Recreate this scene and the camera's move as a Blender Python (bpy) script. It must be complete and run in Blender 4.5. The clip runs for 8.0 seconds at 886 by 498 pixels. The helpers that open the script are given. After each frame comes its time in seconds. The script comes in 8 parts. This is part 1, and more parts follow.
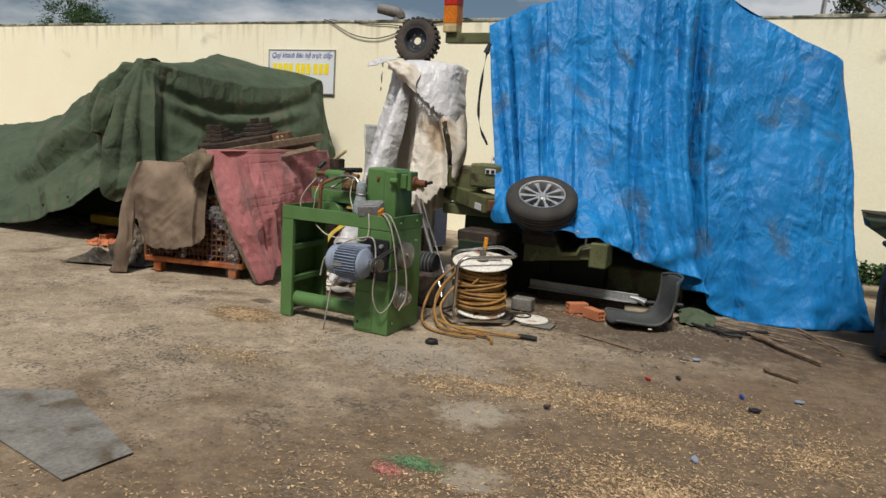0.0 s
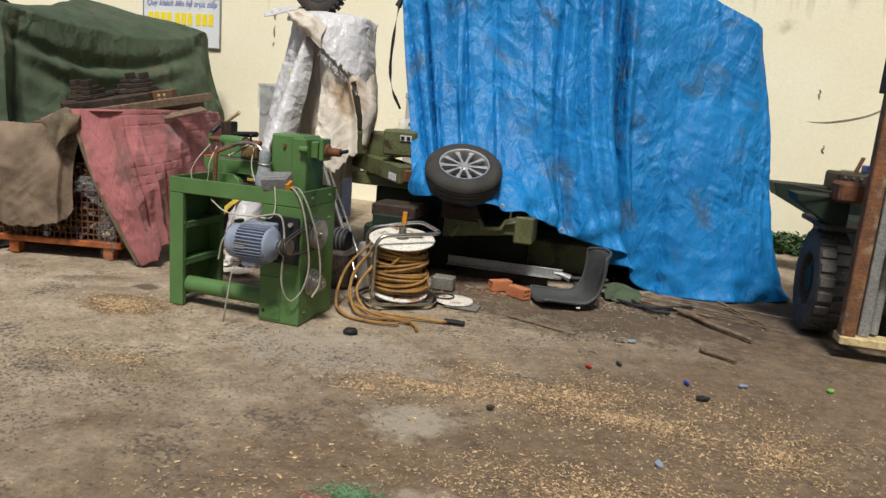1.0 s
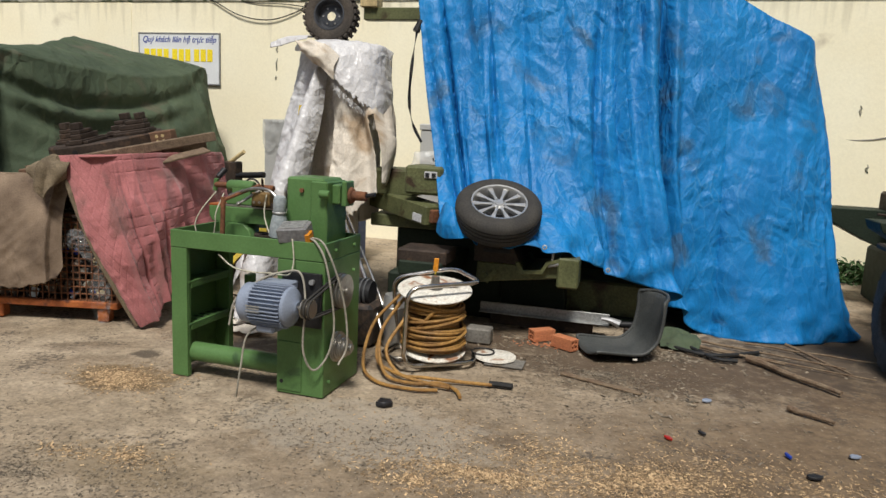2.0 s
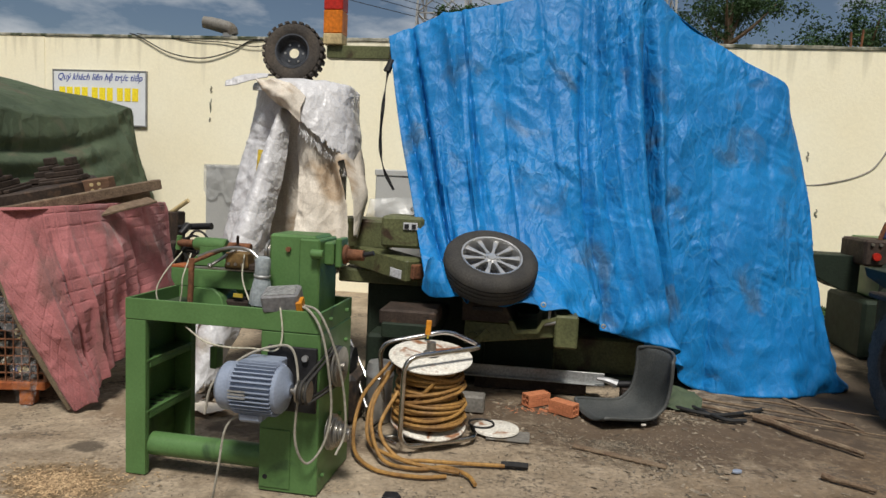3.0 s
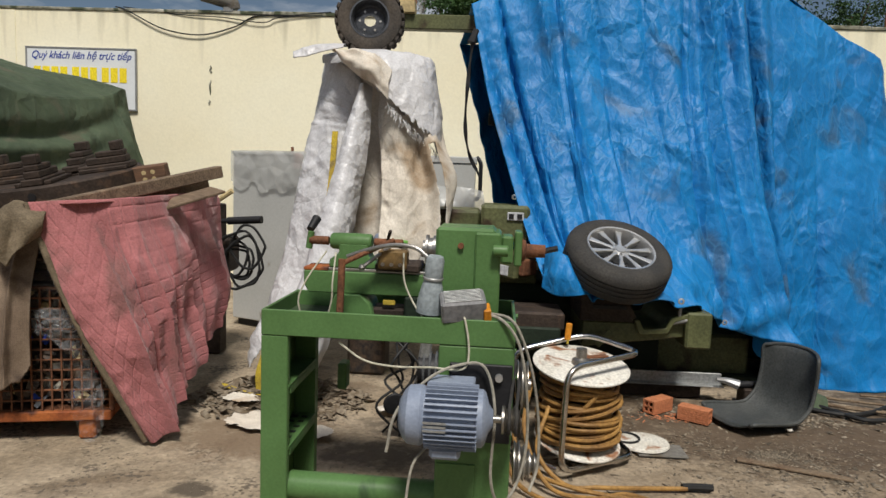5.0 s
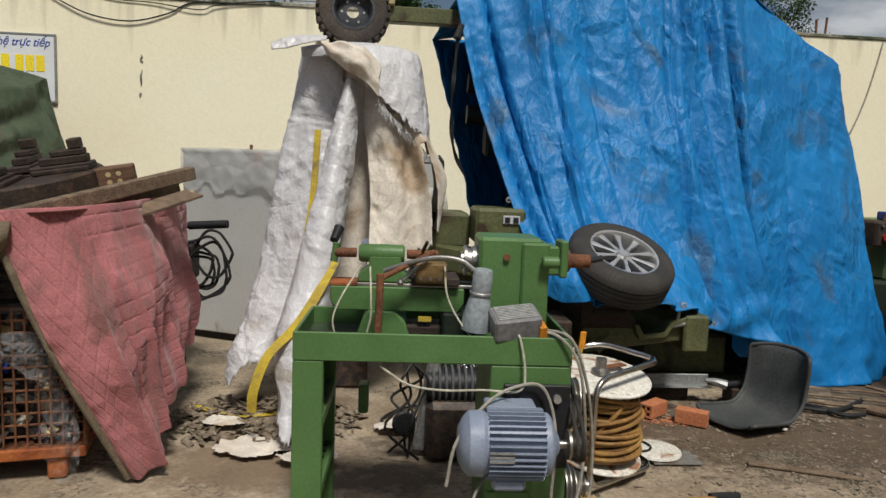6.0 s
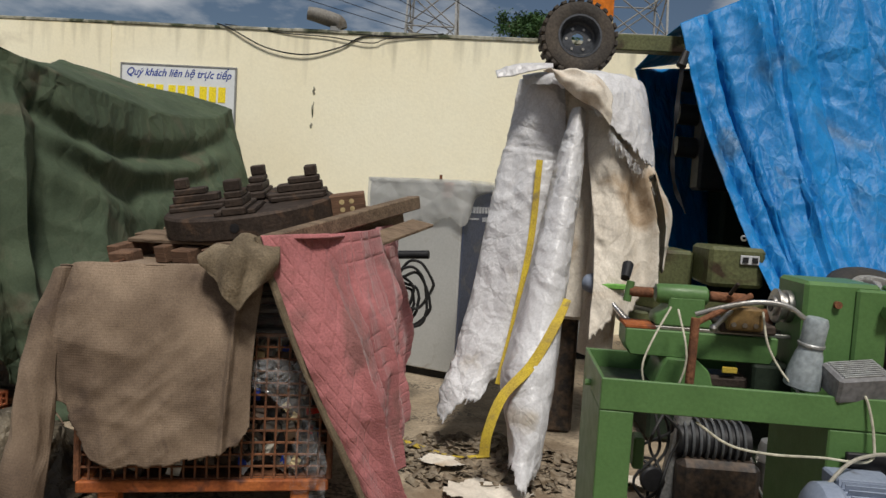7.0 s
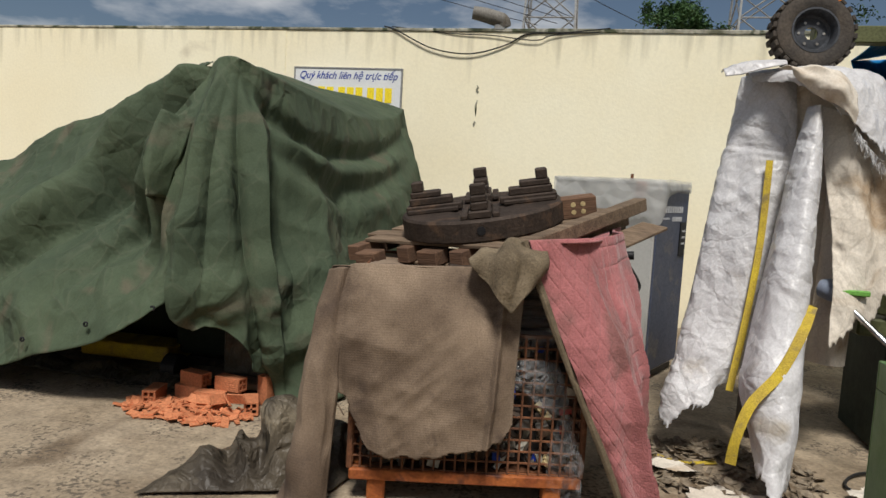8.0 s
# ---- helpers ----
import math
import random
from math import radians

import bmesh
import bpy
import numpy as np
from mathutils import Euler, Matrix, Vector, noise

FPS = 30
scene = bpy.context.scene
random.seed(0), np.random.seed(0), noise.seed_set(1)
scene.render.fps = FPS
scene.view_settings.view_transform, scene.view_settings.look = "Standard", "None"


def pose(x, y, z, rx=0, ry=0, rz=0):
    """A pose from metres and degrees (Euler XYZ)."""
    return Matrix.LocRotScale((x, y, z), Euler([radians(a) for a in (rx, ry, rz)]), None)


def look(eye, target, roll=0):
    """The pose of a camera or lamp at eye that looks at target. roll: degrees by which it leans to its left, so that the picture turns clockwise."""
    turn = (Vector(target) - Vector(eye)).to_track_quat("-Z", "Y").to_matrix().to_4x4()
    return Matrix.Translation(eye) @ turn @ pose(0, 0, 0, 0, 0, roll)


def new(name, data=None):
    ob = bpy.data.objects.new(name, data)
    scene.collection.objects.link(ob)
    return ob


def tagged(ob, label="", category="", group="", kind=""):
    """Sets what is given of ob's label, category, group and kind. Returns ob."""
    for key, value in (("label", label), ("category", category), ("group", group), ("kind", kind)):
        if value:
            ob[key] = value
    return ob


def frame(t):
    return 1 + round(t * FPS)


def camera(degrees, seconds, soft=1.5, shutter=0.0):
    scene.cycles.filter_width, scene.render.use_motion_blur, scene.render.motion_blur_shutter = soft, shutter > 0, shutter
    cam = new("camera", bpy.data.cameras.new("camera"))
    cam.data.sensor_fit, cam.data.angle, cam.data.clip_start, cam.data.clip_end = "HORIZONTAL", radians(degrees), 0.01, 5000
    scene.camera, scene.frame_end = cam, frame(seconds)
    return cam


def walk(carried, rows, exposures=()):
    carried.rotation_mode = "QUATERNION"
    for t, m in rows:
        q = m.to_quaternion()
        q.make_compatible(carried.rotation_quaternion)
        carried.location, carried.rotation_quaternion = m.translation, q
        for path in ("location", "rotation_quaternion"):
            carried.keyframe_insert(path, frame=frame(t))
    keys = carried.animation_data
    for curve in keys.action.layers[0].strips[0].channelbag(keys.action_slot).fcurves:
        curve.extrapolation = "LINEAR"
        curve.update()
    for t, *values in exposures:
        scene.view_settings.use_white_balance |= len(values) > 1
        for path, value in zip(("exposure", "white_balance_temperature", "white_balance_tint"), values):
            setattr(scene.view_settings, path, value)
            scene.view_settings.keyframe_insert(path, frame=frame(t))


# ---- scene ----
cam = camera(65.2, 8.0)
PATH = [
    (0, (1.863, 0.304, 1.449), (1.06, 2.107, 1.128), 3.6),
    (0.5, (1.604, 0.562, 1.466), (1.036, 2.453, 1.15), 2.7),
    (1, (1.472, 0.724, 1.442), (0.978, 2.62, 1.04), 4.7),
    (1.5, (1.289, 1.049, 1.439), (0.744, 2.938, 1.073), 2.7),
    (1.7, (1.216, 1.15, 1.445), (0.647, 3.036, 1.104), 2.3),
    (2.8, (0.621, 1.483, 1.471), (0.423, 3.456, 1.217), 4.3),
    (3, (0.508, 1.606, 1.472), (0.235, 3.578, 1.278), 2.6),
    (3.5, (0.225, 1.745, 1.46), (-0.151, 3.7, 1.26), 2.3),
    (4, (-0.09, 1.788, 1.468), (-0.223, 3.769, 1.229), 1.6),
    (4.5, (-0.347, 1.839, 1.415), (-0.464, 3.81, 1.098), 2.3),
    (4.7, (-0.443, 1.937, 1.401), (-0.579, 3.913, 1.118), 1.6),
    (5.8, (-1.007, 2.158, 1.393), (-0.876, 4.15, 1.272), 2.9),
    (6, (-1.101, 2.25, 1.419), (-0.937, 4.231, 1.199), 2.2),
    (6.5, (-1.502, 2.385, 1.381), (-1.677, 4.371, 1.215), 0.1),
    (7, (-1.798, 2.452, 1.378), (-1.918, 4.444, 1.239), 3.4),
    (7.5, (-2.137, 2.344, 1.404), (-2.316, 4.324, 1.191), 3.7),
    (8, (-2.447, 2.317, 1.393), (-2.859, 4.266, 1.215), 3.3),
]
EXPOSURES = [(0, 0.08), (0.5, 0.10), (1.0, 0.20), (1.5, 0.22), (2.2, 0.17), (3.0, 0.10), (3.5, 0.08), (4.0, 0.08), (4.5, 0.13), (5.2, 0.04), (6.0, -0.06), (7.0, -0.11), (8.0, 0.04)]
walk(cam, [(t, look(eye, target, roll)) for t, eye, target, roll in PATH], EXPOSURES)

# ---- world, sun, exposure ----
SUN_EL, SUN_AZ = 58.0, 170.0
world = bpy.data.worlds.new("world")
scene.world = world
world.use_nodes = True
wn, wl = world.node_tree.nodes, world.node_tree.links
wn.clear()
sky = wn.new("ShaderNodeTexSky")
sky.sky_type, sky.sun_disc = "NISHITA", False
sky.sun_elevation, sky.sun_rotation = radians(SUN_EL), radians(SUN_AZ)
sky.dust_density, sky.air_density = 1.5, 1.0
wc = wn.new("ShaderNodeTexCoord")
wmap = wn.new("ShaderNodeMapping")
wmap.inputs["Scale"].default_value = (1.6, 1.6, 4.5)
wnoise = wn.new("ShaderNodeTexNoise")
wnoise.inputs["Scale"].default_value, wnoise.inputs["Detail"].default_value, wnoise.inputs["Roughness"].default_value = 1.9, 8.0, 0.55
wramp = wn.new("ShaderNodeValToRGB")
wramp.color_ramp.elements[0].position, wramp.color_ramp.elements[1].position = 0.47, 0.62
wscale = wn.new("ShaderNodeMix")
wscale.data_type = "RGBA"
wscale.inputs["B"].default_value = (11.0, 11.3, 11.7, 1)
wbg = wn.new("ShaderNodeBackground")
wbg.inputs["Strength"].default_value = 0.048
wout = wn.new("ShaderNodeOutputWorld")
wl.new(wc.outputs["Generated"], wmap.inputs["Vector"])
wl.new(wmap.outputs["Vector"], wnoise.inputs["Vector"])
wl.new(wnoise.outputs["Fac"], wramp.inputs["Fac"])
wl.new(wramp.outputs["Color"], wscale.inputs["Factor"])
wl.new(sky.outputs["Color"], wscale.inputs["A"])
wl.new(wscale.outputs["Result"], wbg.inputs["Color"])
wl.new(wbg.outputs["Background"], wout.inputs["Surface"])
sun = new("sun", bpy.data.lights.new("sun", "SUN"))
sun.data.energy, sun.data.angle, sun.data.color = 3.75, radians(12), (1.0, 0.955, 0.885)
sun.matrix_world = look((12 * math.sin(radians(SUN_AZ)), 12 * math.cos(radians(SUN_AZ)), 12 * math.tan(radians(SUN_EL))), (0, 0, 0))



# ---- materials ----
def material(name, color, rough=0.7, metal=0.0, second=None, scale=3.0, grain=60.0, grain_amount=0.25, bump=0.15, bump_scale=None,
             stain=None, stain_scale=1.5, stain_cut=0.58, spec=0.28, per_object=0.0, per_island=0.0, stretch=(1, 1, 1), sheen=0.0):
    """A procedural surface: two broad tones, fine grain, stains of their own shape, and relief."""
    m = bpy.data.materials.new(name)
    m.use_nodes = True
    n, l = m.node_tree.nodes, m.node_tree.links
    b = n["Principled BSDF"]
    b.inputs["Roughness"].default_value, b.inputs["Metallic"].default_value, b.inputs["Specular IOR Level"].default_value = rough, metal, spec
    if sheen:
        b.inputs["Sheen Weight"].default_value = sheen
    tc = n.new("ShaderNodeTexCoord")
    mp = n.new("ShaderNodeMapping")
    mp.inputs["Scale"].default_value = stretch
    l.new(tc.outputs["Object"], mp.inputs["Vector"])

    def tex(sc, detail=5.0, distort=0.0):
        t = n.new("ShaderNodeTexNoise")
        t.inputs["Scale"].default_value, t.inputs["Detail"].default_value, t.inputs["Distortion"].default_value = sc, detail, distort
        l.new(mp.outputs["Vector"], t.inputs["Vector"])
        return t

    def mix(fac, a, c, mode="MIX"):
        x = n.new("ShaderNodeMix")
        x.data_type, x.blend_type = "RGBA", mode
        for sock, v in (("Factor", fac), ("A", a), ("B", c)):
            if isinstance(v, (tuple, list)):
                x.inputs[sock].default_value = (*v, 1) if len(v) == 3 else v
            elif isinstance(v, float):
                x.inputs[sock].default_value = v
            else:
                l.new(v, x.inputs[sock])
        return x.outputs["Result"]

    def ramp(sock, lo, hi):
        r = n.new("ShaderNodeMapRange")
        r.inputs["From Min"].default_value, r.inputs["From Max"].default_value = lo, hi
        l.new(sock, r.inputs["Value"])
        return r.outputs["Result"]

    second = second or tuple(c * 0.72 for c in color)
    out = mix(ramp(tex(scale).outputs["Fac"], 0.35, 0.65), color, second)
    if stain:
        out = mix(ramp(tex(stain_scale, 9.0, 0.6).outputs["Fac"], stain_cut, stain_cut + 0.1), out, stain)
    fine = tex(grain, 3.0)
    out = mix(1.0, out, mix(ramp(fine.outputs["Fac"], 0.3, 0.7), (1 - grain_amount,) * 3, (1 + grain_amount,) * 3), "MULTIPLY")
    if per_object:
        oi = n.new("ShaderNodeObjectInfo")
        out = mix(1.0, out, mix(oi.outputs["Random"], (1 - per_object,) * 3, (1 + per_object,) * 3), "MULTIPLY")
    if per_island:
        gi = n.new("ShaderNodeNewGeometry")
        out = mix(1.0, out, mix(gi.outputs["Random Per Island"], (1 - per_island,) * 3, (1 + per_island,) * 3), "MULTIPLY")
    l.new(out, b.inputs["Base Color"])
    rr = n.new("ShaderNodeMapRange")
    rr.inputs["To Min"].default_value, rr.inputs["To Max"].default_value = max(0.05, rough - 0.12), min(1.0, rough + 0.12)
    l.new(tex(scale * 4).outputs["Fac"], rr.inputs["Value"])
    l.new(rr.outputs["Result"], b.inputs["Roughness"])
    if bump:
        bp = n.new("ShaderNodeBump")
        bp.inputs["Strength"].default_value, bp.inputs["Distance"].default_value = bump, 0.02
        l.new((tex(bump_scale, 6.0) if bump_scale else fine).outputs["Fac"], bp.inputs["Height"])
        l.new(bp.outputs["Normal"], b.inputs["Normal"])
    return m


def tarp_material(name, color, second, rough, stain, crease=4.0, slope=0.3, tall=0.6, worn=None, stain_cut=0.57, weave=0.0):
    """Stiff sheet: flat facets that meet in sharp creases at three sizes, pale worn crease lines, smudges of dirt."""
    m = material(name, color, rough, second=second, scale=2.2, grain=90, grain_amount=0.1, bump=0, stain=stain, stain_scale=2.6, stain_cut=stain_cut)
    n, l = m.node_tree.nodes, m.node_tree.links
    b = n["Principled BSDF"]
    tc = n["Texture Coordinate"]

    def calc(op, p, q):
        x = n.new("ShaderNodeMath")
        x.operation = op
        for k, v in enumerate((p, q)):
            if isinstance(v, (int, float)):
                x.inputs[k].default_value = v
            else:
                l.new(v, x.inputs[k])
        return x.outputs[0]

    warp = n.new("ShaderNodeTexNoise")
    warp.inputs["Scale"].default_value, warp.inputs["Detail"].default_value = crease * 0.5, 3.0
    l.new(tc.outputs["Object"], warp.inputs["Vector"])
    shift = n.new("ShaderNodeVectorMath")
    shift.operation = "MULTIPLY_ADD"
    shift.inputs[1].default_value = (0.9 / crease,) * 3
    l.new(warp.outputs["Color"], shift.inputs[0]), l.new(tc.outputs["Object"], shift.inputs[2])
    height, lines = None, None
    for size, amount, turn in ((crease, 1.0, 0.25), (crease * 2.3, -0.9, -0.5), (crease * 5.5, 0.7, 0.7)):
        mp = n.new("ShaderNodeMapping")
        mp.inputs["Rotation"].default_value = (turn * 0.6, turn, turn * 0.3)
        mp.inputs["Scale"].default_value = (1, 1, tall)
        l.new(shift.outputs["Vector"], mp.inputs["Vector"])
        v = n.new("ShaderNodeTexVoronoi")
        v.feature = "DISTANCE_TO_EDGE"
        v.inputs["Scale"].default_value = size
        l.new(mp.outputs["Vector"], v.inputs["Vector"])
        h = calc("MULTIPLY", v.outputs["Distance"], amount * slope / size)
        height = h if height is None else calc("ADD", height, h)
        if size == crease * 2.3:
            lines = v.outputs["Distance"]
    calm = n.new("ShaderNodeTexNoise")
    calm.inputs["Scale"].default_value, calm.inputs["Detail"].default_value = 1.7, 2.0
    l.new(tc.outputs["Object"], calm.inputs["Vector"])
    cr = n.new("ShaderNodeMapRange")
    cr.inputs["From Min"].default_value, cr.inputs["From Max"].default_value, cr.inputs["To Min"].default_value = 0.35, 0.65, 0.35
    l.new(calm.outputs["Fac"], cr.inputs["Value"])
    height = calc("MULTIPLY", height, cr.outputs["Result"])
    if weave:
        w = n.new("ShaderNodeTexWave")
        w.bands_direction = "Z"
        w.inputs["Scale"].default_value, w.inputs["Distortion"].default_value = 60.0, 1.0
        l.new(tc.outputs["Object"], w.inputs["Vector"])
        height = calc("ADD", height, calc("MULTIPLY", w.outputs["Fac"], weave))
    bp = n.new("ShaderNodeBump")
    bp.inputs["Strength"].default_value, bp.inputs["Distance"].default_value = 1.0, 1.0
    l.new(height, bp.inputs["Height"])
    l.new(bp.outputs["Normal"], b.inputs["Normal"])
    if worn:
        edge = n.new("ShaderNodeMapRange")
        edge.inputs["From Min"].default_value, edge.inputs["From Max"].default_value = 0.045, 0.0
        edge.inputs["To Max"].default_value = 0.5
        l.new(lines, edge.inputs["Value"])
        x = n.new("ShaderNodeMix")
        x.data_type = "RGBA"
        x.inputs["B"].default_value = (*worn, 1)
        l.new(calc("MULTIPLY", edge.outputs["Result"], cr.outputs["Result"]), x.inputs["Factor"])
        l.new(b.inputs["Base Color"].links[0].from_socket, x.inputs["A"])
        l.new(x.outputs["Result"], b.inputs["Base Color"])
    return m


def plastic_film(name, clear=0.6, color=(0.32, 0.33, 0.34), rough=0.12, spread=0.25, size=22.0, relief=0.028):
    """Thin clear sheet: sharp wrinkles, see-through where it is not dusty."""
    m = bpy.data.materials.new(name)
    m.use_nodes = True
    n, l = m.node_tree.nodes, m.node_tree.links
    b = n["Principled BSDF"]
    b.inputs["Base Color"].default_value, b.inputs["Roughness"].default_value = (*color, 1), rough
    tr = n.new("ShaderNodeBsdfTransparent")
    mx = n.new("ShaderNodeMixShader")
    t = n.new("ShaderNodeTexNoise")
    t.inputs["Scale"].default_value, t.inputs["Detail"].default_value = 6, 6
    v = n.new("ShaderNodeTexVoronoi")
    v.feature = "DISTANCE_TO_EDGE"
    v.inputs["Scale"].default_value = size
    tc = n.new("ShaderNodeTexCoord")
    l.new(tc.outputs["Object"], t.inputs["Vector"])
    l.new(tc.outputs["Object"], v.inputs["Vector"])
    r = n.new("ShaderNodeMapRange")
    r.inputs["From Min"].default_value, r.inputs["From Max"].default_value = 0.3, 0.7
    r.inputs["To Min"].default_value, r.inputs["To Max"].default_value = min(1, clear + spread), max(0, clear - spread)
    l.new(t.outputs["Fac"], r.inputs["Value"])
    bp = n.new("ShaderNodeBump")
    bp.inputs["Strength"].default_value, bp.inputs["Distance"].default_value = 1.0, relief
    l.new(v.outputs["Distance"], bp.inputs["Height"])
    l.new(bp.outputs["Normal"], b.inputs["Normal"])
    l.new(r.outputs["Result"], mx.inputs["Fac"])
    l.new(b.outputs["BSDF"], mx.inputs[1]), l.new(tr.outputs["BSDF"], mx.inputs[2])
    l.new(mx.outputs["Shader"], n["Material Output"].inputs["Surface"])
    return m


M_WALL = material("cream_plaster", (0.89, 0.84, 0.65), 0.9, second=(0.86, 0.79, 0.58), scale=0.7, grain=35, grain_amount=0.03, bump=0.08, stain=(0.52, 0.46, 0.34), stain_scale=0.9, stain_cut=0.66)
M_COPING = material("mossy_coping", (0.45, 0.43, 0.36), 0.95, second=(0.12, 0.12, 0.08), scale=4, grain=25, bump=0.4, stain=(0.06, 0.07, 0.04), stain_scale=5, stain_cut=0.5)
M_BLUE = tarp_material("blue_tarpaulin", (0.008, 0.185, 0.475), (0.006, 0.145, 0.395), 0.52, (0.038, 0.125, 0.26), crease=4.6, slope=0.27, tall=0.5, worn=(0.06, 0.24, 0.46), stain_cut=0.585)
M_GREEN_TARP = tarp_material("green_canvas", (0.066, 0.090, 0.053), (0.047, 0.067, 0.041), 0.85, (0.092, 0.090, 0.060), crease=2.4, slope=0.22, tall=0.7, worn=(0.088, 0.102, 0.067), stain_cut=0.595)
M_BAG = tarp_material("white_woven_bag", (0.59, 0.59, 0.605), (0.51, 0.505, 0.515), 0.36, (0.41, 0.37, 0.32), crease=5.0, slope=0.26, tall=0.9, worn=(0.40, 0.395, 0.39), stain_cut=0.61)
M_BAG_INNER = tarp_material("dirty_woven_bag", (0.66, 0.61, 0.53), (0.56, 0.50, 0.42), 0.8, (0.38, 0.29, 0.20), crease=5.0, slope=0.18, tall=0.6, worn=(0.48, 0.42, 0.34), stain_cut=0.59)
M_YELLOW = material("yellow_webbing", (0.52, 0.385, 0.035), 0.8, second=(0.40, 0.29, 0.05), scale=8, grain=150, bump=0.3, stain=(0.25, 0.19, 0.07), stain_scale=9, stain_cut=0.6)
M_GREEN = material("green_machine_paint", (0.090, 0.182, 0.062), 0.42, second=(0.072, 0.146, 0.048), scale=4, grain=80, grain_amount=0.08, bump=0.06, stain=(0.035, 0.07, 0.03), stain_scale=4, stain_cut=0.64)
M_GREEN_DULL = material("dull_olive_paint", (0.108, 0.116, 0.052), 0.5, second=(0.076, 0.084, 0.038), scale=5, grain=60, bump=0.12, stain=(0.045, 0.03, 0.018), stain_scale=4, stain_cut=0.57)
# dark green paint, blackened so parts under the tarpaulin look like a shaded void
M_GREEN_DARK = material("dark_green_and_shade", (0.014, 0.024, 0.014), 0.7, scale=4, bump=0.1)
M_MOTOR = material("blue_grey_paint", (0.24, 0.28, 0.36), 0.42, second=(0.20, 0.235, 0.31), scale=9, grain=90, grain_amount=0.1, bump=0.05, stain=(0.10, 0.10, 0.10), stain_scale=7, stain_cut=0.66)
M_STEEL = material("worn_steel", (0.42, 0.41, 0.39), 0.35, 0.9, second=(0.28, 0.26, 0.23), scale=9, grain=120, grain_amount=0.15, bump=0.05)
M_CHROME = material("chromed_tube", (0.62, 0.61, 0.60), 0.22, 1.0, second=(0.45, 0.42, 0.38), scale=12, grain=100, grain_amount=0.1, bump=0.02, stain=(0.25, 0.14, 0.07), stain_scale=14, stain_cut=0.66)
M_RUST = material("rusty_steel", (0.20, 0.085, 0.042), 0.85, 0.1, second=(0.10, 0.046, 0.027), scale=12, grain=80, bump=0.3)
M_RUST_ORANGE = material("orange_rusty_paint", (0.36, 0.11, 0.03), 0.7, second=(0.22, 0.06, 0.02), scale=8, grain=60, bump=0.2, stain=(0.08, 0.03, 0.02), stain_scale=7, stain_cut=0.56)
M_CAST = material("brown_cast_iron", (0.058, 0.042, 0.033), 0.7, 0.3, second=(0.035, 0.026, 0.021), scale=10, grain=70, bump=0.2, stain=(0.095, 0.06, 0.04), stain_scale=8, stain_cut=0.6)
M_RUBBER = material("black_rubber", (0.030, 0.029, 0.028), 0.8, second=(0.045, 0.042, 0.038), scale=8, grain=90, bump=0.15)
M_RUBBER_DUSTY = material("dusty_rubber", (0.075, 0.062, 0.05), 0.9, second=(0.045, 0.04, 0.036), scale=6, grain=70, bump=0.2)
M_TYRE_GREY = material("dry_grey_tyre_rubber", (0.095, 0.088, 0.08), 0.9, second=(0.06, 0.056, 0.052), scale=5, grain=60, bump=0.2)
M_MAST = material("rust_brown_mast_paint", (0.21, 0.095, 0.042), 0.8, second=(0.12, 0.06, 0.035), scale=5, grain=60, bump=0.25, stain=(0.26, 0.20, 0.13), stain_scale=6, stain_cut=0.58)
M_BLACK = material("black_plastic", (0.018, 0.018, 0.02), 0.5, scale=8, bump=0.05)
M_ALLOY = material("silver_alloy", (0.60, 0.60, 0.60), 0.35, 0.75, second=(0.48, 0.48, 0.47), scale=12, grain=100, grain_amount=0.06, bump=0.02)
M_WOOD = material("weathered_wood", (0.205, 0.148, 0.10), 0.85, second=(0.125, 0.088, 0.06), scale=6, grain=40, grain_amount=0.35, bump=0.35, stretch=(0.25, 3.0, 3.0), per_object=0.25)
M_WOOD_RED = material("reddish_wood_block", (0.150, 0.085, 0.052), 0.85, second=(0.09, 0.052, 0.034), scale=6, grain=40, bump=0.3, stretch=(0.3, 3, 3), per_object=0.2)
M_BRICK = material("fired_clay", (0.55, 0.21, 0.10), 0.9, second=(0.46, 0.17, 0.08), scale=9, grain=70, grain_amount=0.2, bump=0.3, per_object=0.15)
M_PINK = material("pink_quilted_cotton", (0.43, 0.160, 0.163), 0.95, second=(0.31, 0.112, 0.113), scale=4, grain=120, grain_amount=0.15, bump=0.3, stain=(0.24, 0.105, 0.10), stain_scale=3.0, stain_cut=0.53, sheen=0.2)
M_HEM = material("grey_brown_hem", (0.19, 0.15, 0.10), 0.95, second=(0.11, 0.085, 0.055), scale=10, grain=120, bump=0.3)
M_CLOTH = material("dirty_brown_knit", (0.26, 0.195, 0.14), 0.98, second=(0.105, 0.074, 0.052), scale=2.8, grain=150, grain_amount=0.18, bump=0, stain=(0.085, 0.06, 0.045), stain_scale=4.5, stain_cut=0.55)
M_CLOTH_DARK = tarp_material("dark_oily_cloth", (0.040, 0.033, 0.026), (0.10, 0.082, 0.058), 0.5, (0.19, 0.16, 0.115), crease=6, slope=0.5, stain_cut=0.60)
M_GREY_CAB = material("grey_cabinet_paint", (0.47, 0.47, 0.45), 0.5, second=(0.42, 0.42, 0.40), scale=2, grain=60, grain_amount=0.05, bump=0.05, stain=(0.30, 0.27, 0.23), stain_scale=5, stain_cut=0.64)
M_NAVY = material("navy_cabinet_paint", (0.070, 0.085, 0.130), 0.5, second=(0.085, 0.095, 0.135), scale=4, grain=60, bump=0.05, stain=(0.17, 0.16, 0.15), stain_scale=4, stain_cut=0.63)
M_LIGHT_BAR = material("pale_lettering", (0.55, 0.56, 0.58), 0.6, bump=0)
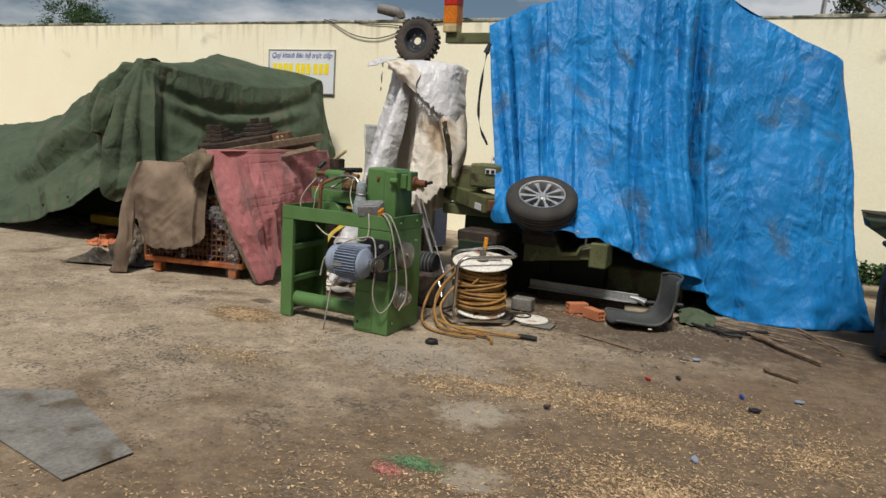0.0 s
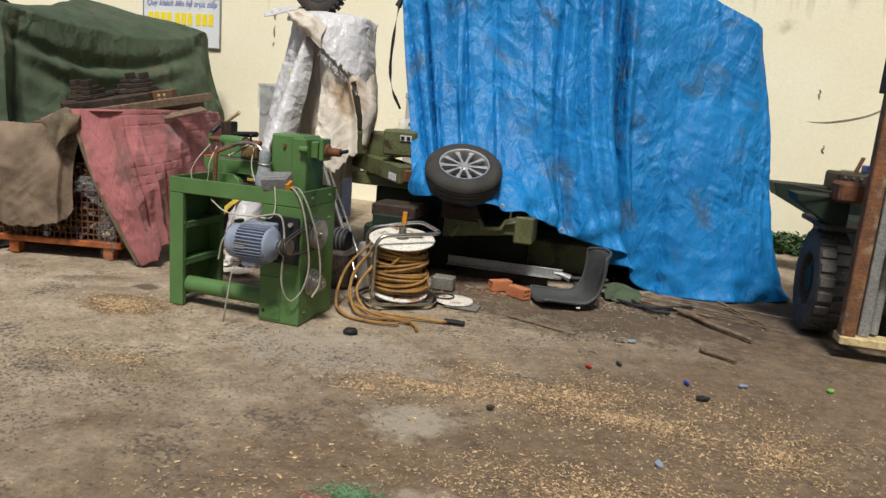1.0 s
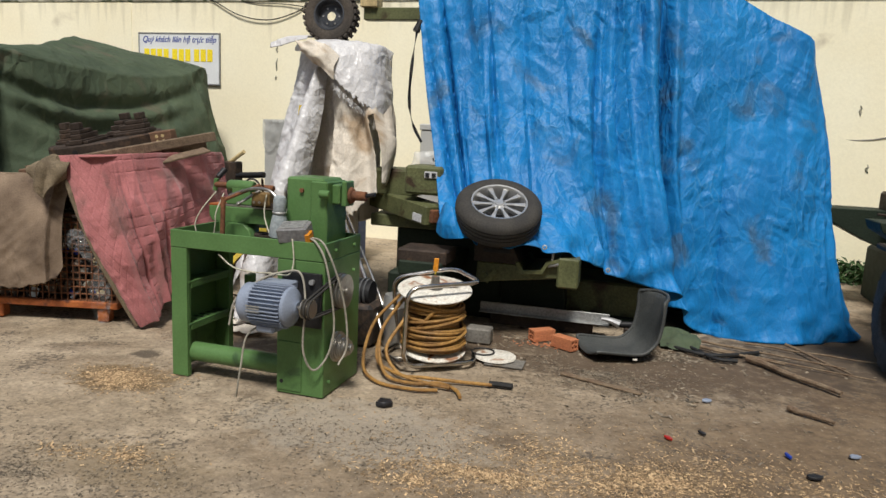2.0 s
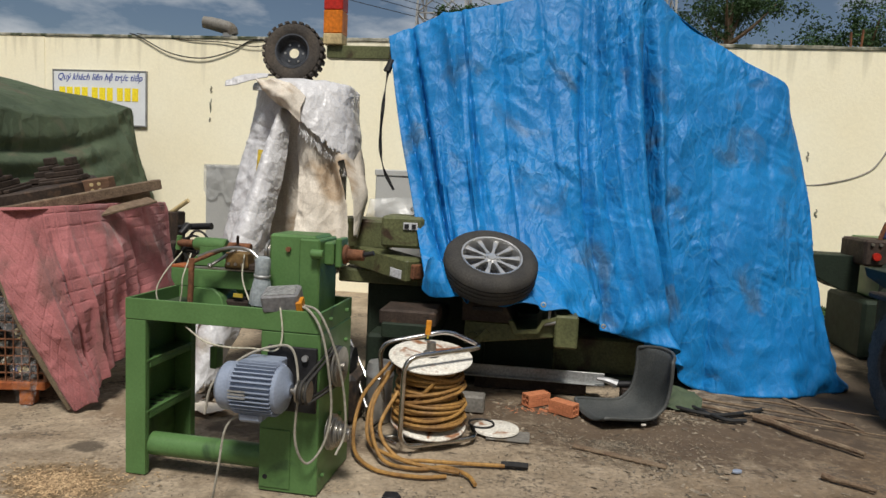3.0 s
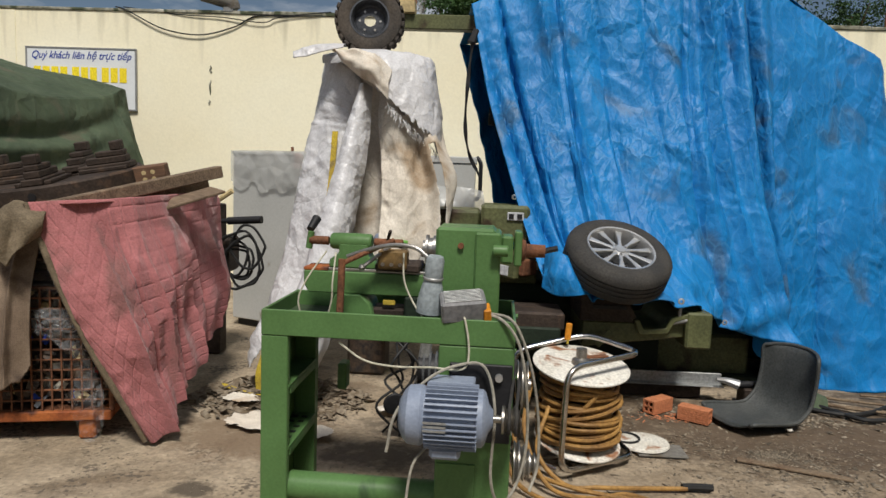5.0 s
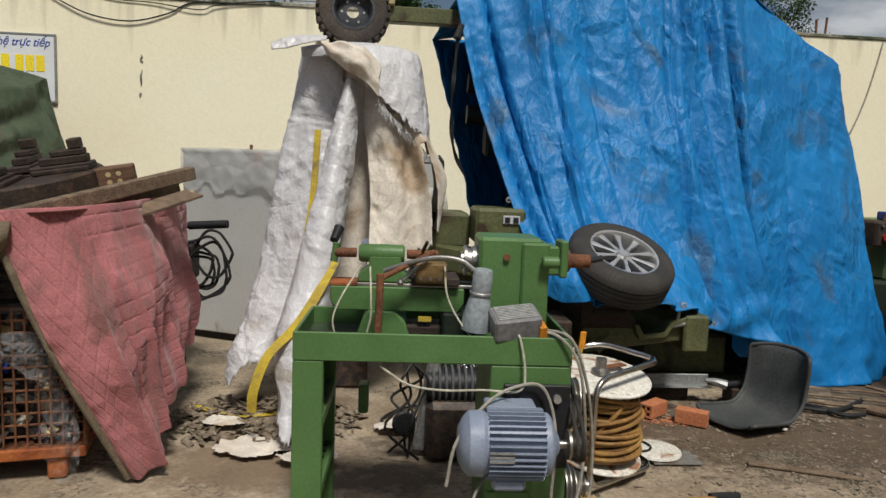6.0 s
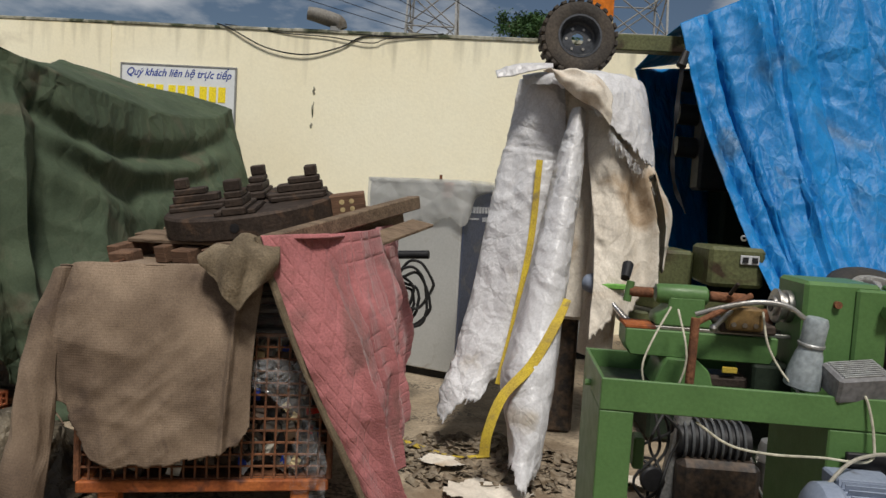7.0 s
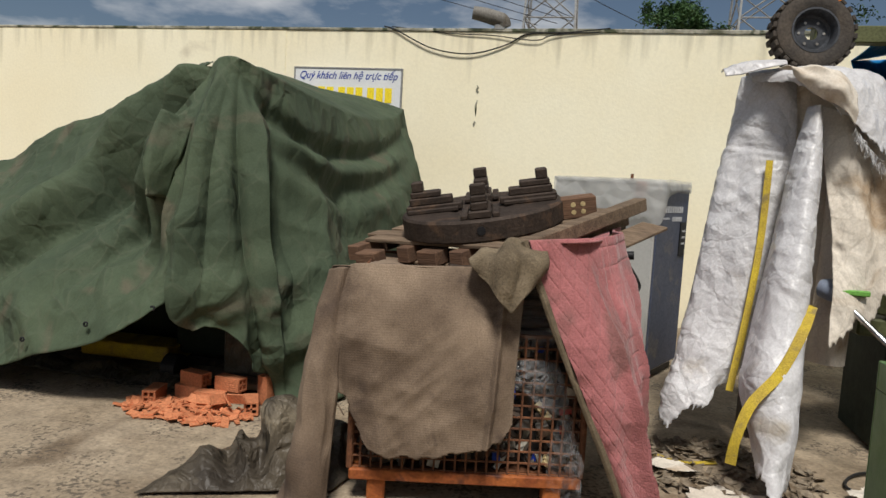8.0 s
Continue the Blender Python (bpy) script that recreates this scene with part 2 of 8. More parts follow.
M_SIGN = material("white_sign_board", (0.74, 0.76, 0.76), 0.5, second=(0.68, 0.70, 0.71), scale=3, grain=50, grain_amount=0.03, bump=0.03)
M_SIGN_BLUE = material("blue_lettering", (0.015, 0.05, 0.33), 0.6, bump=0)
M_SIGN_YELLOW = material("yellow_lettering", (0.88, 0.72, 0.03), 0.6, second=(0.85, 0.66, 0.03), bump=0)
M_SPOOL = material("chipped_white_paint", (0.66, 0.64, 0.58), 0.55, second=(0.58, 0.55, 0.48), scale=8, grain=70, bump=0.08, stain=(0.26, 0.11, 0.045), stain_scale=9, stain_cut=0.56)
M_HOSE = material("ochre_cable_sheath", (0.34, 0.19, 0.055), 0.6, second=(0.19, 0.10, 0.035), scale=7, grain=60, bump=0.08)
M_CABLE_GREY = material("grey_cable_sheath", (0.33, 0.31, 0.26), 0.6, scale=9, bump=0)
M_CABLE_WHITE = material("cream_cable_sheath", (0.50, 0.48, 0.38), 0.6, scale=9, bump=0)
M_CABLE_BLACK = material("black_cable_sheath", (0.02, 0.02, 0.02), 0.6, scale=9, bump=0)
M_SEAT = material("charcoal_seat_plastic", (0.050, 0.055, 0.055), 0.55, second=(0.07, 0.073, 0.07), scale=6, grain=80, bump=0.08)
M_ORANGE = material("orange_plastic", (0.62, 0.24, 0.02), 0.5, scale=8, bump=0.03)
M_RED = material("red_lens", (0.45, 0.025, 0.015), 0.35, scale=8, bump=0.03)
M_AMBER = material("amber_lens", (0.60, 0.17, 0.015), 0.35, scale=8, bump=0.03)
M_CREAM = material("cream_paint", (0.56, 0.44, 0.23), 0.6, scale=8, bump=0.05)
M_SHEET = material("grey_rubber_sheet", (0.20, 0.19, 0.17), 0.65, second=(0.14, 0.13, 0.115), scale=5, grain=60, bump=0.15, stain=(0.10, 0.08, 0.055), stain_scale=5, stain_cut=0.56)
M_CHIP = material("wood_shavings", (0.44, 0.315, 0.18), 0.95, second=(0.27, 0.18, 0.10), scale=30, grain=90, bump=0, per_island=0.6)
M_STONE = material("grit_and_crumbs", (0.24, 0.195, 0.14), 0.95, second=(0.13, 0.11, 0.085), scale=30, grain=90, bump=0, per_island=0.6)
M_BARK = material("dead_branch", (0.13, 0.085, 0.055), 0.95, second=(0.20, 0.15, 0.10), scale=14, grain=70, bump=0.4)
M_LEAF = material("leaf_green", (0.045, 0.10, 0.028), 0.65, second=(0.03, 0.065, 0.02), scale=4, grain=20, bump=0, per_object=0.2)
M_GALV = material("galvanised_steel", (0.36, 0.37, 0.37), 0.5, 0.6, second=(0.28, 0.28, 0.27), scale=6, grain=60, bump=0.05)
M_FILM = plastic_film("clear_plastic_film", 0.80, (0.40, 0.41, 0.42), 0.1, 0.16, 26.0, 0.03)
M_FILM_DUSTY = plastic_film("dusty_plastic_film", 0.38, (0.56, 0.56, 0.54), 0.35, 0.12, 5.0, 0.02)
M_DARK_SCRAP = material("dark_scrap", (0.035, 0.033, 0.033), 0.45, 0.2, second=(0.10, 0.07, 0.05), scale=25, grain=60, bump=0.1)
M_BLUE_PLASTIC = material("blue_plastic", (0.015, 0.05, 0.35), 0.5, bump=0.03)
M_GREEN_BRIGHT = material("bright_green_paint", (0.17, 0.42, 0.08), 0.5, bump=0.05)


def knit_relief(m, scale=75.0, strength=0.7):
    """Ribbed knit relief on a cloth."""
    n, l = m.node_tree.nodes, m.node_tree.links
    tc = n["Texture Coordinate"]
    hs = []
    for d in ("X", "Z"):
        w = n.new("ShaderNodeTexWave")
        w.bands_direction = d
        w.inputs["Scale"].default_value, w.inputs["Distortion"].default_value, w.inputs["Detail"].default_value = scale / (1 if d == "X" else 1.6), 2.5, 2.0
        l.new(tc.outputs["Object"], w.inputs["Vector"])
        hs.append(w)
    a = n.new("ShaderNodeMath")
    a.operation = "MULTIPLY"
    l.new(hs[0].outputs["Fac"], a.inputs[0]), l.new(hs[1].outputs["Fac"], a.inputs[1])
    bp = n.new("ShaderNodeBump")
    bp.inputs["Strength"].default_value, bp.inputs["Distance"].default_value = strength, 0.006
    l.new(a.outputs[0], bp.inputs["Height"])
    l.new(bp.outputs["Normal"], n["Principled BSDF"].inputs["Normal"])


knit_relief(M_CLOTH, 48.0, 0.25)
M_GREEN_POWDER = material("green_powder", (0.13, 0.24, 0.12), 0.95, bump=0, per_island=0.5)
M_PINK_POWDER = material("pink_powder", (0.42, 0.17, 0.14), 0.95, bump=0, per_island=0.5)


def wall_drips(m):
    """Dark streaks washed down from the coping, and grime at the foot."""
    n, l = m.node_tree.nodes, m.node_tree.links
    b = n["Principled BSDF"]
    old = b.inputs["Base Color"].links[0].from_socket
    tc = n["Texture Coordinate"]
    mp = n.new("ShaderNodeMapping")
    mp.inputs["Scale"].default_value = (5.0, 5.0, 0.45)
    l.new(tc.outputs["Object"], mp.inputs["Vector"])
    t = n.new("ShaderNodeTexNoise")
    t.inputs["Scale"].default_value, t.inputs["Detail"].default_value = 1.6, 9
    l.new(mp.outputs["Vector"], t.inputs["Vector"])
    sep = n.new("ShaderNodeSeparateXYZ")
    l.new(tc.outputs["Object"], sep.inputs["Vector"])
    r = n.new("ShaderNodeMapRange")
    r.inputs["From Min"].default_value, r.inputs["From Max"].default_value, r.inputs["To Min"].default_value, r.inputs["To Max"].default_value = 2.55, 3.17, -0.16, 0.10
    l.new(sep.outputs["Z"], r.inputs["Value"])
    a = n.new("ShaderNodeMath")
    l.new(t.outputs["Fac"], a.inputs[0]), l.new(r.outputs["Result"], a.inputs[1])
    r2 = n.new("ShaderNodeMapRange")
    r2.inputs["From Min"].default_value, r2.inputs["From Max"].default_value, r2.inputs["To Max"].default_value = 0.53, 0.78, 0.42
    l.new(a.outputs[0], r2.inputs["Value"])
    x = n.new("ShaderNodeMix")
    x.data_type = "RGBA"
    x.inputs["B"].default_value = (0.30, 0.27, 0.19, 1)
    l.new(r2.outputs["Result"], x.inputs["Factor"]), l.new(old, x.inputs["A"])
    l.new(x.outputs["Result"], b.inputs["Base Color"])


wall_drips(M_WALL)


def ground_material():
    """Dusty concrete: pale worn slab with brown earth trodden over it, oil stains, cement dust, grit and a patch of
    painted shade.
    """
    m = material("dusty_concrete", (0.37, 0.305, 0.225), 0.95, second=(0.27, 0.215, 0.15), scale=1.6, grain=45, grain_amount=0.2, bump=0,
                 stain=(0.19, 0.145, 0.10), stain_scale=1.3, stain_cut=0.56)
    n, l = m.node_tree.nodes, m.node_tree.links
    b = n["Principled BSDF"]
    out = b.inputs["Base Color"].links[0].from_socket
    tc = n["Texture Coordinate"]
    sep = n.new("ShaderNodeSeparateXYZ")
    l.new(tc.outputs["Object"], sep.inputs["Vector"])

    def tex(scale, detail=8.0, rough=0.6):
        t = n.new("ShaderNodeTexNoise")
        t.inputs["Scale"].default_value, t.inputs["Detail"].default_value, t.inputs["Roughness"].default_value = scale, detail, rough
        l.new(tc.outputs["Object"], t.inputs["Vector"])
        return t.outputs["Fac"]

    def calc(op, p, q, r=None):
        x = n.new("ShaderNodeMath")
        x.operation = op
        for k, v in enumerate((p, q, r)):
            if isinstance(v, (int, float)):
                x.inputs[k].default_value = v
            elif v is not None:
                l.new(v, x.inputs[k])
        return x.outputs[0]

    def span(v, lo, hi, top=1.0):
        x = n.new("ShaderNodeMapRange")
        x.inputs["From Min"].default_value, x.inputs["From Max"].default_value, x.inputs["To Max"].default_value = lo, hi, top
        l.new(v, x.inputs["Value"])
        return x.outputs["Result"]

    def mix(fac, p, q, mode="MIX"):
        x = n.new("ShaderNodeMix")
        x.data_type, x.blend_type = "RGBA", mode
        for sock, v in (("Factor", fac), ("A", p), ("B", q)):
            if isinstance(v, tuple):
                x.inputs[sock].default_value = (*v, 1)
            elif isinstance(v, float):
                x.inputs[sock].default_value = v
            else:
                l.new(v, x.inputs[sock])
        return x.outputs["Result"]

    # earth lies over the slab towards the open yard side (larger x, smaller y)
    broad = tex(0.9)
    lie = calc("ADD", calc("MULTIPLY_ADD", sep.outputs["X"], 0.9, 3.3), calc("MULTIPLY", sep.outputs["Y"], -0.75))
    lie = calc("ADD", calc("MULTIPLY_ADD", broad, 4.0, lie), calc("MULTIPLY", tex(5.0), 1.6))
    earth = mix(tex(14.0, 9.0, 0.7), (0.074, 0.048, 0.028), (0.185, 0.128, 0.078))
    out = mix(span(lie, 2.2, 4.2, 0.85), out, earth)
    # mottling, dark trodden specks, pale crumbs
    out = mix(1.0, out, mix(span(tex(7.0, 10.0, 0.7), 0.32, 0.68), (0.72, 0.71, 0.70), (1.22, 1.21, 1.19)), "MULTIPLY")
    out = mix(span(calc("MULTIPLY", tex(38.0, 4.0), tex(2.3)), 0.305, 0.345, 0.75), out, (0.075, 0.062, 0.05))
    out = mix(span(tex(55.0, 3.0), 0.64, 0.70, 0.6), out, (0.40, 0.34, 0.26))
    # stains, spills and, listed last, two broad dark patches, each with a ragged edge
    # (1.2, 5.95) darkens earth before the tarpaulin; (3.0, 7.0) is shade painted round the forklift
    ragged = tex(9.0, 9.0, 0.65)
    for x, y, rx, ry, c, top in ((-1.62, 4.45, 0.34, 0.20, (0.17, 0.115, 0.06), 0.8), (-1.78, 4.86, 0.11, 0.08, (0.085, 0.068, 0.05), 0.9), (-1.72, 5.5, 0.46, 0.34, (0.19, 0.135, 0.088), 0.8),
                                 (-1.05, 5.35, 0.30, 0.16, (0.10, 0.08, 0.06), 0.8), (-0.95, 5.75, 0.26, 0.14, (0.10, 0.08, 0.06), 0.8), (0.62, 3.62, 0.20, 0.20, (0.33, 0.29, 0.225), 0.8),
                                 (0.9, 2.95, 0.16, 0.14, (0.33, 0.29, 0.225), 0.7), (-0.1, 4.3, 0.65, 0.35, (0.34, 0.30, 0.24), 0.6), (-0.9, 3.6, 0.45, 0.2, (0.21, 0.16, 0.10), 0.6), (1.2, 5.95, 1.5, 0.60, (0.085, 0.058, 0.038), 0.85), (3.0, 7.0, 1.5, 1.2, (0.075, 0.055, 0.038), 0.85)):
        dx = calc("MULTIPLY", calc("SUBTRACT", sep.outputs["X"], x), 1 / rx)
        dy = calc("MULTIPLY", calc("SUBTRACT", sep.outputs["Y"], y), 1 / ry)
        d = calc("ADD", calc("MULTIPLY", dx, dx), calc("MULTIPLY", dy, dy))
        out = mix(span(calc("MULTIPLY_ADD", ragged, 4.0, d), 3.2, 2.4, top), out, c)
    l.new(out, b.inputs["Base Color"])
    h = calc("ADD", calc("MULTIPLY", tex(30.0, 8.0, 0.7), 0.010), calc("MULTIPLY", tex(6.0, 6.0), 0.022))
    bp = n.new("ShaderNodeBump")
    bp.inputs["Strength"].default_value, bp.inputs["Distance"].default_value = 0.8, 1.0
    l.new(h, bp.inputs["Height"])
    l.new(bp.outputs["Normal"], b.inputs["Normal"])
    return m


M_GROUND = ground_material()


# ---- building helpers ----
def thing(name, at, label, category, group="", turn=(0, 0, 0), kind=""):
    ob = new(name)
    ob.empty_display_size = 0.1
    ob.matrix_world = pose(*at, *turn)
    return tagged(ob, label, category, group, kind)


def mesh_of(bm, name, mat, smooth=35):
    me = bpy.data.meshes.new(name)
    bm.normal_update()
    bm.to_mesh(me)
    bm.free()
    me.materials.append(mat)
    if smooth:
        me.shade_smooth()
        me.set_sharp_from_angle(angle=radians(smooth))
    return me


def part(name, bm, mat, parent=None, label="", smooth=35):
    ob = new(name, mesh_of(bm, name, mat, smooth))
    if parent:
        ob.parent = parent
    if label:
        ob["label"] = label
    return ob


def solo(name, bm, mat, label, category, group="", kind="", smooth=35):
    return tagged(part(name, bm, mat, None, "", smooth), label, category, group, kind)


def box(x0, x1, y0, y1, z0, z1, bevel=0.004, m=None, bm=None, segs=1):
    bm2 = bmesh.new()
    bmesh.ops.create_cube(bm2, size=1)
    for v in bm2.verts:
        v.co = Vector((x0 + (v.co.x + 0.5) * (x1 - x0), y0 + (v.co.y + 0.5) * (y1 - y0), z0 + (v.co.z + 0.5) * (z1 - z0)))
    if bevel:
        bmesh.ops.bevel(bm2, geom=list(bm2.edges), offset=bevel, segments=segs, affect="EDGES", profile=0.5)
    if m:
        bm2.transform(m)
    return join(bm, bm2) if bm else bm2


def join(bm, other):
    me = bpy.data.meshes.new("tmp")
    other.to_mesh(me)
    other.free()
    bm.from_mesh(me)
    bpy.data.meshes.remove(me)
    return bm


def lathe(profile, m=None, seg=40, bm=None, closed=False):
    """Turn a profile of (radius, height) round z."""
    bm2 = bmesh.new()
    rings = []
    for r, z in profile:
        rings.append([bm2.verts.new((r * math.cos(2 * math.pi * k / seg), r * math.sin(2 * math.pi * k / seg), z)) for k in range(seg)] if r > 1e-5 else [bm2.verts.new((0, 0, z))])
    pairs = list(zip(rings, rings[1:])) + ([(rings[-1], rings[0])] if closed else [])
    for a, b in pairs:
        for k in range(seg):
            q = [a[k % len(a)], a[(k + 1) % len(a)], b[(k + 1) % len(b)], b[k % len(b)]]
            q = list(dict.fromkeys(q))
            if len(q) > 2:
                bm2.faces.new(q)
    bmesh.ops.recalc_face_normals(bm2, faces=bm2.faces)
    if m:
        bm2.transform(m)
    return join(bm, bm2) if bm else bm2


def along(p, q):
    """Pose whose z runs from p to q."""
    d = Vector(q) - Vector(p)
    return Matrix.Translation(p) @ d.to_track_quat("Z", "Y").to_matrix().to_4x4()


def rod(p, q, r0, r1=None, seg=16, bm=None, bevel=0.0):
    r1 = r0 if r1 is None else r1
    h = (Vector(q) - Vector(p)).length
    prof = [(0, 0), (r0 - bevel, 0), (r0, bevel), (r1, h - bevel), (r1 - bevel, h), (0, h)] if bevel else [(0, 0), (r0, 0), (r1, h), (0, h)]
    return lathe(prof, along(p, q), seg, bm)


def smooth_path(pts, n=8):
    """Catmull-Rom through points, n steps a span."""
    p = [Vector(a) for a in pts]
    p = [p[0] * 2 - p[1]] + p + [p[-1] * 2 - p[-2]]
    out = []
    for i in range(1, len(p) - 2):
        for k in range(n):
            t = k / n
            out.append(0.5 * (2 * p[i] + (p[i + 1] - p[i - 1]) * t + (2 * p[i - 1] - 5 * p[i] + 4 * p[i + 1] - p[i + 2]) * t * t + (3 * p[i] - p[i - 1] - 3 * p[i + 1] + p[i + 2]) * t ** 3))
    out.append(p[-2])
    return out


def tube(pts, r, seg=8, n=8, bm=None, smooth=True):
    """A tube along a smooth path; r a number or a function of 0..1."""
    path = smooth_path(pts, n) if smooth else [Vector(a) for a in pts]
    bm = bm or bmesh.new()
    up = None
    rings = []
    for i, p in enumerate(path):
        d = (path[min(i + 1, len(path) - 1)] - path[max(i - 1, 0)]).normalized()
        if up is None:
            up = d.orthogonal().normalized()
        up = (up - d * up.dot(d)).normalized()
        side = d.cross(up)
        rad = r(i / (len(path) - 1)) if callable(r) else r
        rings.append([bm.verts.new(p + rad * (math.cos(2 * math.pi * k / seg) * up + math.sin(2 * math.pi * k / seg) * side)) for k in range(seg)])
    for a, b in zip(rings, rings[1:]):
        for k in range(seg):
            bm.faces.new((a[k], a[(k + 1) % seg], b[(k + 1) % seg], b[k]))
    bm.faces.new(rings[0][::-1]), bm.faces.new(rings[-1])
    return bm


def rounded(pts, r=0.06, n=5):
    """A polyline with its corners rounded."""
    p = [Vector(a) for a in pts]
    out = [p[0]]
    for a, b, c in zip(p, p[1:], p[2:]):
        u, v = (a - b), (c - b)
        k = min(r, u.length * 0.45, v.length * 0.45)
        s, e = b + u.normalized() * k, b + v.normalized() * k
        for i in range(n + 1):
            t = i / n
            out.append(s * (1 - t) ** 2 + b * 2 * t * (1 - t) + e * t * t)
    return out + [p[-1]]


def prism(poly, z0, z1, m=None, bm=None, bevel=0.0):
    """Extrude a polygon in x, y from z0 to z1."""
    bm2 = bmesh.new()
    lo = [bm2.verts.new((x, y, z0)) for x, y in poly]
    hi = [bm2.verts.new((x, y, z1)) for x, y in poly]
    bm2.faces.new(lo[::-1]), bm2.faces.new(hi)
    for k in range(len(poly)):
        j = (k + 1) % len(poly)
        bm2.faces.new((lo[k], lo[j], hi[j], hi[k]))
    bmesh.ops.recalc_face_normals(bm2, faces=bm2.faces)
    if bevel:
        bmesh.ops.bevel(bm2, geom=list(bm2.edges), offset=bevel, segments=1, affect="EDGES")
    if m:
        bm2.transform(m)
    return join(bm, bm2) if bm else bm2


def cr_axis(a, n, axis):
    """Catmull-Rom along one axis of an array of points."""
    a = np.moveaxis(np.asarray(a, float), axis, 0)
    p = np.concatenate([2 * a[:1] - a[1:2], a, 2 * a[-1:] - a[-2:-1]])
    t = np.linspace(0, len(a) - 1, n)
    i = np.minimum(t.astype(int), len(a) - 2)
    f = (t - i).reshape(-1, *([1] * (a.ndim - 1)))
    p0, p1, p2, p3 = p[i], p[i + 1], p[i + 2], p[i + 3]
    out = 0.5 * (2 * p1 + (p2 - p0) * f + (2 * p0 - 5 * p1 + 4 * p2 - p3) * f ** 2 + (3 * p1 - p0 - 3 * p2 + p3) * f ** 3)
    return np.moveaxis(out, 0, axis)


def nz(p, scale, seed=0.0):
    return noise.noise(Vector((p[0] * scale + seed, p[1] * scale + seed * 1.7, p[2] * scale - seed)))


def ridged(p, scale, seed=0.0):
    return 1 - 2 * abs(nz(p, scale, seed))


def tri(x):
    """A triangle wave: flat facets that meet in sharp creases."""
    return 2 * abs((x % 1.0) - 0.5) - 0.5


def crumple(p, size, seed=0.0, tall=0.5):
    """Facets of a stiff creased sheet, longer along z for a small tall."""
    w = 0.35 * nz(p, 2.2, seed)
    x, z = (p[0] * 0.8 + p[1] * 0.6) / size, p[2] * tall / size
    return (tri(x + 0.35 * z + w + seed) + 0.7 * tri(0.6 * x - 1.1 * z + 1.6 * w + 2 * seed) + 0.5 * tri(0.5 * x + 1.9 * z - w) + 0.3 * tri(2.3 * x - 1.3 * z + 2 * w)) / 2.5


def wrinkles(p, size, seed=0.0, lean=0.0):
    """Patches of uneven sharp wrinkles, each patch in a direction of its own."""
    d = 0.0
    x, z = p[0] * 0.8 + p[1] * 0.6, p[2]
    for k, a in enumerate((0.25, 1.05, -0.75)):
        m = nz(p, 2.0, seed + 5.1 * k) * 2.6
        if m > 0.05:
            c, t = math.cos(a + lean), math.sin(a + lean)
            q = ((x * t + z * c) / size, (x * c - z * t) * 0.22 / size, seed + k)
            d += min(1.0, m) * (0.5 - 1.6 * abs(noise.noise(Vector(q)))) * (0.6 + 0.8 * nz(p, 7, seed))
    return d


def drape(cols, nu, nv, push=None, keep=None, thick=0.004):
    """A hanging sheet through columns of control points (each from top to bottom). push(u, v, p): metres outward. keep(u, v): whether the sheet is there."""
    g = cr_axis(cr_axis(np.array(cols, float), nu, 0), nv, 1)
    if push:
        for _ in range(1):
            du, dv = np.gradient(g, axis=0), np.gradient(g, axis=1)
            nrm = np.cross(dv, du)
            nrm /= np.maximum(np.linalg.norm(nrm, axis=2, keepdims=True), 1e-9)
            d = np.array([[push(i / (nu - 1), j / (nv - 1), g[i, j]) for j in range(nv)] for i in range(nu)])
            g = g + nrm * d[..., None]
    bm = bmesh.new()
    vs = [[bm.verts.new(g[i, j]) for j in range(nv)] for i in range(nu)]
    for i in range(nu - 1):
        for j in range(nv - 1):
            if keep is None or keep((i + 0.5) / (nu - 1), (j + 0.5) / (nv - 1)):
                bm.faces.new((vs[i][j], vs[i][j + 1], vs[i + 1][j + 1], vs[i + 1][j]))
    loose = [v for v in bm.verts if not v.link_faces]
    bmesh.ops.delete(bm, geom=loose, context="VERTS")
    return bm


def thicken(ob, t=0.004):
    md = ob.modifiers.new("thickness", "SOLIDIFY")
    md.thickness, md.offset = t, -1
    return ob


def fold(u, at, width, depth):
    return depth * math.exp(-((u - at) / width) ** 2)


def crisp(u, at, width, depth):
    """A fold with a sharp crest."""
    x = abs(u - at) / width
    return depth * (0.55 * math.exp(-1.6 * x) + 0.45 * math.exp(-x * x))


# ---- ground and boundary wall ----
def build_ground():
    bm = bmesh.new()
    xs = [-400, -60, -20] + [-9 + 0.25 * k for k in range(61)] + [14, 30, 80, 400]
    ys = [-400, -60, -10] + [-1 + 0.25 * k for k in range(49)] + [14, 30, 80, 600]
    rows = [[bm.verts.new((x, y, 0.010 * noise.noise(Vector((x * 0.9, y * 0.9, 3))) - 0.006 if -9 < x < 6 and 0 < y < 10.5 else -0.006)) for x in xs] for y in ys]
    for a, b in zip(rows, rows[1:]):
        for k in range(len(xs) - 1):
            bm.faces.new((a[k], a[k + 1], b[k + 1], b[k]))
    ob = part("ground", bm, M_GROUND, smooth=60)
    tagged(ob, "dusty worn concrete yard with brown earth", "ground", kind="structure")


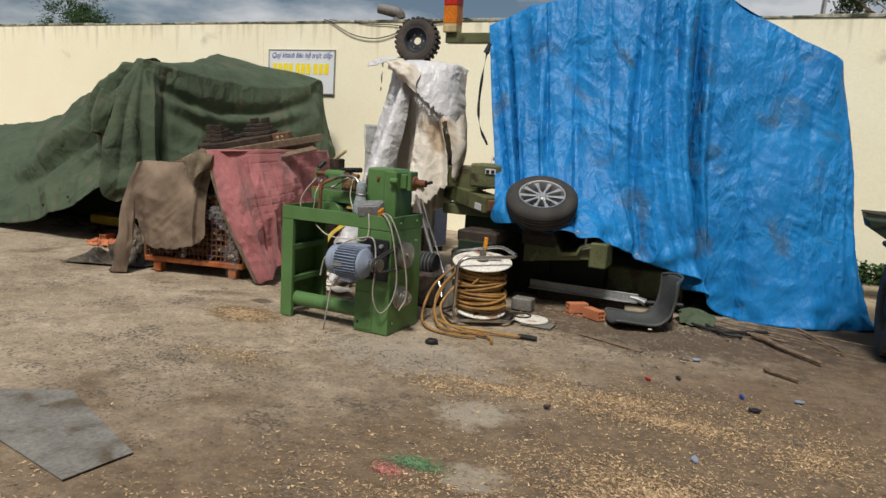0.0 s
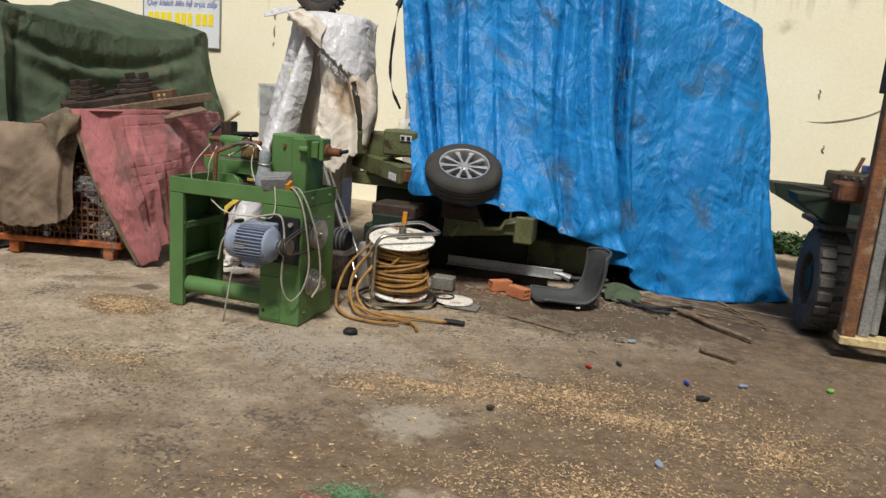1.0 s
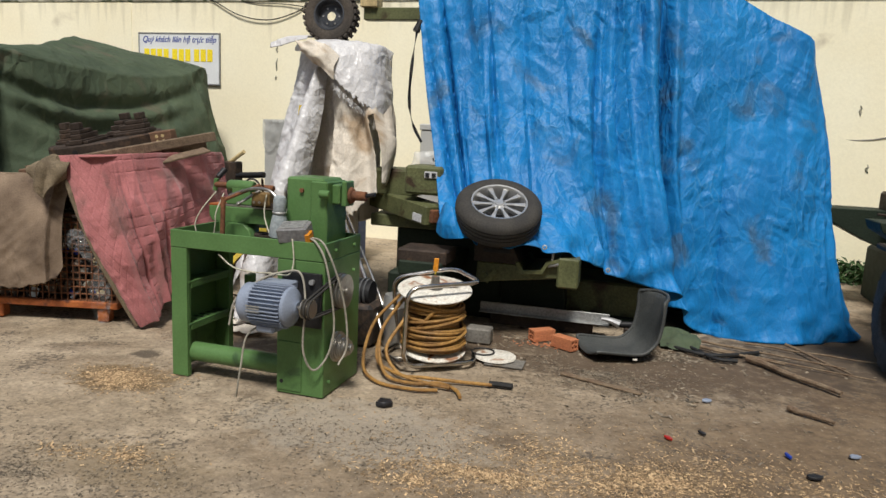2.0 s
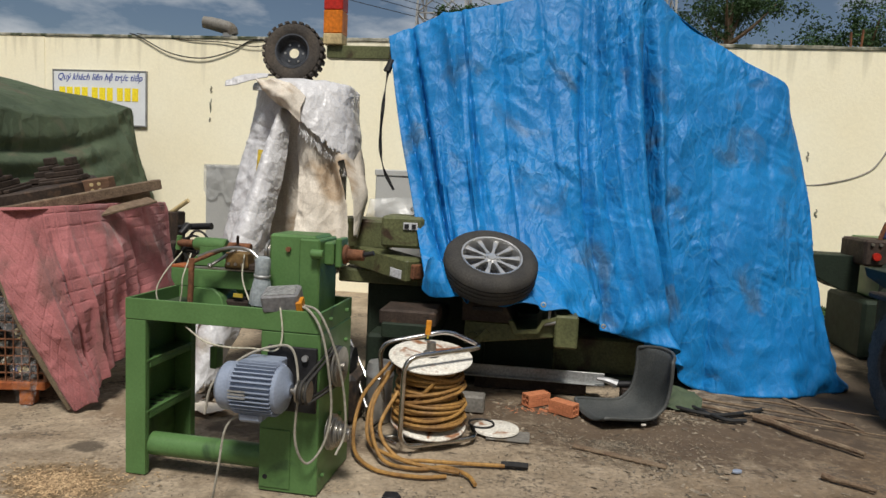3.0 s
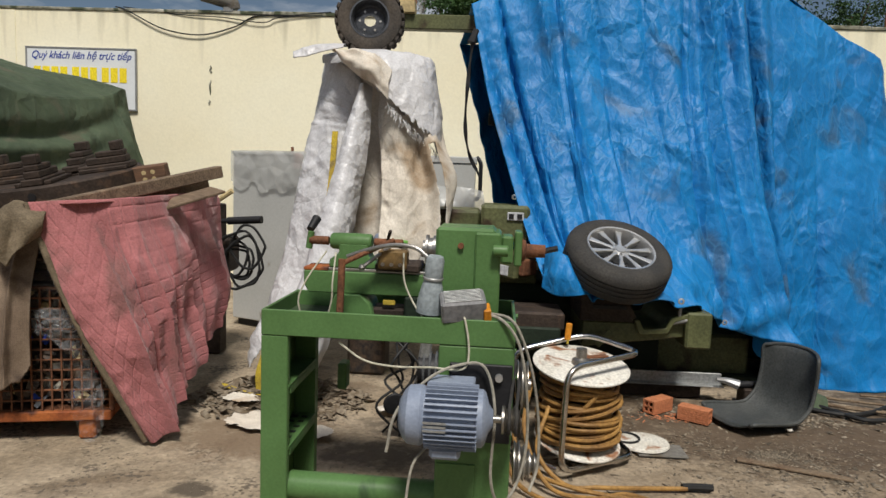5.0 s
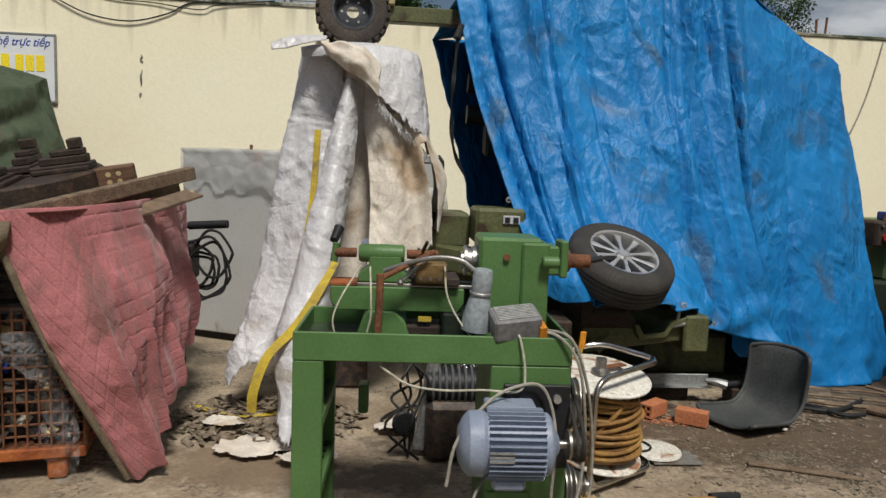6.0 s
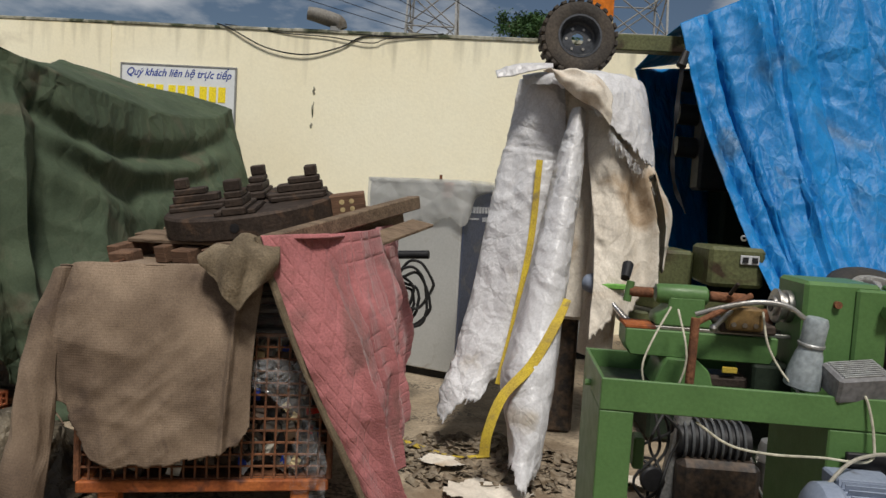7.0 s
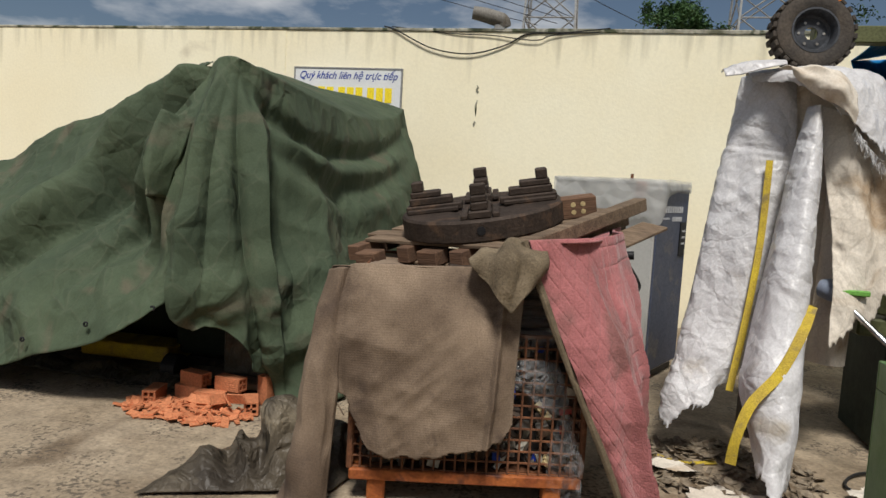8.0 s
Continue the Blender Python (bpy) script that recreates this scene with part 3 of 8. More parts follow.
def build_wall():
    bm = box(-32, 22, 10.27, 10.50, -0.1, 3.17, 0)
    wall = tagged(part("wall_north", bm, M_WALL, smooth=0), "pale cream plastered boundary wall, stained along its top", "wall", kind="structure")
    random.seed(3)
    x = -32.0
    bm = bmesh.new()
    while x < 22:
        w = random.uniform(0.7, 1.6)
        h = random.uniform(0.030, 0.048)
        join(bm, box(x, min(x + w, 22), 10.255, 10.515, 3.17, 3.17 + h, 0.008))
        x += w
    part("coping", bm, M_COPING, wall, "dark mossy mortar coping")
    bm = box(-32, -6.21, 10.262, 10.27, 0, 3.16, 0)
    part("render_bay", bm, M_WALL, wall, "plaster bay with a vertical joint")
    # cracks
    for k, (x, z, h) in enumerate(((-3.83, 2.53, 0.09), (-3.84, 2.32, 0.18), (-3.85, 2.14, 0.06), (-9.0, 1.9, 0.12), (3.55, 1.95, 0.12), (3.7, 1.3, 0.1))):
        pts = [(x + random.uniform(-0.012, 0.012), 10.267, z + h * (0.5 - j / 6)) for j in range(7)]
        part("crack", tube(pts, lambda t: 0.004 + 0.008 * math.sin(math.pi * t), 5, 2), M_COPING, wall)
    # unseen closing walls; the east one stands 9 m tall to shade the right
    for name, b in (("wall_west", (-32, -31.8, -30, 10.26, 3.17)), ("wall_east", (6.6, 6.9, -30, 10.26, 9.0)), ("wall_south", (-32, 6.6, -30.2, -30, 3.17))):
        tagged(part(name, box(*b[:4], -0.1, b[4], 0), M_WALL, smooth=0), "unseen pale cream plastered wall added around the yard, tall on the shading east side", "wall", kind="structure")


def build_sign():
    s = thing("wall_sign", (-5.40, 10.255, 2.373), "white wall sign with blue script over yellow figures", "sign")
    part("board", box(-0.665, 0.665, -0.012, 0.008, -0.35, 0.35, 0.003), M_SIGN, s)
    f = bmesh.new()
    for a in ((-0.68, 0.68, -0.018, 0.008, 0.345, 0.365), (-0.68, 0.68, -0.018, 0.008, -0.365, -0.345), (-0.68, -0.66, -0.018, 0.008, -0.345, 0.345), (0.66, 0.68, -0.018, 0.008, -0.345, 0.345)):
        join(f, box(*a, 0.002))
    part("frame", f, M_GALV, s, "thin grey metal frame")
    t = bpy.data.curves.new("script", "FONT")
    t.body, t.size, t.shear, t.align_x, t.extrude, t.offset = "Quý khách liên hệ trực tiếp", 0.122, 0.35, "CENTER", 0.001, 0.0012
    tmp = new("script", t)
    me = bpy.data.meshes.new_from_object(tmp.evaluated_get(bpy.context.evaluated_depsgraph_get()))
    bpy.data.objects.remove(tmp)
    w = max(v.co.x for v in me.vertices) - min(v.co.x for v in me.vertices)
    k = 1.22 / max(w, 0.01)
    me.transform(Matrix.Diagonal((k, 1.0, 1, 1)))
    me.transform(pose(0, -0.0135, 0.23, 90))
    me.materials.clear()
    me.materials.append(M_SIGN_BLUE)
    ob = new("script", me)
    ob.parent = s
    random.seed(5)
    for row, (z, n, h) in enumerate(((0.05, 10, 0.17), (-0.17, 8, 0.12))):
        x = -0.58
        for k in range(n):
            wd = 0.085 if row == 0 else 0.10
            part("figure_bar", box(x, x + wd, -0.0165, -0.0125, z - h / 2, z + h / 2, 0.0), M_SIGN_YELLOW, s, smooth=0)
            x += wd + (0.06 if k in (3, 6) and row == 0 else 0.024)


def build_wall_fixtures():
    v = thing("wall_floodlight", (-3.72, 10.35, 3.205), "weathered grey floodlight on the wall top", "floodlight")
    part("hood", tube([(-0.21, -0.12, 0.17), (-0.10, -0.10, 0.155), (0.02, -0.06, 0.13), (0.12, -0.04, 0.10), (0.15, -0.03, 0.03)], lambda t: 0.072 + 0.012 * math.sin(3 * t), 14, 5), M_SHEET, v)
    part("bracket", box(0.04, 0.16, -0.1, 0.06, -0.01, 0.05, 0.006), M_GALV, v)
    c = thing("wall_cable", (0, 0, 0), "slack black cable looped along the wall top", "cable")
    part("span", tube([(-4.98, 10.27, 3.225), (-4.83, 10.25, 3.18), (-4.4, 10.24, 2.98), (-3.95, 10.24, 2.92), (-3.55, 10.25, 3.02), (-3.3, 10.26, 3.15), (-2.9, 10.26, 3.17), (-2.4, 10.26, 3.22)], 0.008, 6, 8), M_CABLE_BLACK, c)
    part("span", tube([(-4.9, 10.30, 3.23), (-4.2, 10.26, 3.15), (-3.7, 10.25, 3.13), (-3.2, 10.24, 3.08), (-2.85, 10.25, 3.16), (-1.2, 10.3, 3.23)], 0.006, 6, 8), M_CABLE_BLACK, c)
    c = thing("hanging_wire", (0, 0, 0), "thin grey wire hanging down the cream wall", "wire")
    part("wire_run", tube([(3.40, 10.285, 1.66), (3.46, 10.28, 1.62), (3.75, 10.27, 1.64), (4.15, 10.27, 1.76), (4.35, 10.27, 1.95), (4.55, 10.27, 2.45), (4.70, 10.27, 3.1), (4.72, 10.33, 3.22)], 0.011, 6, 8), M_CABLE_GREY, c)
    c = thing("stub_bars", (3.95, 10.4, 3.2), "two rusty reinforcing bar stubs on the wall", "rebar")
    part("bar", rod((0, 0, 0), (-0.01, 0, 0.2), 0.014, seg=8), M_RUST, c)
    part("bar", rod((0.11, 0, 0), (0.12, 0, 0.23), 0.014, seg=8), M_RUST, c)
    part("tie", rod((-0.03, 0, 0.02), (0.15, 0, 0.03), 0.01, seg=8), M_RUST, c)


build_ground()
build_wall()
build_sign()
build_wall_fixtures()


# ---- behind the wall: pylons, lines, trees ----
def pylon(x, y, w, label):
    p = thing("transmission_pylon", (x, y, 0), label, "pylon", "pylons behind the wall")
    bm = bmesh.new()
    top, r = 24.0, 0.055

    def corner(k, z):
        h = w / 2 * (1.25 - 0.025 * z)
        return Vector(((h, -h, -h, h)[k], (h, h, -h, -h)[k], z))

    zs = [0, 3, 5.5, 8, 10.3, 12.4, 14.4, 16.4, 18.4, 20.4, 22.4, top]
    for a, b in zip(zs, zs[1:]):
        for k in range(4):
            j = (k + 1) % 4
            rod(corner(k, a), corner(k, b), r * 1.3, seg=4, bm=bm)
            rod(corner(k, a), corner(j, b), r * 0.7, seg=4, bm=bm)
            rod(corner(j, a), corner(k, b), r * 0.7, seg=4, bm=bm)
            rod(corner(k, b), corner(j, b), r * 0.7, seg=4, bm=bm)
    part("lattice", bm, M_GALV, p, smooth=0)
    for z in (18.4, 22.4):
        bm = bmesh.new()
        for s in (-1, 1):
            for dz in (0, 0.8):
                rod((0, 0, z + dz), (s * 4.2, 0, z + 0.2), 0.05, seg=4, bm=bm)
        part("crossarm", bm, M_GALV, p, smooth=0)


pylon(-5.3, 40, 2.6, "grey steel lattice pylon behind the wall")
pylon(5.2, 40, 2.9, "grey steel lattice pylon beside the tree")


def power_lines():
    for k, (p, q) in enumerate((((-24, 24, 13.0), (-6.0, 40, 10.2)), ((-22, 24, 13.2), (-5.0, 40, 10.3)), ((-18, 24, 12.6), (-4.2, 40, 10.4)), ((-12, 22, 11.8), (-4, 40, 10.5)), ((-10, 22, 11.6), (0.5, 40, 9.8)))):
        p, q = Vector(p), Vector(q)
        pts = [p.lerp(q, t / 6) - Vector((0, 0, 0.6 * math.sin(math.pi * t / 6))) for t in range(7)]
        tagged(part("power_line", tube(pts, 0.018, 4, 3), M_CABLE_BLACK), "thin dark overhead power line", "power line", "power lines")


power_lines()


def tree(x, y, base, height, spread, seed, label):
    t = thing("tree", (x, y, 0), label, "tree", "trees behind the wall")
    rng = random.Random(seed)
    bm = tube([(0, 0, 0), (0.1, 0.05, height * 0.35), (-0.05, 0.1, height * 0.65), (0.05, 0, height * 0.92)], lambda k: 0.16 * (1 - 0.8 * k), 8, 5)
    tips = []
    for k in range(11):
        a, z = k * 2.4 + rng.random(), height * rng.uniform(0.45, 0.88)
        e = Vector((math.cos(a) * spread * rng.uniform(0.5, 0.95), math.sin(a) * spread * rng.uniform(0.5, 0.9), z + rng.uniform(0.1, 0.5)))
        tube([(0, 0, z - 0.4), e * 0.55 + Vector((0, 0, z * 0.4)), e], lambda s: 0.05 * (1 - 0.8 * s), 5, 3, bm=bm)
        tips.append(e)
    part("trunk", bm, M_BARK, t)
    tips += [Vector((rng.uniform(-0.4, 0.4), rng.uniform(-0.4, 0.4), height * rng.uniform(0.85, 1.0))) * 1 for _ in range(4)]
    vs, fs = [], []
    for e in tips:
        for _ in range(6):
            c = e + Vector((rng.gauss(0, 1), rng.gauss(0, 1), rng.gauss(0, 0.7))) * spread * 0.26
            for _ in range(110):
                o = c + Vector((rng.gauss(0, 1), rng.gauss(0, 1), rng.gauss(0, 0.8))) * spread * 0.10
                m = Euler((rng.uniform(-1, 1), rng.uniform(-1, 1), rng.uniform(0, 6.3))).to_matrix()
                L, w = rng.uniform(0.05, 0.10), rng.uniform(0.012, 0.024)
                i = len(vs)
                vs += [o, o + m @ Vector((L * 0.5, w, 0.01)), o + m @ Vector((L, 0, -0.02)), o + m @ Vector((L * 0.5, -w, 0.01))]
                fs.append((i, i + 1, i + 2, i + 3))
    me = bpy.data.meshes.new("crown")
    me.from_pydata(vs, [], fs)
    me.materials.append(M_LEAF)
    ob = new("crown", me)
    ob.parent = t
    ob["kind"] = "stuff"


tree(-1.15, 16, 4, 5.15, 0.72, 1, "dark green leafy tree rising behind the wall")
tree(3.9, 16, 4, 5.6, 1.15, 2, "broad dark green tree behind the wall")
tree(-18.2, 16, 4, 4.75, 1.3, 3, "low green tree behind the wall")
tree(6.6, 16.6, 4, 5.2, 1.2, 4, "dark green tree behind the wall end")


# ---- blue tarpaulin and the machine below it ----
def blue_tarp():
    cols = (
        ((-0.70, 6.86, 2.53), (-0.56, 6.64, 1.90), (-0.375, 6.39, 1.27), (-0.20, 5.97, 0.80)),
        ((-0.28, 6.92, 2.72), (-0.18, 6.72, 2.05), (-0.05, 6.44, 1.32), (0.16, 5.86, 0.785)),
        ((0.20, 6.98, 2.84), (0.26, 6.78, 2.1), (0.36, 6.50, 1.35), (0.58, 5.94, 0.755)),
        ((0.72, 7.05, 2.94), (0.74, 6.86, 2.15), (0.80, 6.62, 1.35), (0.98, 6.44, 0.50)),
        ((1.15, 7.15, 3.00), (1.18, 6.98, 2.15), (1.24, 6.80, 1.3), (1.42, 6.62, 0.34)),
        ((1.55, 7.28, 2.76), (1.60, 7.08, 2.0), (1.64, 6.95, 1.0), (1.70, 6.88, 0.02)),
        ((1.95, 7.42, 2.55), (1.98, 7.20, 1.8), (2.06, 7.02, 0.9), (2.20, 6.86, 0.0)),
        ((2.36, 7.56, 2.345), (2.43, 7.40, 1.7), (2.52, 7.24, 0.9), (2.67, 7.04, 0.0)),
        ((2.40, 7.95, 2.33), (2.55, 7.80, 1.7), (2.70, 7.62, 0.9), (2.92, 7.40, 0.0)),
        ((2.40, 8.60, 2.30), (2.46, 8.60, 1.7), (2.55, 8.55, 0.9), (2.70, 8.5, 0.0)),
    )
    rng = random.Random(11)
    # narrow pleats on the near half, few and shallow ones past the deep fold: (at, width, depth, slant, from, to)
    folds = [(rng.uniform(0.02, 0.43), rng.uniform(0.005, 0.015), rng.uniform(0.030, 0.075) * rng.choice((-1, 1, 1)), rng.uniform(-0.01, 0.05), rng.uniform(-0.3, 0.45), rng.uniform(0.7, 1.6)) for _ in range(24)]
    folds += [(rng.uniform(0.50, 0.98), rng.uniform(0.005, 0.014), rng.uniform(0.012, 0.035) * rng.choice((-1, 1)), rng.uniform(-0.06, 0.04), rng.uniform(0.0, 0.6), rng.uniform(0.6, 1.4)) for _ in range(12)]

    def push(u, v, p):
        d = 0.0
        for at, w, dep, slant, lo, hi in folds:
            x = abs(u - at - slant * (v - 0.5)) / (w * (0.8 + 0.6 * v))
            if x < 5:
                d += dep * (0.7 * math.exp(-1.5 * x) + 0.3 * math.exp(-x * x)) * max(0.0, min(1.0, (v - lo) * 2.5, (hi - v) * 4))
        s = min(1, v * 2.5)
        d += 0.12 * s * math.exp(-((u - 0.432 - 0.01 * v) / 0.020) ** 2) - 0.20 * s * math.exp(-((u - 0.462 - 0.01 * v) / 0.009) ** 2) + 0.05 * s * math.exp(-((u - 0.487) / 0.012) ** 2)
        d += 0.05 * nz(p, 1.4) + 0.022 * crumple(p, 0.5, 0.7, 0.22) + 0.020 * wrinkles(p, 0.15, 2.3, 0.5) + 0.010 * wrinkles(p, 0.07, 1.1, 0.2)
        d -= 0.12 * math.exp(-((p[0] - 0.2) / 0.36) ** 2 - ((p[2] - 0.97) / 0.22) ** 2)
        if v > 0.85:
            d += (v - 0.85) * 0.5 * nz(p, 6, 3)
        return d

    t = thing("blue_tarpaulin", (0, 0, 0), "crumpled bright blue tarpaulin draped over a tall machine", "tarpaulin")
    thicken(part("front_sheet", drape(cols, 430, 190, push), M_BLUE, t))
    # the top runs back over the machine, and a flap hangs down the far side
    top = (
        ((-0.70, 6.86, 2.53), (-0.74, 7.25, 2.50), (-0.80, 7.62, 2.41)),
        ((-0.28, 6.92, 2.72), (-0.28, 7.5, 2.70), (-0.30, 8.0, 2.55)),
        ((0.20, 6.98, 2.84), (0.20, 7.6, 2.84), (0.2, 8.3, 2.6)),
        ((0.72, 7.05, 2.94), (0.72, 7.7, 2.94), (0.7, 8.5, 2.6)),
        ((1.15, 7.15, 3.00), (1.15, 7.8, 2.98), (1.15, 8.6, 2.6)),
        ((1.55, 7.28, 2.76), (1.6, 7.9, 2.74), (1.6, 8.6, 2.5)),
        ((1.95, 7.42, 2.55), (2.0, 8.0, 2.53), (2.0, 8.6, 2.4)),
        ((2.36, 7.56, 2.345), (2.40, 8.0, 2.33), (2.44, 8.6, 2.30)),
    )
    thicken(part("top_sheet", drape([c[::-1] for c in top], 90, 30, lambda u, v, p: 0.03 * nz(p, 3) * math.sin(math.pi * v)), M_BLUE, t))
    back = (
        ((-0.80, 7.62, 2.41), (-0.66, 7.62, 1.9), (-0.50, 7.6, 1.3), (-0.36, 7.55, 0.72)),
        ((-0.30, 8.0, 2.50), (-0.25, 7.95, 1.9), (-0.15, 7.9, 1.3), (-0.05, 7.8, 0.7)),
        ((0.7, 8.4, 2.55), (0.7, 8.4, 1.9), (0.7, 8.4, 1.2), (0.7, 8.3, 0.5)),
        ((2.40, 8.6, 2.3), (2.46, 8.6, 1.6), (2.55, 8.55, 0.9), (2.70, 8.5, 0.0)),
    )
    thicken(part("back_sheet", drape(back, 60, 60, lambda u, v, p: 0.03 * nz(p, 3) + 0.02 * ridged(p, 5)), M_BLUE, t))
    curl = (
        ((-0.20, 6.05, 0.96), (-0.21, 5.97, 0.86), (-0.215, 5.96, 0.775)),
        ((-0.15, 5.97, 0.99), (-0.16, 5.88, 0.87), (-0.15, 5.88, 0.745)),
        ((-0.10, 5.92, 0.965), (-0.06, 5.84, 0.86), (-0.04, 5.84, 0.755)),
        ((-0.08, 5.97, 0.95), (-0.02, 5.90, 0.85), (0.05, 5.88, 0.765)),
    )
    thicken(part("turned_corner", drape(curl, 40, 40, lambda u, v, p: 0.012 * nz(p, 8) + 0.01 * wrinkles(p, 0.08, 1)), M_BLUE, t, "curled corner of the blue sheet"))
    for p, n in (((0.558, 5.93, 0.735), (0, -1, 0.1)), ((-0.375, 6.37, 1.27), (-0.5, -1, 0)), ((0.98, 6.42, 0.53), (0.2, -1, 0))):
        m = along(p, Vector(p) + Vector(n))
        part("eyelet", lathe([(0.009, -0.004), (0.018, 0.0), (0.018, 0.006), (0.009, 0.008)], m, 14, closed=True), M_ALLOY, t)
    s = thing("tie_strap", (0, 0, 0), "black webbing strap hanging from the tarpaulin edge", "strap")
    part("webbing", thicken_strip([(-0.68, 6.78, 2.30), (-0.70, 6.74, 2.05), (-0.71, 6.72, 1.75), (-0.68, 6.73, 1.55), (-0.60, 6.745, 1.39)], 0.027, 0.004, twist=1.2), M_BLACK, s)
    part("knot", rod((-0.69, 6.77, 2.27), (-0.66, 6.79, 2.36), 0.03, 0.02, 10), M_BLACK, s)


def thicken_strip(pts, width, t, across=(1, 0, 0), twist=0.6):
    """A flat band along a smooth path."""
    path = smooth_path(pts, 8)
    bm = bmesh.new()
    rows = []
    for i, p in enumerate(path):
        d = (path[min(i + 1, len(path) - 1)] - path[max(i - 1, 0)]).normalized()
        a = Vector(across)
        a = Matrix.Rotation(twist * math.sin(i * 0.35), 3, d) @ (a - d * a.dot(d)).normalized()
        n = d.cross(a)
        rows.append([bm.verts.new(p + a * sx * width / 2 + n * sy * t / 2) for sx, sy in ((-1, -1), (1, -1), (1, 1), (-1, 1))])
    for a, b in zip(rows, rows[1:]):
        for k in range(4):
            bm.faces.new((a[k], a[(k + 1) % 4], b[(k + 1) % 4], b[k]))
    bm.faces.new(rows[0][::-1]), bm.faces.new(rows[-1])
    return bm


blue_tarp()


def milling_machine():
    m = thing("milling_machine", (0, 0, 0), "old olive green milling machine under a blue tarpaulin", "machine tool")
    # M_GREEN_DARK parts fill the hollow under the sheet, its shade put into their colour
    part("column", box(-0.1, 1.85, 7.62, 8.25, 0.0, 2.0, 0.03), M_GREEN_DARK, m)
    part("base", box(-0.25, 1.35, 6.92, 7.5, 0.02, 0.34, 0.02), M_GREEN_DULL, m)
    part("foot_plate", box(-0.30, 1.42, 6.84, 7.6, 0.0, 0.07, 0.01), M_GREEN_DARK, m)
    part("knee", prism([(0.05, 0.40), (0.05, 0.56), (0.36, 0.56), (0.40, 0.51), (0.53, 0.525), (0.56, 0.585), (0.66, 0.615), (0.66, 0.485), (0.20, 0.425)], 0, 0.62, pose(0, 6.75, 0, 90), bevel=0.008), M_GREEN_DULL, m)
    part("saddle", prism([(0.34, 0.585), (0.375, 0.50), (0.54, 0.515), (0.575, 0.585), (0.67, 0.615), (0.67, 0.64), (0.555, 0.61), (0.525, 0.545), (0.40, 0.532), (0.37, 0.59)], 0, 0.06, pose(0, 6.135, 0, 90), bevel=0.004), M_GREEN_DULL, m, "worn edge casting with an S-shaped lip")
    part("end_block", box(0.64, 0.79, 6.07, 6.35, 0.43, 0.645, 0.012), M_GREEN_DULL, m)
    part("clamp_lug", rod((0.57, 6.10, 0.58), (0.66, 6.09, 0.60), 0.016, seg=12), M_GALV, m)
    part("clamp_screw", rod((0.60, 6.09, 0.59), (0.605, 6.08, 0.70), 0.010, seg=10), M_GALV, m)
    part("slideway", prism([(0.03, 0.563), (0.03, 0.735), (0.285, 0.735), (0.36, 0.60), (0.36, 0.563)], 0, 0.48, pose(0, 6.59, 0, 90), bevel=0.006), M_CAST, m, "brown stepped slideway")
    part("way_cover", box(0.06, 0.30, 6.095, 6.56, 0.736, 0.752, 0.004), M_RUST_ORANGE, m, "rust-orange flat way")
    part("slot", box(0.10, 0.30, 6.098, 6.104, 0.64, 0.665, 0.002), M_BLACK, m)
    part("oil_cup", rod((0.11, 6.12, 0.46), (0.11, 6.10, 0.46), 0.03, seg=16), M_GREEN_DULL, m)
    am = pose(-0.62, 6.50, 0.885, 0, 4, -40)
    part("table_arm", box(-0.55, 0.42, -0.10, 0.10, -0.075, 0.075, 0.01, am), M_GREEN_DULL, m, "long olive green slide arm")
    part("arm_plate", box(0.25, 0.37, -0.107, -0.099, -0.06, 0.0, 0.002, am), M_LIGHT_BAR, m, "small maker's plate")
    part("arm_end", box(0.42, 0.46, -0.07, 0.07, -0.05, 0.05, 0.008, am), M_RUST, m)
    part("head_box", box(-0.58, -0.28, 6.28, 6.62, 1.00, 1.22, 0.02), M_GREEN_DULL, m)
    part("head_box_plate", box(-0.42, -0.32, 6.268, 6.278, 1.13, 1.18, 0.003), M_LIGHT_BAR, m, "white label plate with dark bars")
    for k in range(2):
        part("label_bar", box(-0.41 + 0.05 * k, -0.38 + 0.05 * k, 6.262, 6.269, 1.14, 1.17, 0), M_BLACK, m, smooth=0)
    part("rear_box", box(-1.0, -0.58, 6.55, 6.95, 0.95, 1.17, 0.02), M_GREEN_DULL, m)
    part("cross_slide", box(-0.95, -0.2, 6.55, 6.85, 0.70, 0.80, 0.012, pose(0, 0, 0)), M_GREEN_DULL, m)
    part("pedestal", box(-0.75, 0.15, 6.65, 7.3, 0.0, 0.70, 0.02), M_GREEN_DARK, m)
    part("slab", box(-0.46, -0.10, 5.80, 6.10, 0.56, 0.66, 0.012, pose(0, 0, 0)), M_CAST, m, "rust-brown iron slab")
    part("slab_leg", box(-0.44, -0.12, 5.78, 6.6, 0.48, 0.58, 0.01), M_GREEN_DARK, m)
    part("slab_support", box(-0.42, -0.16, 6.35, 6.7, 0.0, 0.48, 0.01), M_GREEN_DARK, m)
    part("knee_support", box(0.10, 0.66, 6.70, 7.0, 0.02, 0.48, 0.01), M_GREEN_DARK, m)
    part("lever", box(-0.02, 0.02, -0.006, 0.006, -0.06, 0.06, 0.004, pose(0.17, 6.08, 0.47, 0, 42, 0)), M_GREEN_DULL, m)
    part("overarm", box(-1.22, 0.6, 6.95, 7.05, 2.39, 2.49, 0.006), M_GREEN_DULL, m, "olive green square beam")
    for k in range(3):
        part("roller", rod((-0.55, 7.30, 2.28 - 0.22 * k), (-0.30, 7.30, 2.27 - 0.22 * k), 0.07, seg=14), M_BLACK, m)
    part("hood", box(-0.42, 0.4, 7.16, 7.36, 1.55, 2.36, 0.02), M_BLACK, m)
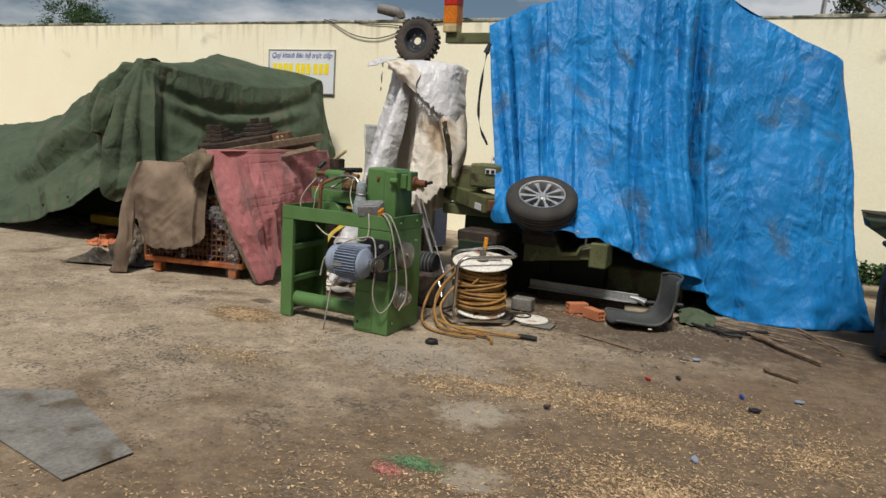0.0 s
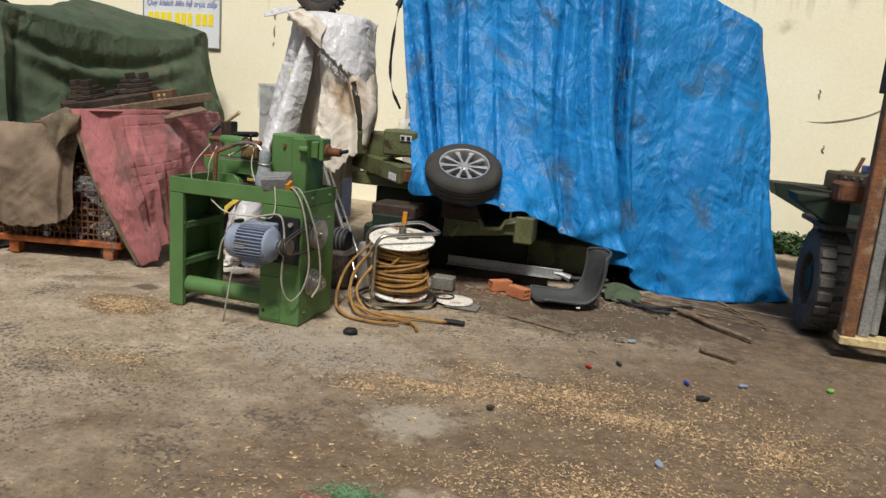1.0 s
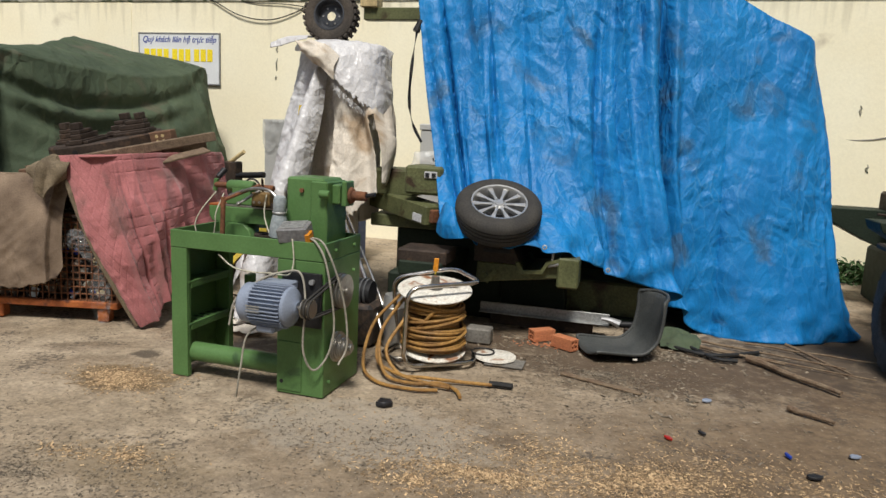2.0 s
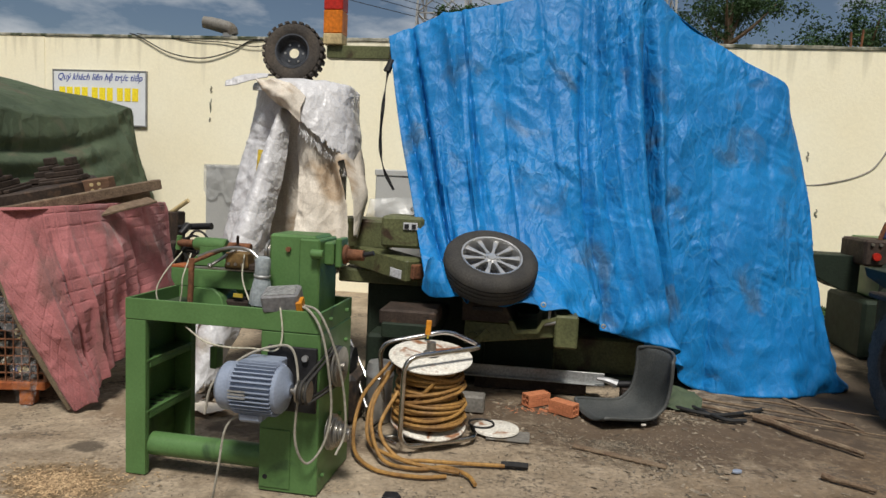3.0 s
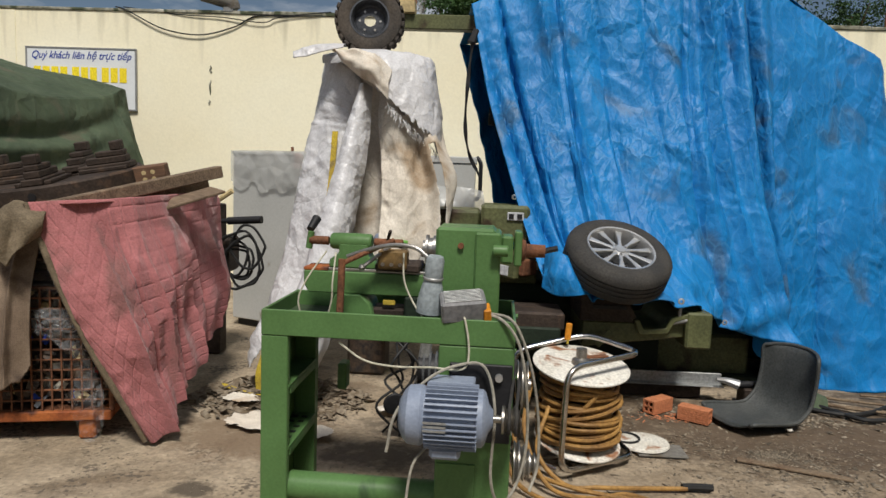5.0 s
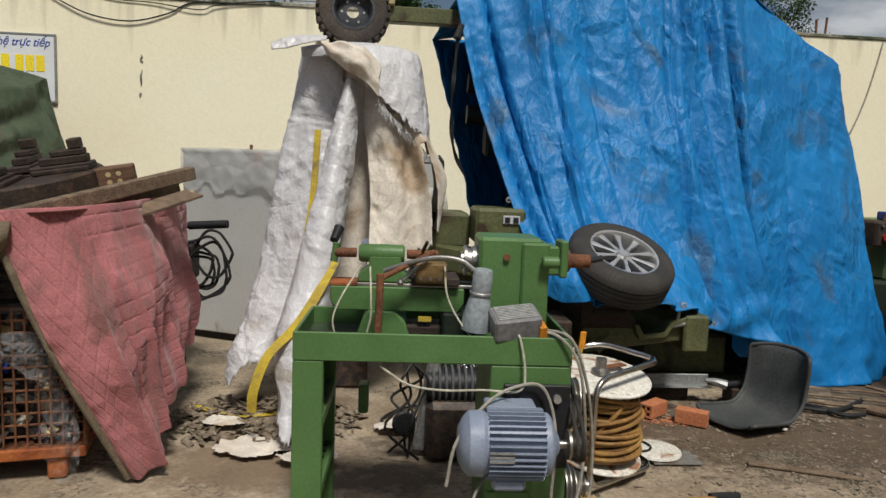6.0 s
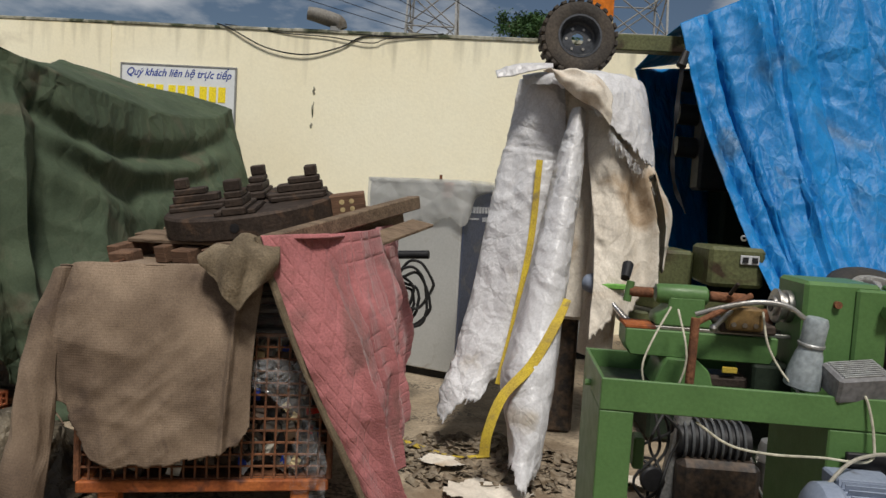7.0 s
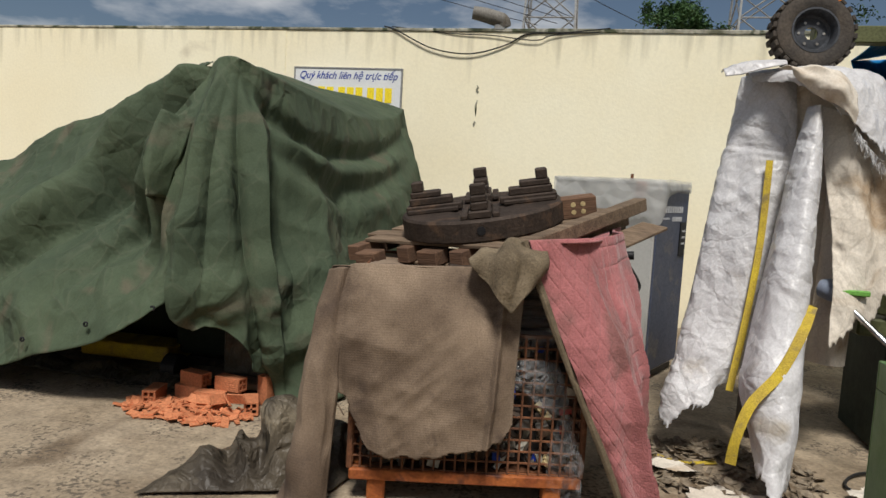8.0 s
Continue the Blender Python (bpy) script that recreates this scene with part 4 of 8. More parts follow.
    s = thing("stacked_beacon", (-1.165, 6.99, 2.49), "square warning beacon, red over amber on a cream base", "beacon")
    part("base", box(-0.075, 0.075, -0.075, 0.075, 0.0, 0.085, 0.006), M_CREAM, s)
    part("lens", box(-0.075, 0.075, -0.075, 0.075, 0.085, 0.26, 0.006), M_AMBER, s, "amber lens")
    part("lens", box(-0.075, 0.075, -0.075, 0.075, 0.262, 0.44, 0.006), M_RED, s, "red lens")
    part("cap", box(-0.08, 0.08, -0.08, 0.08, 0.44, 0.46, 0.006), M_BLACK, s)


milling_machine()


# ---- wheels ----
def car_wheel(m):
    w = thing("car_wheel", (0, 0, 0), "used car tyre on a silver alloy rim resting on the tarpaulin", "wheel")
    w.matrix_world = m
    R, r, h = 0.305, 0.192, 0.20
    prof = [(r - 0.004, h - 0.012), (r + 0.012, h - 0.002), (r + 0.035, h + 0.002), (r + 0.075, h - 0.002), (R - 0.014, h - 0.022), (R - 0.004, h - 0.036), (R, h - 0.06), (R - 0.007, h - 0.062), (R - 0.007, h - 0.068), (R, h - 0.07), (R, h - 0.088), (R - 0.007, h - 0.09), (R - 0.007, h - 0.097), (R, h - 0.099), (R, h - 0.118), (R - 0.007, h - 0.12), (R - 0.007, h - 0.126), (R, h - 0.128), (R, 0.056), (R - 0.004, 0.036), (R - 0.014, 0.022), (r + 0.07, 0.0), (r + 0.01, 0.006), (r - 0.004, 0.02)]
    part("tyre", lathe(prof, seg=72, closed=True), M_RUBBER, w)
    rim = part("rim", lathe([(r + 0.006, h - 0.010), (r + 0.004, h - 0.002), (r - 0.006, h - 0.004), (r - 0.012, h - 0.03), (r - 0.03, 0.09), (r - 0.03, 0.02), (r + 0.004, 0.01)], seg=64), M_ALLOY, w)
    for k in range(10):
        a = 2 * math.pi * k / 10
        sp = prism([(0.03, -0.012), (0.10, -0.010), (r - 0.02, -0.019), (r - 0.008, -0.022), (r - 0.008, 0.022), (r - 0.02, 0.019), (0.10, 0.010), (0.03, 0.012)], h - 0.055, h - 0.022, Matrix.Rotation(a, 4, "Z"), bevel=0.004)
        part("spoke", sp, M_ALLOY, rim)
    part("hub", lathe([(0, h - 0.012), (0.028, h - 0.014), (0.032, h - 0.02), (0.052, h - 0.026), (0.056, h - 0.08), (0.0, h - 0.08)], seg=32), M_ALLOY, rim)
    for k in range(5):
        a = 2 * math.pi * (k + 0.5) / 5
        c = Vector((0.042 * math.cos(a), 0.042 * math.sin(a), h - 0.03))
        part("wheel_bolt", rod(c, c + Vector((0, 0, 0.012)), 0.008, seg=6), M_STEEL, rim)
    # black disc added for the shade inside the rim, behind the spokes
    part("brake_shadow_plate", lathe([(0, 0.03), (r - 0.035, 0.03), (r - 0.035, 0.02), (0, 0.02)], seg=40), M_BLACK, rim)
    return w


nrm = Vector((0.14, -0.50, 0.86)).normalized()
car_wheel(Matrix.Translation(Vector((0.215, 5.99, 1.0)) - nrm * 0.17) @ nrm.to_track_quat("Z", "Y").to_matrix().to_4x4())


def block_tyre(R, width, r, dusty, lugs, depth):
    bm = lathe([(r, width / 2 - 0.01), (r + 0.012, width / 2), (r + (R - r) * 0.6, width / 2 + 0.006), (R - depth - 0.006, width / 2 - 0.004), (R - depth, width / 2 - 0.02), (R - depth, -width / 2 + 0.02), (R - depth - 0.006, -width / 2 + 0.004), (r + (R - r) * 0.6, -width / 2 - 0.006), (r + 0.012, -width / 2), (r, -width / 2 + 0.01)], seg=56, closed=True)
    lug = bmesh.new()
    for k in range(lugs):
        for s in (-1, 1):
            a = 2 * math.pi * (k + 0.25 * (s + 1)) / lugs
            L = 2 * math.pi * R / lugs * 0.62
            mt = Matrix.Rotation(a, 4, "Z") @ pose(R - depth / 2, 0, s * width * 0.25)
            join(lug, box(-depth / 2 - 0.004, depth / 2, -L / 2, L / 2, -width * 0.25, width * 0.215, 0.004, mt @ (Matrix.Scale(-1, 4, (0, 0, 1)) if s < 0 else Matrix.Identity(4))))
    bmesh.ops.recalc_face_normals(lug, faces=lug.faces)
    return bm, lug


def small_tyre():
    n = Vector((0.10, -0.985, 0.12)).normalized()
    w = thing("small_tyre", (0, 0, 0), "small block-tread tyre on a grey steel rim, standing on edge", "wheel")
    w.matrix_world = Matrix.Translation((-1.34, 6.57, 2.352)) @ n.to_track_quat("Z", "Y").to_matrix().to_4x4()
    body, lug = block_tyre(0.222, 0.13, 0.118, True, 26, 0.016)
    t = part("tyre", body, M_RUBBER_DUSTY, w)
    part("tread", lug, M_RUBBER_DUSTY, t)
    rim = part("rim", lathe([(0.120, 0.058), (0.126, 0.066), (0.116, 0.066), (0.104, 0.05), (0.100, 0.01), (0.088, 0.0), (0.05, 0.004), (0.036, 0.004), (0.036, -0.006), (0.09, -0.008), (0.11, -0.05), (0.122, -0.06)], seg=48), material("dark_grey_rim", (0.06, 0.065, 0.075), 0.5, 0.4, bump=0.08), w)
    for k in range(6):
        a = 2 * math.pi * k / 6
        c = Vector((0.066 * math.cos(a), 0.066 * math.sin(a), 0.0))
        part("stud_hole", rod(c, c + Vector((0, 0, 0.006)), 0.008, seg=8), M_STEEL, rim)


small_tyre()


# ---- wrapped post ----
def wrapped_post():
    t = thing("wrapped_column", (0, 0, 0), "machine column wrapped in torn white woven bags with yellow straps", "wrapped machine")
    part("column", box(-1.50, -1.02, 6.55, 6.95, 0.72, 2.10, 0.02), M_BAG_INNER, t, "dirty cream inner wrapping")
    part("pedestal", box(-1.46, -1.20, 6.66, 6.94, 0.0, 0.72, 0.02), M_DARK_SCRAP, t, "dark machine foot below the wrapping")
    part("inner_post", tube([(-1.13, 6.46, 0.55), (-1.11, 6.46, 1.2), (-1.12, 6.48, 1.75)], lambda k: 0.10 - 0.01 * k, 16, 6), M_BAG_INNER, t, "cream paper-wrapped post")
    left = (
        ((-1.56, 6.90, 2.12), (-1.60, 6.86, 1.75), (-1.66, 6.84, 1.4), (-1.72, 6.76, 0.92), (-1.80, 6.66, 0.6), (-1.86, 6.50, 0.25)),
        ((-1.66, 6.70, 2.13), (-1.71, 6.66, 1.80), (-1.77, 6.60, 1.48), (-1.84, 6.50, 0.92), (-1.92, 6.40, 0.60), (-2.03, 6.20, 0.09)),
        ((-1.58, 6.58, 2.13), (-1.60, 6.54, 1.79), (-1.64, 6.49, 1.49), (-1.68, 6.37, 0.95), (-1.76, 6.28, 0.64), (-1.94, 6.10, 0.12)),
        ((-1.49, 6.52, 2.11), (-1.48, 6.50, 1.79), (-1.50, 6.44, 1.49), (-1.54, 6.33, 0.97), (-1.60, 6.27, 0.70), (-1.80, 6.12, 0.24)),
        ((-1.40, 6.54, 2.10), (-1.38, 6.52, 1.79), (-1.40, 6.48, 1.49), (-1.44, 6.40, 0.97), (-1.50, 6.36, 0.74), (-1.62, 6.28, 0.40)),
    )

    def push1(u, v, p):
        return 0.03 * nz((p[0], p[1], p[2] * 0.4), 3) + 0.012 * crumple(p, 0.34, 1.3, 0.25) + 0.020 * wrinkles(p, 0.085, 2.1) * (0.4 + 0.9 * v) + 0.009 * wrinkles(p, 0.045, 5.1) + 0.06 * nz(p, 5, 7) * max(0, v - 0.75) * 4

    thicken(part("left_sheet", drape(left, 110, 150, push1, lambda u, v: v < 0.95 + 0.06 * nz((u * 4, 0, 0), 1, 4) + 0.015 * nz((u * 30, 0, 0), 1, 4)), M_BAG, t, "white woven sheet, grey in its creases"))
    ridge = (
        ((-1.36, 6.40, 1.93), (-1.43, 6.33, 1.64), (-1.53, 6.20, 1.17), (-1.62, 6.06, 0.79), (-1.67, 5.90, 0.49), (-1.62, 5.66, 0.13)),
        ((-1.35, 6.32, 1.93), (-1.41, 6.23, 1.64), (-1.51, 6.07, 1.18), (-1.59, 5.91, 0.81), (-1.63, 5.76, 0.51), (-1.60, 5.56, 0.07)),
        ((-1.33, 6.29, 1.93), (-1.37, 6.19, 1.64), (-1.43, 6.01, 1.19), (-1.49, 5.85, 0.83), (-1.53, 5.71, 0.54), (-1.55, 5.52, 0.05)),
        ((-1.31, 6.32, 1.93), (-1.32, 6.23, 1.64), (-1.36, 6.07, 1.19), (-1.40, 5.91, 0.82), (-1.43, 5.77, 0.53), (-1.50, 5.57, 0.08)),
        ((-1.29, 6.40, 1.92), (-1.29, 6.34, 1.64), (-1.33, 6.22, 1.19), (-1.37, 6.08, 0.81), (-1.40, 5.94, 0.52), (-1.47, 5.70, 0.14)),
    )

    def push2(u, v, p):
        return 0.012 * nz((p[0], p[1], p[2] * 0.5), 4) + 0.010 * crumple(p, 0.32, 0.4, 0.2) + 0.013 * wrinkles(p, 0.11, 3.1) + 0.006 * wrinkles(p, 0.05, 1.1) + 0.08 * nz(p, 5, 2) * max(0, v - 0.78) * 4

    thicken(part("ridge_sheet", drape(ridge, 80, 150, push2, lambda u, v: v < 0.96 + 0.06 * nz((u * 3, 0, 0), 1, 9) + 0.012 * nz((u * 30, 0, 0), 1, 9)), M_BAG, t, "white woven sheet hanging in a tall round fold"))
    right = (
        ((-1.26, 6.50, 1.95), (-1.24, 6.42, 1.6), (-1.20, 6.30, 1.2), (-1.22, 6.12, 0.62)),
        ((-1.16, 6.44, 1.92), (-1.10, 6.36, 1.6), (-1.06, 6.30, 1.2), (-1.04, 6.22, 0.72)),
        ((-1.06, 6.50, 1.92), (-1.00, 6.46, 1.6), (-0.94, 6.40, 1.25), (-0.90, 6.36, 0.86)),
        ((-1.00, 6.46, 1.95), (-0.93, 6.38, 1.65), (-0.84, 6.34, 1.30), (-0.82, 6.36, 0.96)),
        ((-0.94, 6.62, 2.02), (-0.87, 6.54, 1.68), (-0.75, 6.48, 1.34), (-0.80, 6.48, 1.0)),
        ((-0.92, 6.85, 2.05), (-0.88, 6.80, 1.70), (-0.82, 6.72, 1.35), (-0.84, 6.70, 1.05)),
    )
    thicken(part("right_sheet", drape(right, 110, 110, lambda u, v, p: 0.02 * nz(p, 4) + 0.025 * crumple(p, 0.22, 1.9, 0.3) + 0.010 * wrinkles(p, 0.07, 1.7), lambda u, v: v < 0.94 + 0.08 * nz((u * 6, 3, 0), 1, 2) + 0.03 * nz((u * 40, 3, 0), 1, 2) and not (0.58 + 0.02 * nz((v * 15, 1, 0), 1) < u < 0.61 + 0.07 * v and v > 0.40)), M_BAG_INNER, t, "torn frayed bag edge"))
    cap = (
        ((-1.62, 6.80, 2.13), (-1.64, 6.62, 2.14), (-1.64, 6.54, 2.11), (-1.63, 6.52, 2.07)),
        ((-1.42, 6.75, 2.16), (-1.42, 6.48, 2.16), (-1.43, 6.36, 2.10), (-1.43, 6.33, 2.02)),
        ((-1.25, 6.75, 2.16), (-1.23, 6.44, 2.16), (-1.21, 6.31, 2.02), (-1.19, 6.27, 1.84)),
        ((-1.10, 6.75, 2.15), (-1.06, 6.47, 2.13), (-1.02, 6.36, 1.90), (-0.99, 6.30, 1.66)),
        ((-0.98, 6.80, 2.15), (-0.94, 6.58, 2.11), (-0.89, 6.50, 1.84), (-0.85, 6.46, 1.50)),
        ((-0.95, 7.0, 2.12), (-0.93, 6.90, 2.08), (-0.88, 6.80, 1.85), (-0.86, 6.75, 1.62)),
    )
    thicken(part("cap_sheet", drape(cap, 110, 90, lambda u, v, p: 0.012 * nz(p, 5) + 0.014 * crumple(p, 0.2, 0.9, 0.5) + 0.006 * wrinkles(p, 0.06, 3.7), lambda u, v: v < 0.95 + 0.06 * nz((u * 40, 3, 0), 1, 2)), M_BAG, t, "white bag flap with frayed edge"))
    collar = (
        ((-1.54, 6.36, 2.14), (-1.50, 6.27, 2.12), (-1.48, 6.28, 2.08)),
        ((-1.42, 6.30, 2.13), (-1.40, 6.23, 2.06), (-1.38, 6.25, 1.98)),
        ((-1.28, 6.28, 2.11), (-1.26, 6.19, 2.0), (-1.24, 6.22, 1.90)),
        ((-1.16, 6.34, 2.02), (-1.16, 6.24, 1.92), (-1.17, 6.26, 1.83)),
    )
    thicken(part("collar", drape(collar, 60, 30, lambda u, v, p: 0.03 * wrinkles(p, 0.07, 3) + 0.02 * nz(p, 9)), M_BAG_INNER, t, "crumpled off-white collar"))
    fr = bmesh.new()
    rng = random.Random(8)
    for _ in range(150):
        k = rng.random()
        x, z = -1.17 + 0.33 * k, 1.80 - 0.31 * k + rng.uniform(-0.01, 0.015)
        p = Vector((x, 6.245 + 0.20 * k, z))
        q = p + Vector((rng.uniform(-0.02, 0.025), rng.uniform(-0.02, 0.01), -rng.uniform(0.02, 0.06)))
        tube([p, (p + q) / 2 + Vector((rng.uniform(-0.006, 0.006), 0, 0)), q], 0.0011, 3, 2, bm=fr)
    part("fringe", fr, M_BAG, t, "frayed threads")
    part("strap", thicken_strip([(-1.52, 6.42, 1.64), (-1.54, 6.36, 1.22), (-1.60, 6.24, 0.81), (-1.68, 6.10, 0.42)], 0.036, 0.006, twist=0.12), M_YELLOW, t, "flat yellow strap")
    part("strap", thicken_strip([(-1.37, 5.95, 0.92), (-1.43, 5.85, 0.80), (-1.54, 5.74, 0.62), (-1.67, 5.66, 0.48), (-1.73, 5.62, 0.32), (-1.74, 5.63, 0.20)], 0.048, 0.006, twist=0.25), M_YELLOW, t, "flat yellow strap across the fold")
    strip = (
        ((-1.80, 6.52, 2.13), (-1.80, 6.44, 2.125), (-1.79, 6.40, 2.085)),
        ((-1.70, 6.54, 2.175), (-1.70, 6.44, 2.165), (-1.70, 6.40, 2.10)),
        ((-1.60, 6.54, 2.185), (-1.60, 6.44, 2.18), (-1.60, 6.40, 2.13)),
        ((-1.48, 6.54, 2.19), (-1.48, 6.45, 2.185), (-1.48, 6.41, 2.16)),
    )
    thicken(part("packing_strip", drape(strip, 40, 24, lambda u, v, p: 0.012 * wrinkles(p, 0.06, 6) + 0.008 * nz(p, 9)), M_BAG, t, "bent white packing strip"), 0.006)


wrapped_post()


# ---- electrical cabinet behind ----
def cabinet():
    # front face runs along local x, right side along local y
    c = thing("control_cabinet", (-2.76, 8.0, 0.0), "grey steel control cabinet with a navy side panel and plastic wrap", "cabinet", turn=(0, 0, -24))
    part("body", box(0.0, 0.84, 0.02, 0.75, 0.06, 1.50, 0.008), M_GREY_CAB, c)
    part("side_panel", box(0.842, 0.856, 0.03, 0.74, 0.08, 1.49, 0.003), M_NAVY, c, "dark navy side panel")
    part("lid", box(-0.006, 0.86, 0.012, 0.756, 1.50, 1.53, 0.006), M_GREY_CAB, c)
    part("plinth", box(0.03, 0.82, 0.06, 0.72, 0.0, 0.06, 0.004), M_BLACK, c)
    part("bolt", rod((0.62, 0.06, 1.53), (0.62, 0.06, 1.575), 0.012, seg=8), M_RUST, c)
    part("rag", box(0.68, 0.76, 0.008, 0.018, 1.40, 1.52, 0.004, pose(0, 0, 0)), material("faded_pink_rag", (0.45, 0.24, 0.19), 0.95, scale=20), c, "faded pink rag tag")
    for z, h, a, b in ((1.32, 0.05, 0.12, 0.62), (1.25, 0.014, 0.12, 0.30), (1.245, 0.035, 0.36, 0.60)):
        n = 9 if h > 0.03 else 5
        for k in range(n):
            w = (b - a) / n
            part("lettering_bar", box(0.856, 0.859, a + w * k, a + w * (k + 0.7), z - h / 2, z + h / 2, 0), M_LIGHT_BAR, c, smooth=0)
    part("gauge_strip", box(0.856, 0.866, 0.56, 0.70, 0.95, 1.22, 0.003), M_BLACK, c)
    for j in range(3):
        part("button_label", box(0.866, 0.869, 0.60, 0.68, 1.14 - 0.05 * j, 1.155 - 0.05 * j, 0), M_LIGHT_BAR, c, smooth=0)
    film = (
        ((-0.005, 0.005, 1.535), (-0.005, 0.008, 1.40), (-0.005, 0.008, 1.22)),
        ((0.3, 0.0, 1.54), (0.3, 0.0, 1.38), (0.3, 0.005, 1.10)),
        ((0.6, 0.0, 1.54), (0.6, -0.005, 1.36), (0.6, 0.005, 1.18)),
        ((0.868, 0.0, 1.54), (0.875, -0.005, 1.38), (0.87, 0.0, 1.15)),
        ((0.875, 0.2, 1.545), (0.89, 0.2, 1.46), (0.87, 0.2, 1.42)),
        ((0.875, 0.7, 1.545), (0.88, 0.7, 1.48), (0.87, 0.7, 1.45)),
    )
    part("plastic_wrap", drape(film, 70, 30, lambda u, v, p: 0.008 * ridged(p, 6, 3), lambda u, v: v < 0.85 + 0.25 * nz((u * 9, 0, 0), 1)), M_FILM_DUSTY, c, "dusty clear plastic wrap")
    b = thing("grey_case", (-0.92, 8.95, 0.0), "grey steel machine case beside the wall", "cabinet")
    part("body", box(-0.32, 0.28, -0.15, 0.35, 0.06, 1.50, 0.01), M_GREY_CAB, b)
    part("lid", box(-0.33, 0.29, -0.16, 0.36, 1.50, 1.57, 0.01), M_GREY_CAB, b)
    part("foot", box(-0.30, 0.26, -0.12, 0.32, 0, 0.06, 0.004), M_BLACK, b)
    part("grab_handle", tube(rounded([(0.29, -0.05, 1.15), (0.33, -0.08, 1.2), (0.33, -0.08, 1.52), (0.29, -0.05, 1.57)], 0.05), 0.02, 8, smooth=False), M_BLACK, b)
    film = (((-0.36, -0.20, 1.25), (-0.38, -0.24, 1.1), (-0.40, -0.2, 0.95)), ((0.0, -0.22, 1.28), (0.0, -0.28, 1.12), (0.0, -0.24, 0.95)), ((0.36, -0.2, 1.25), (0.38, -0.24, 1.1), (0.4, -0.2, 0.95)))
    part("plastic_wrap", drape(film, 60, 40, lambda u, v, p: 0.025 * ridged(p, 6, 3)), M_FILM_DUSTY, b, "bunched clear plastic")


cabinet()


def cable_drum_tool():
    c = thing("power_feed_unit", (0, 0, 0), "dark machine bracket with a coil of black cable on its handle", "machine part")
    part("post", box(-2.62, -2.48, 7.0, 7.14, 0.0, 1.12, 0.01), M_CAST, c)
    part("arm", rod((-2.62, 7.05, 0.98), (-2.20, 6.98, 1.02), 0.018, seg=10), M_BLACK, c)
    part("grip", rod((-2.42, 7.0, 1.0), (-2.16, 6.97, 1.02), 0.028, seg=12), M_BLACK, c)
    part("head", box(-2.72, -2.40, 6.95, 7.2, 0.62, 0.88, 0.02), M_CAST, c)
    part("valve", rod((-2.58, 7.05, 1.1), (-2.40, 7.03, 1.22), 0.02, seg=8), M_CREAM, c)
    rng = random.Random(4)
    for k in range(6):
        ox, oz = rng.uniform(-0.07, 0.07), rng.uniform(-0.14, 0.04)
        pts = [(-2.30 + ox + 0.10 * math.cos(a) * (1 + 0.1 * k), 6.94 - 0.012 * k, 0.82 + oz + (0.10 + 0.022 * k) * math.sin(a + 0.3 * math.sin(2 * a + k))) for a in [j * 2 * math.pi / 10 for j in range(11)]]
        part("coil_turn", tube(pts, 0.010, 6, 4), M_CABLE_BLACK, c)


cable_drum_tool()


# ---- wire cage with its load ----
YAW_CAGE = 13.0
CAGE = pose(-3.40, 5.10, 0, 0, 0, YAW_CAGE)


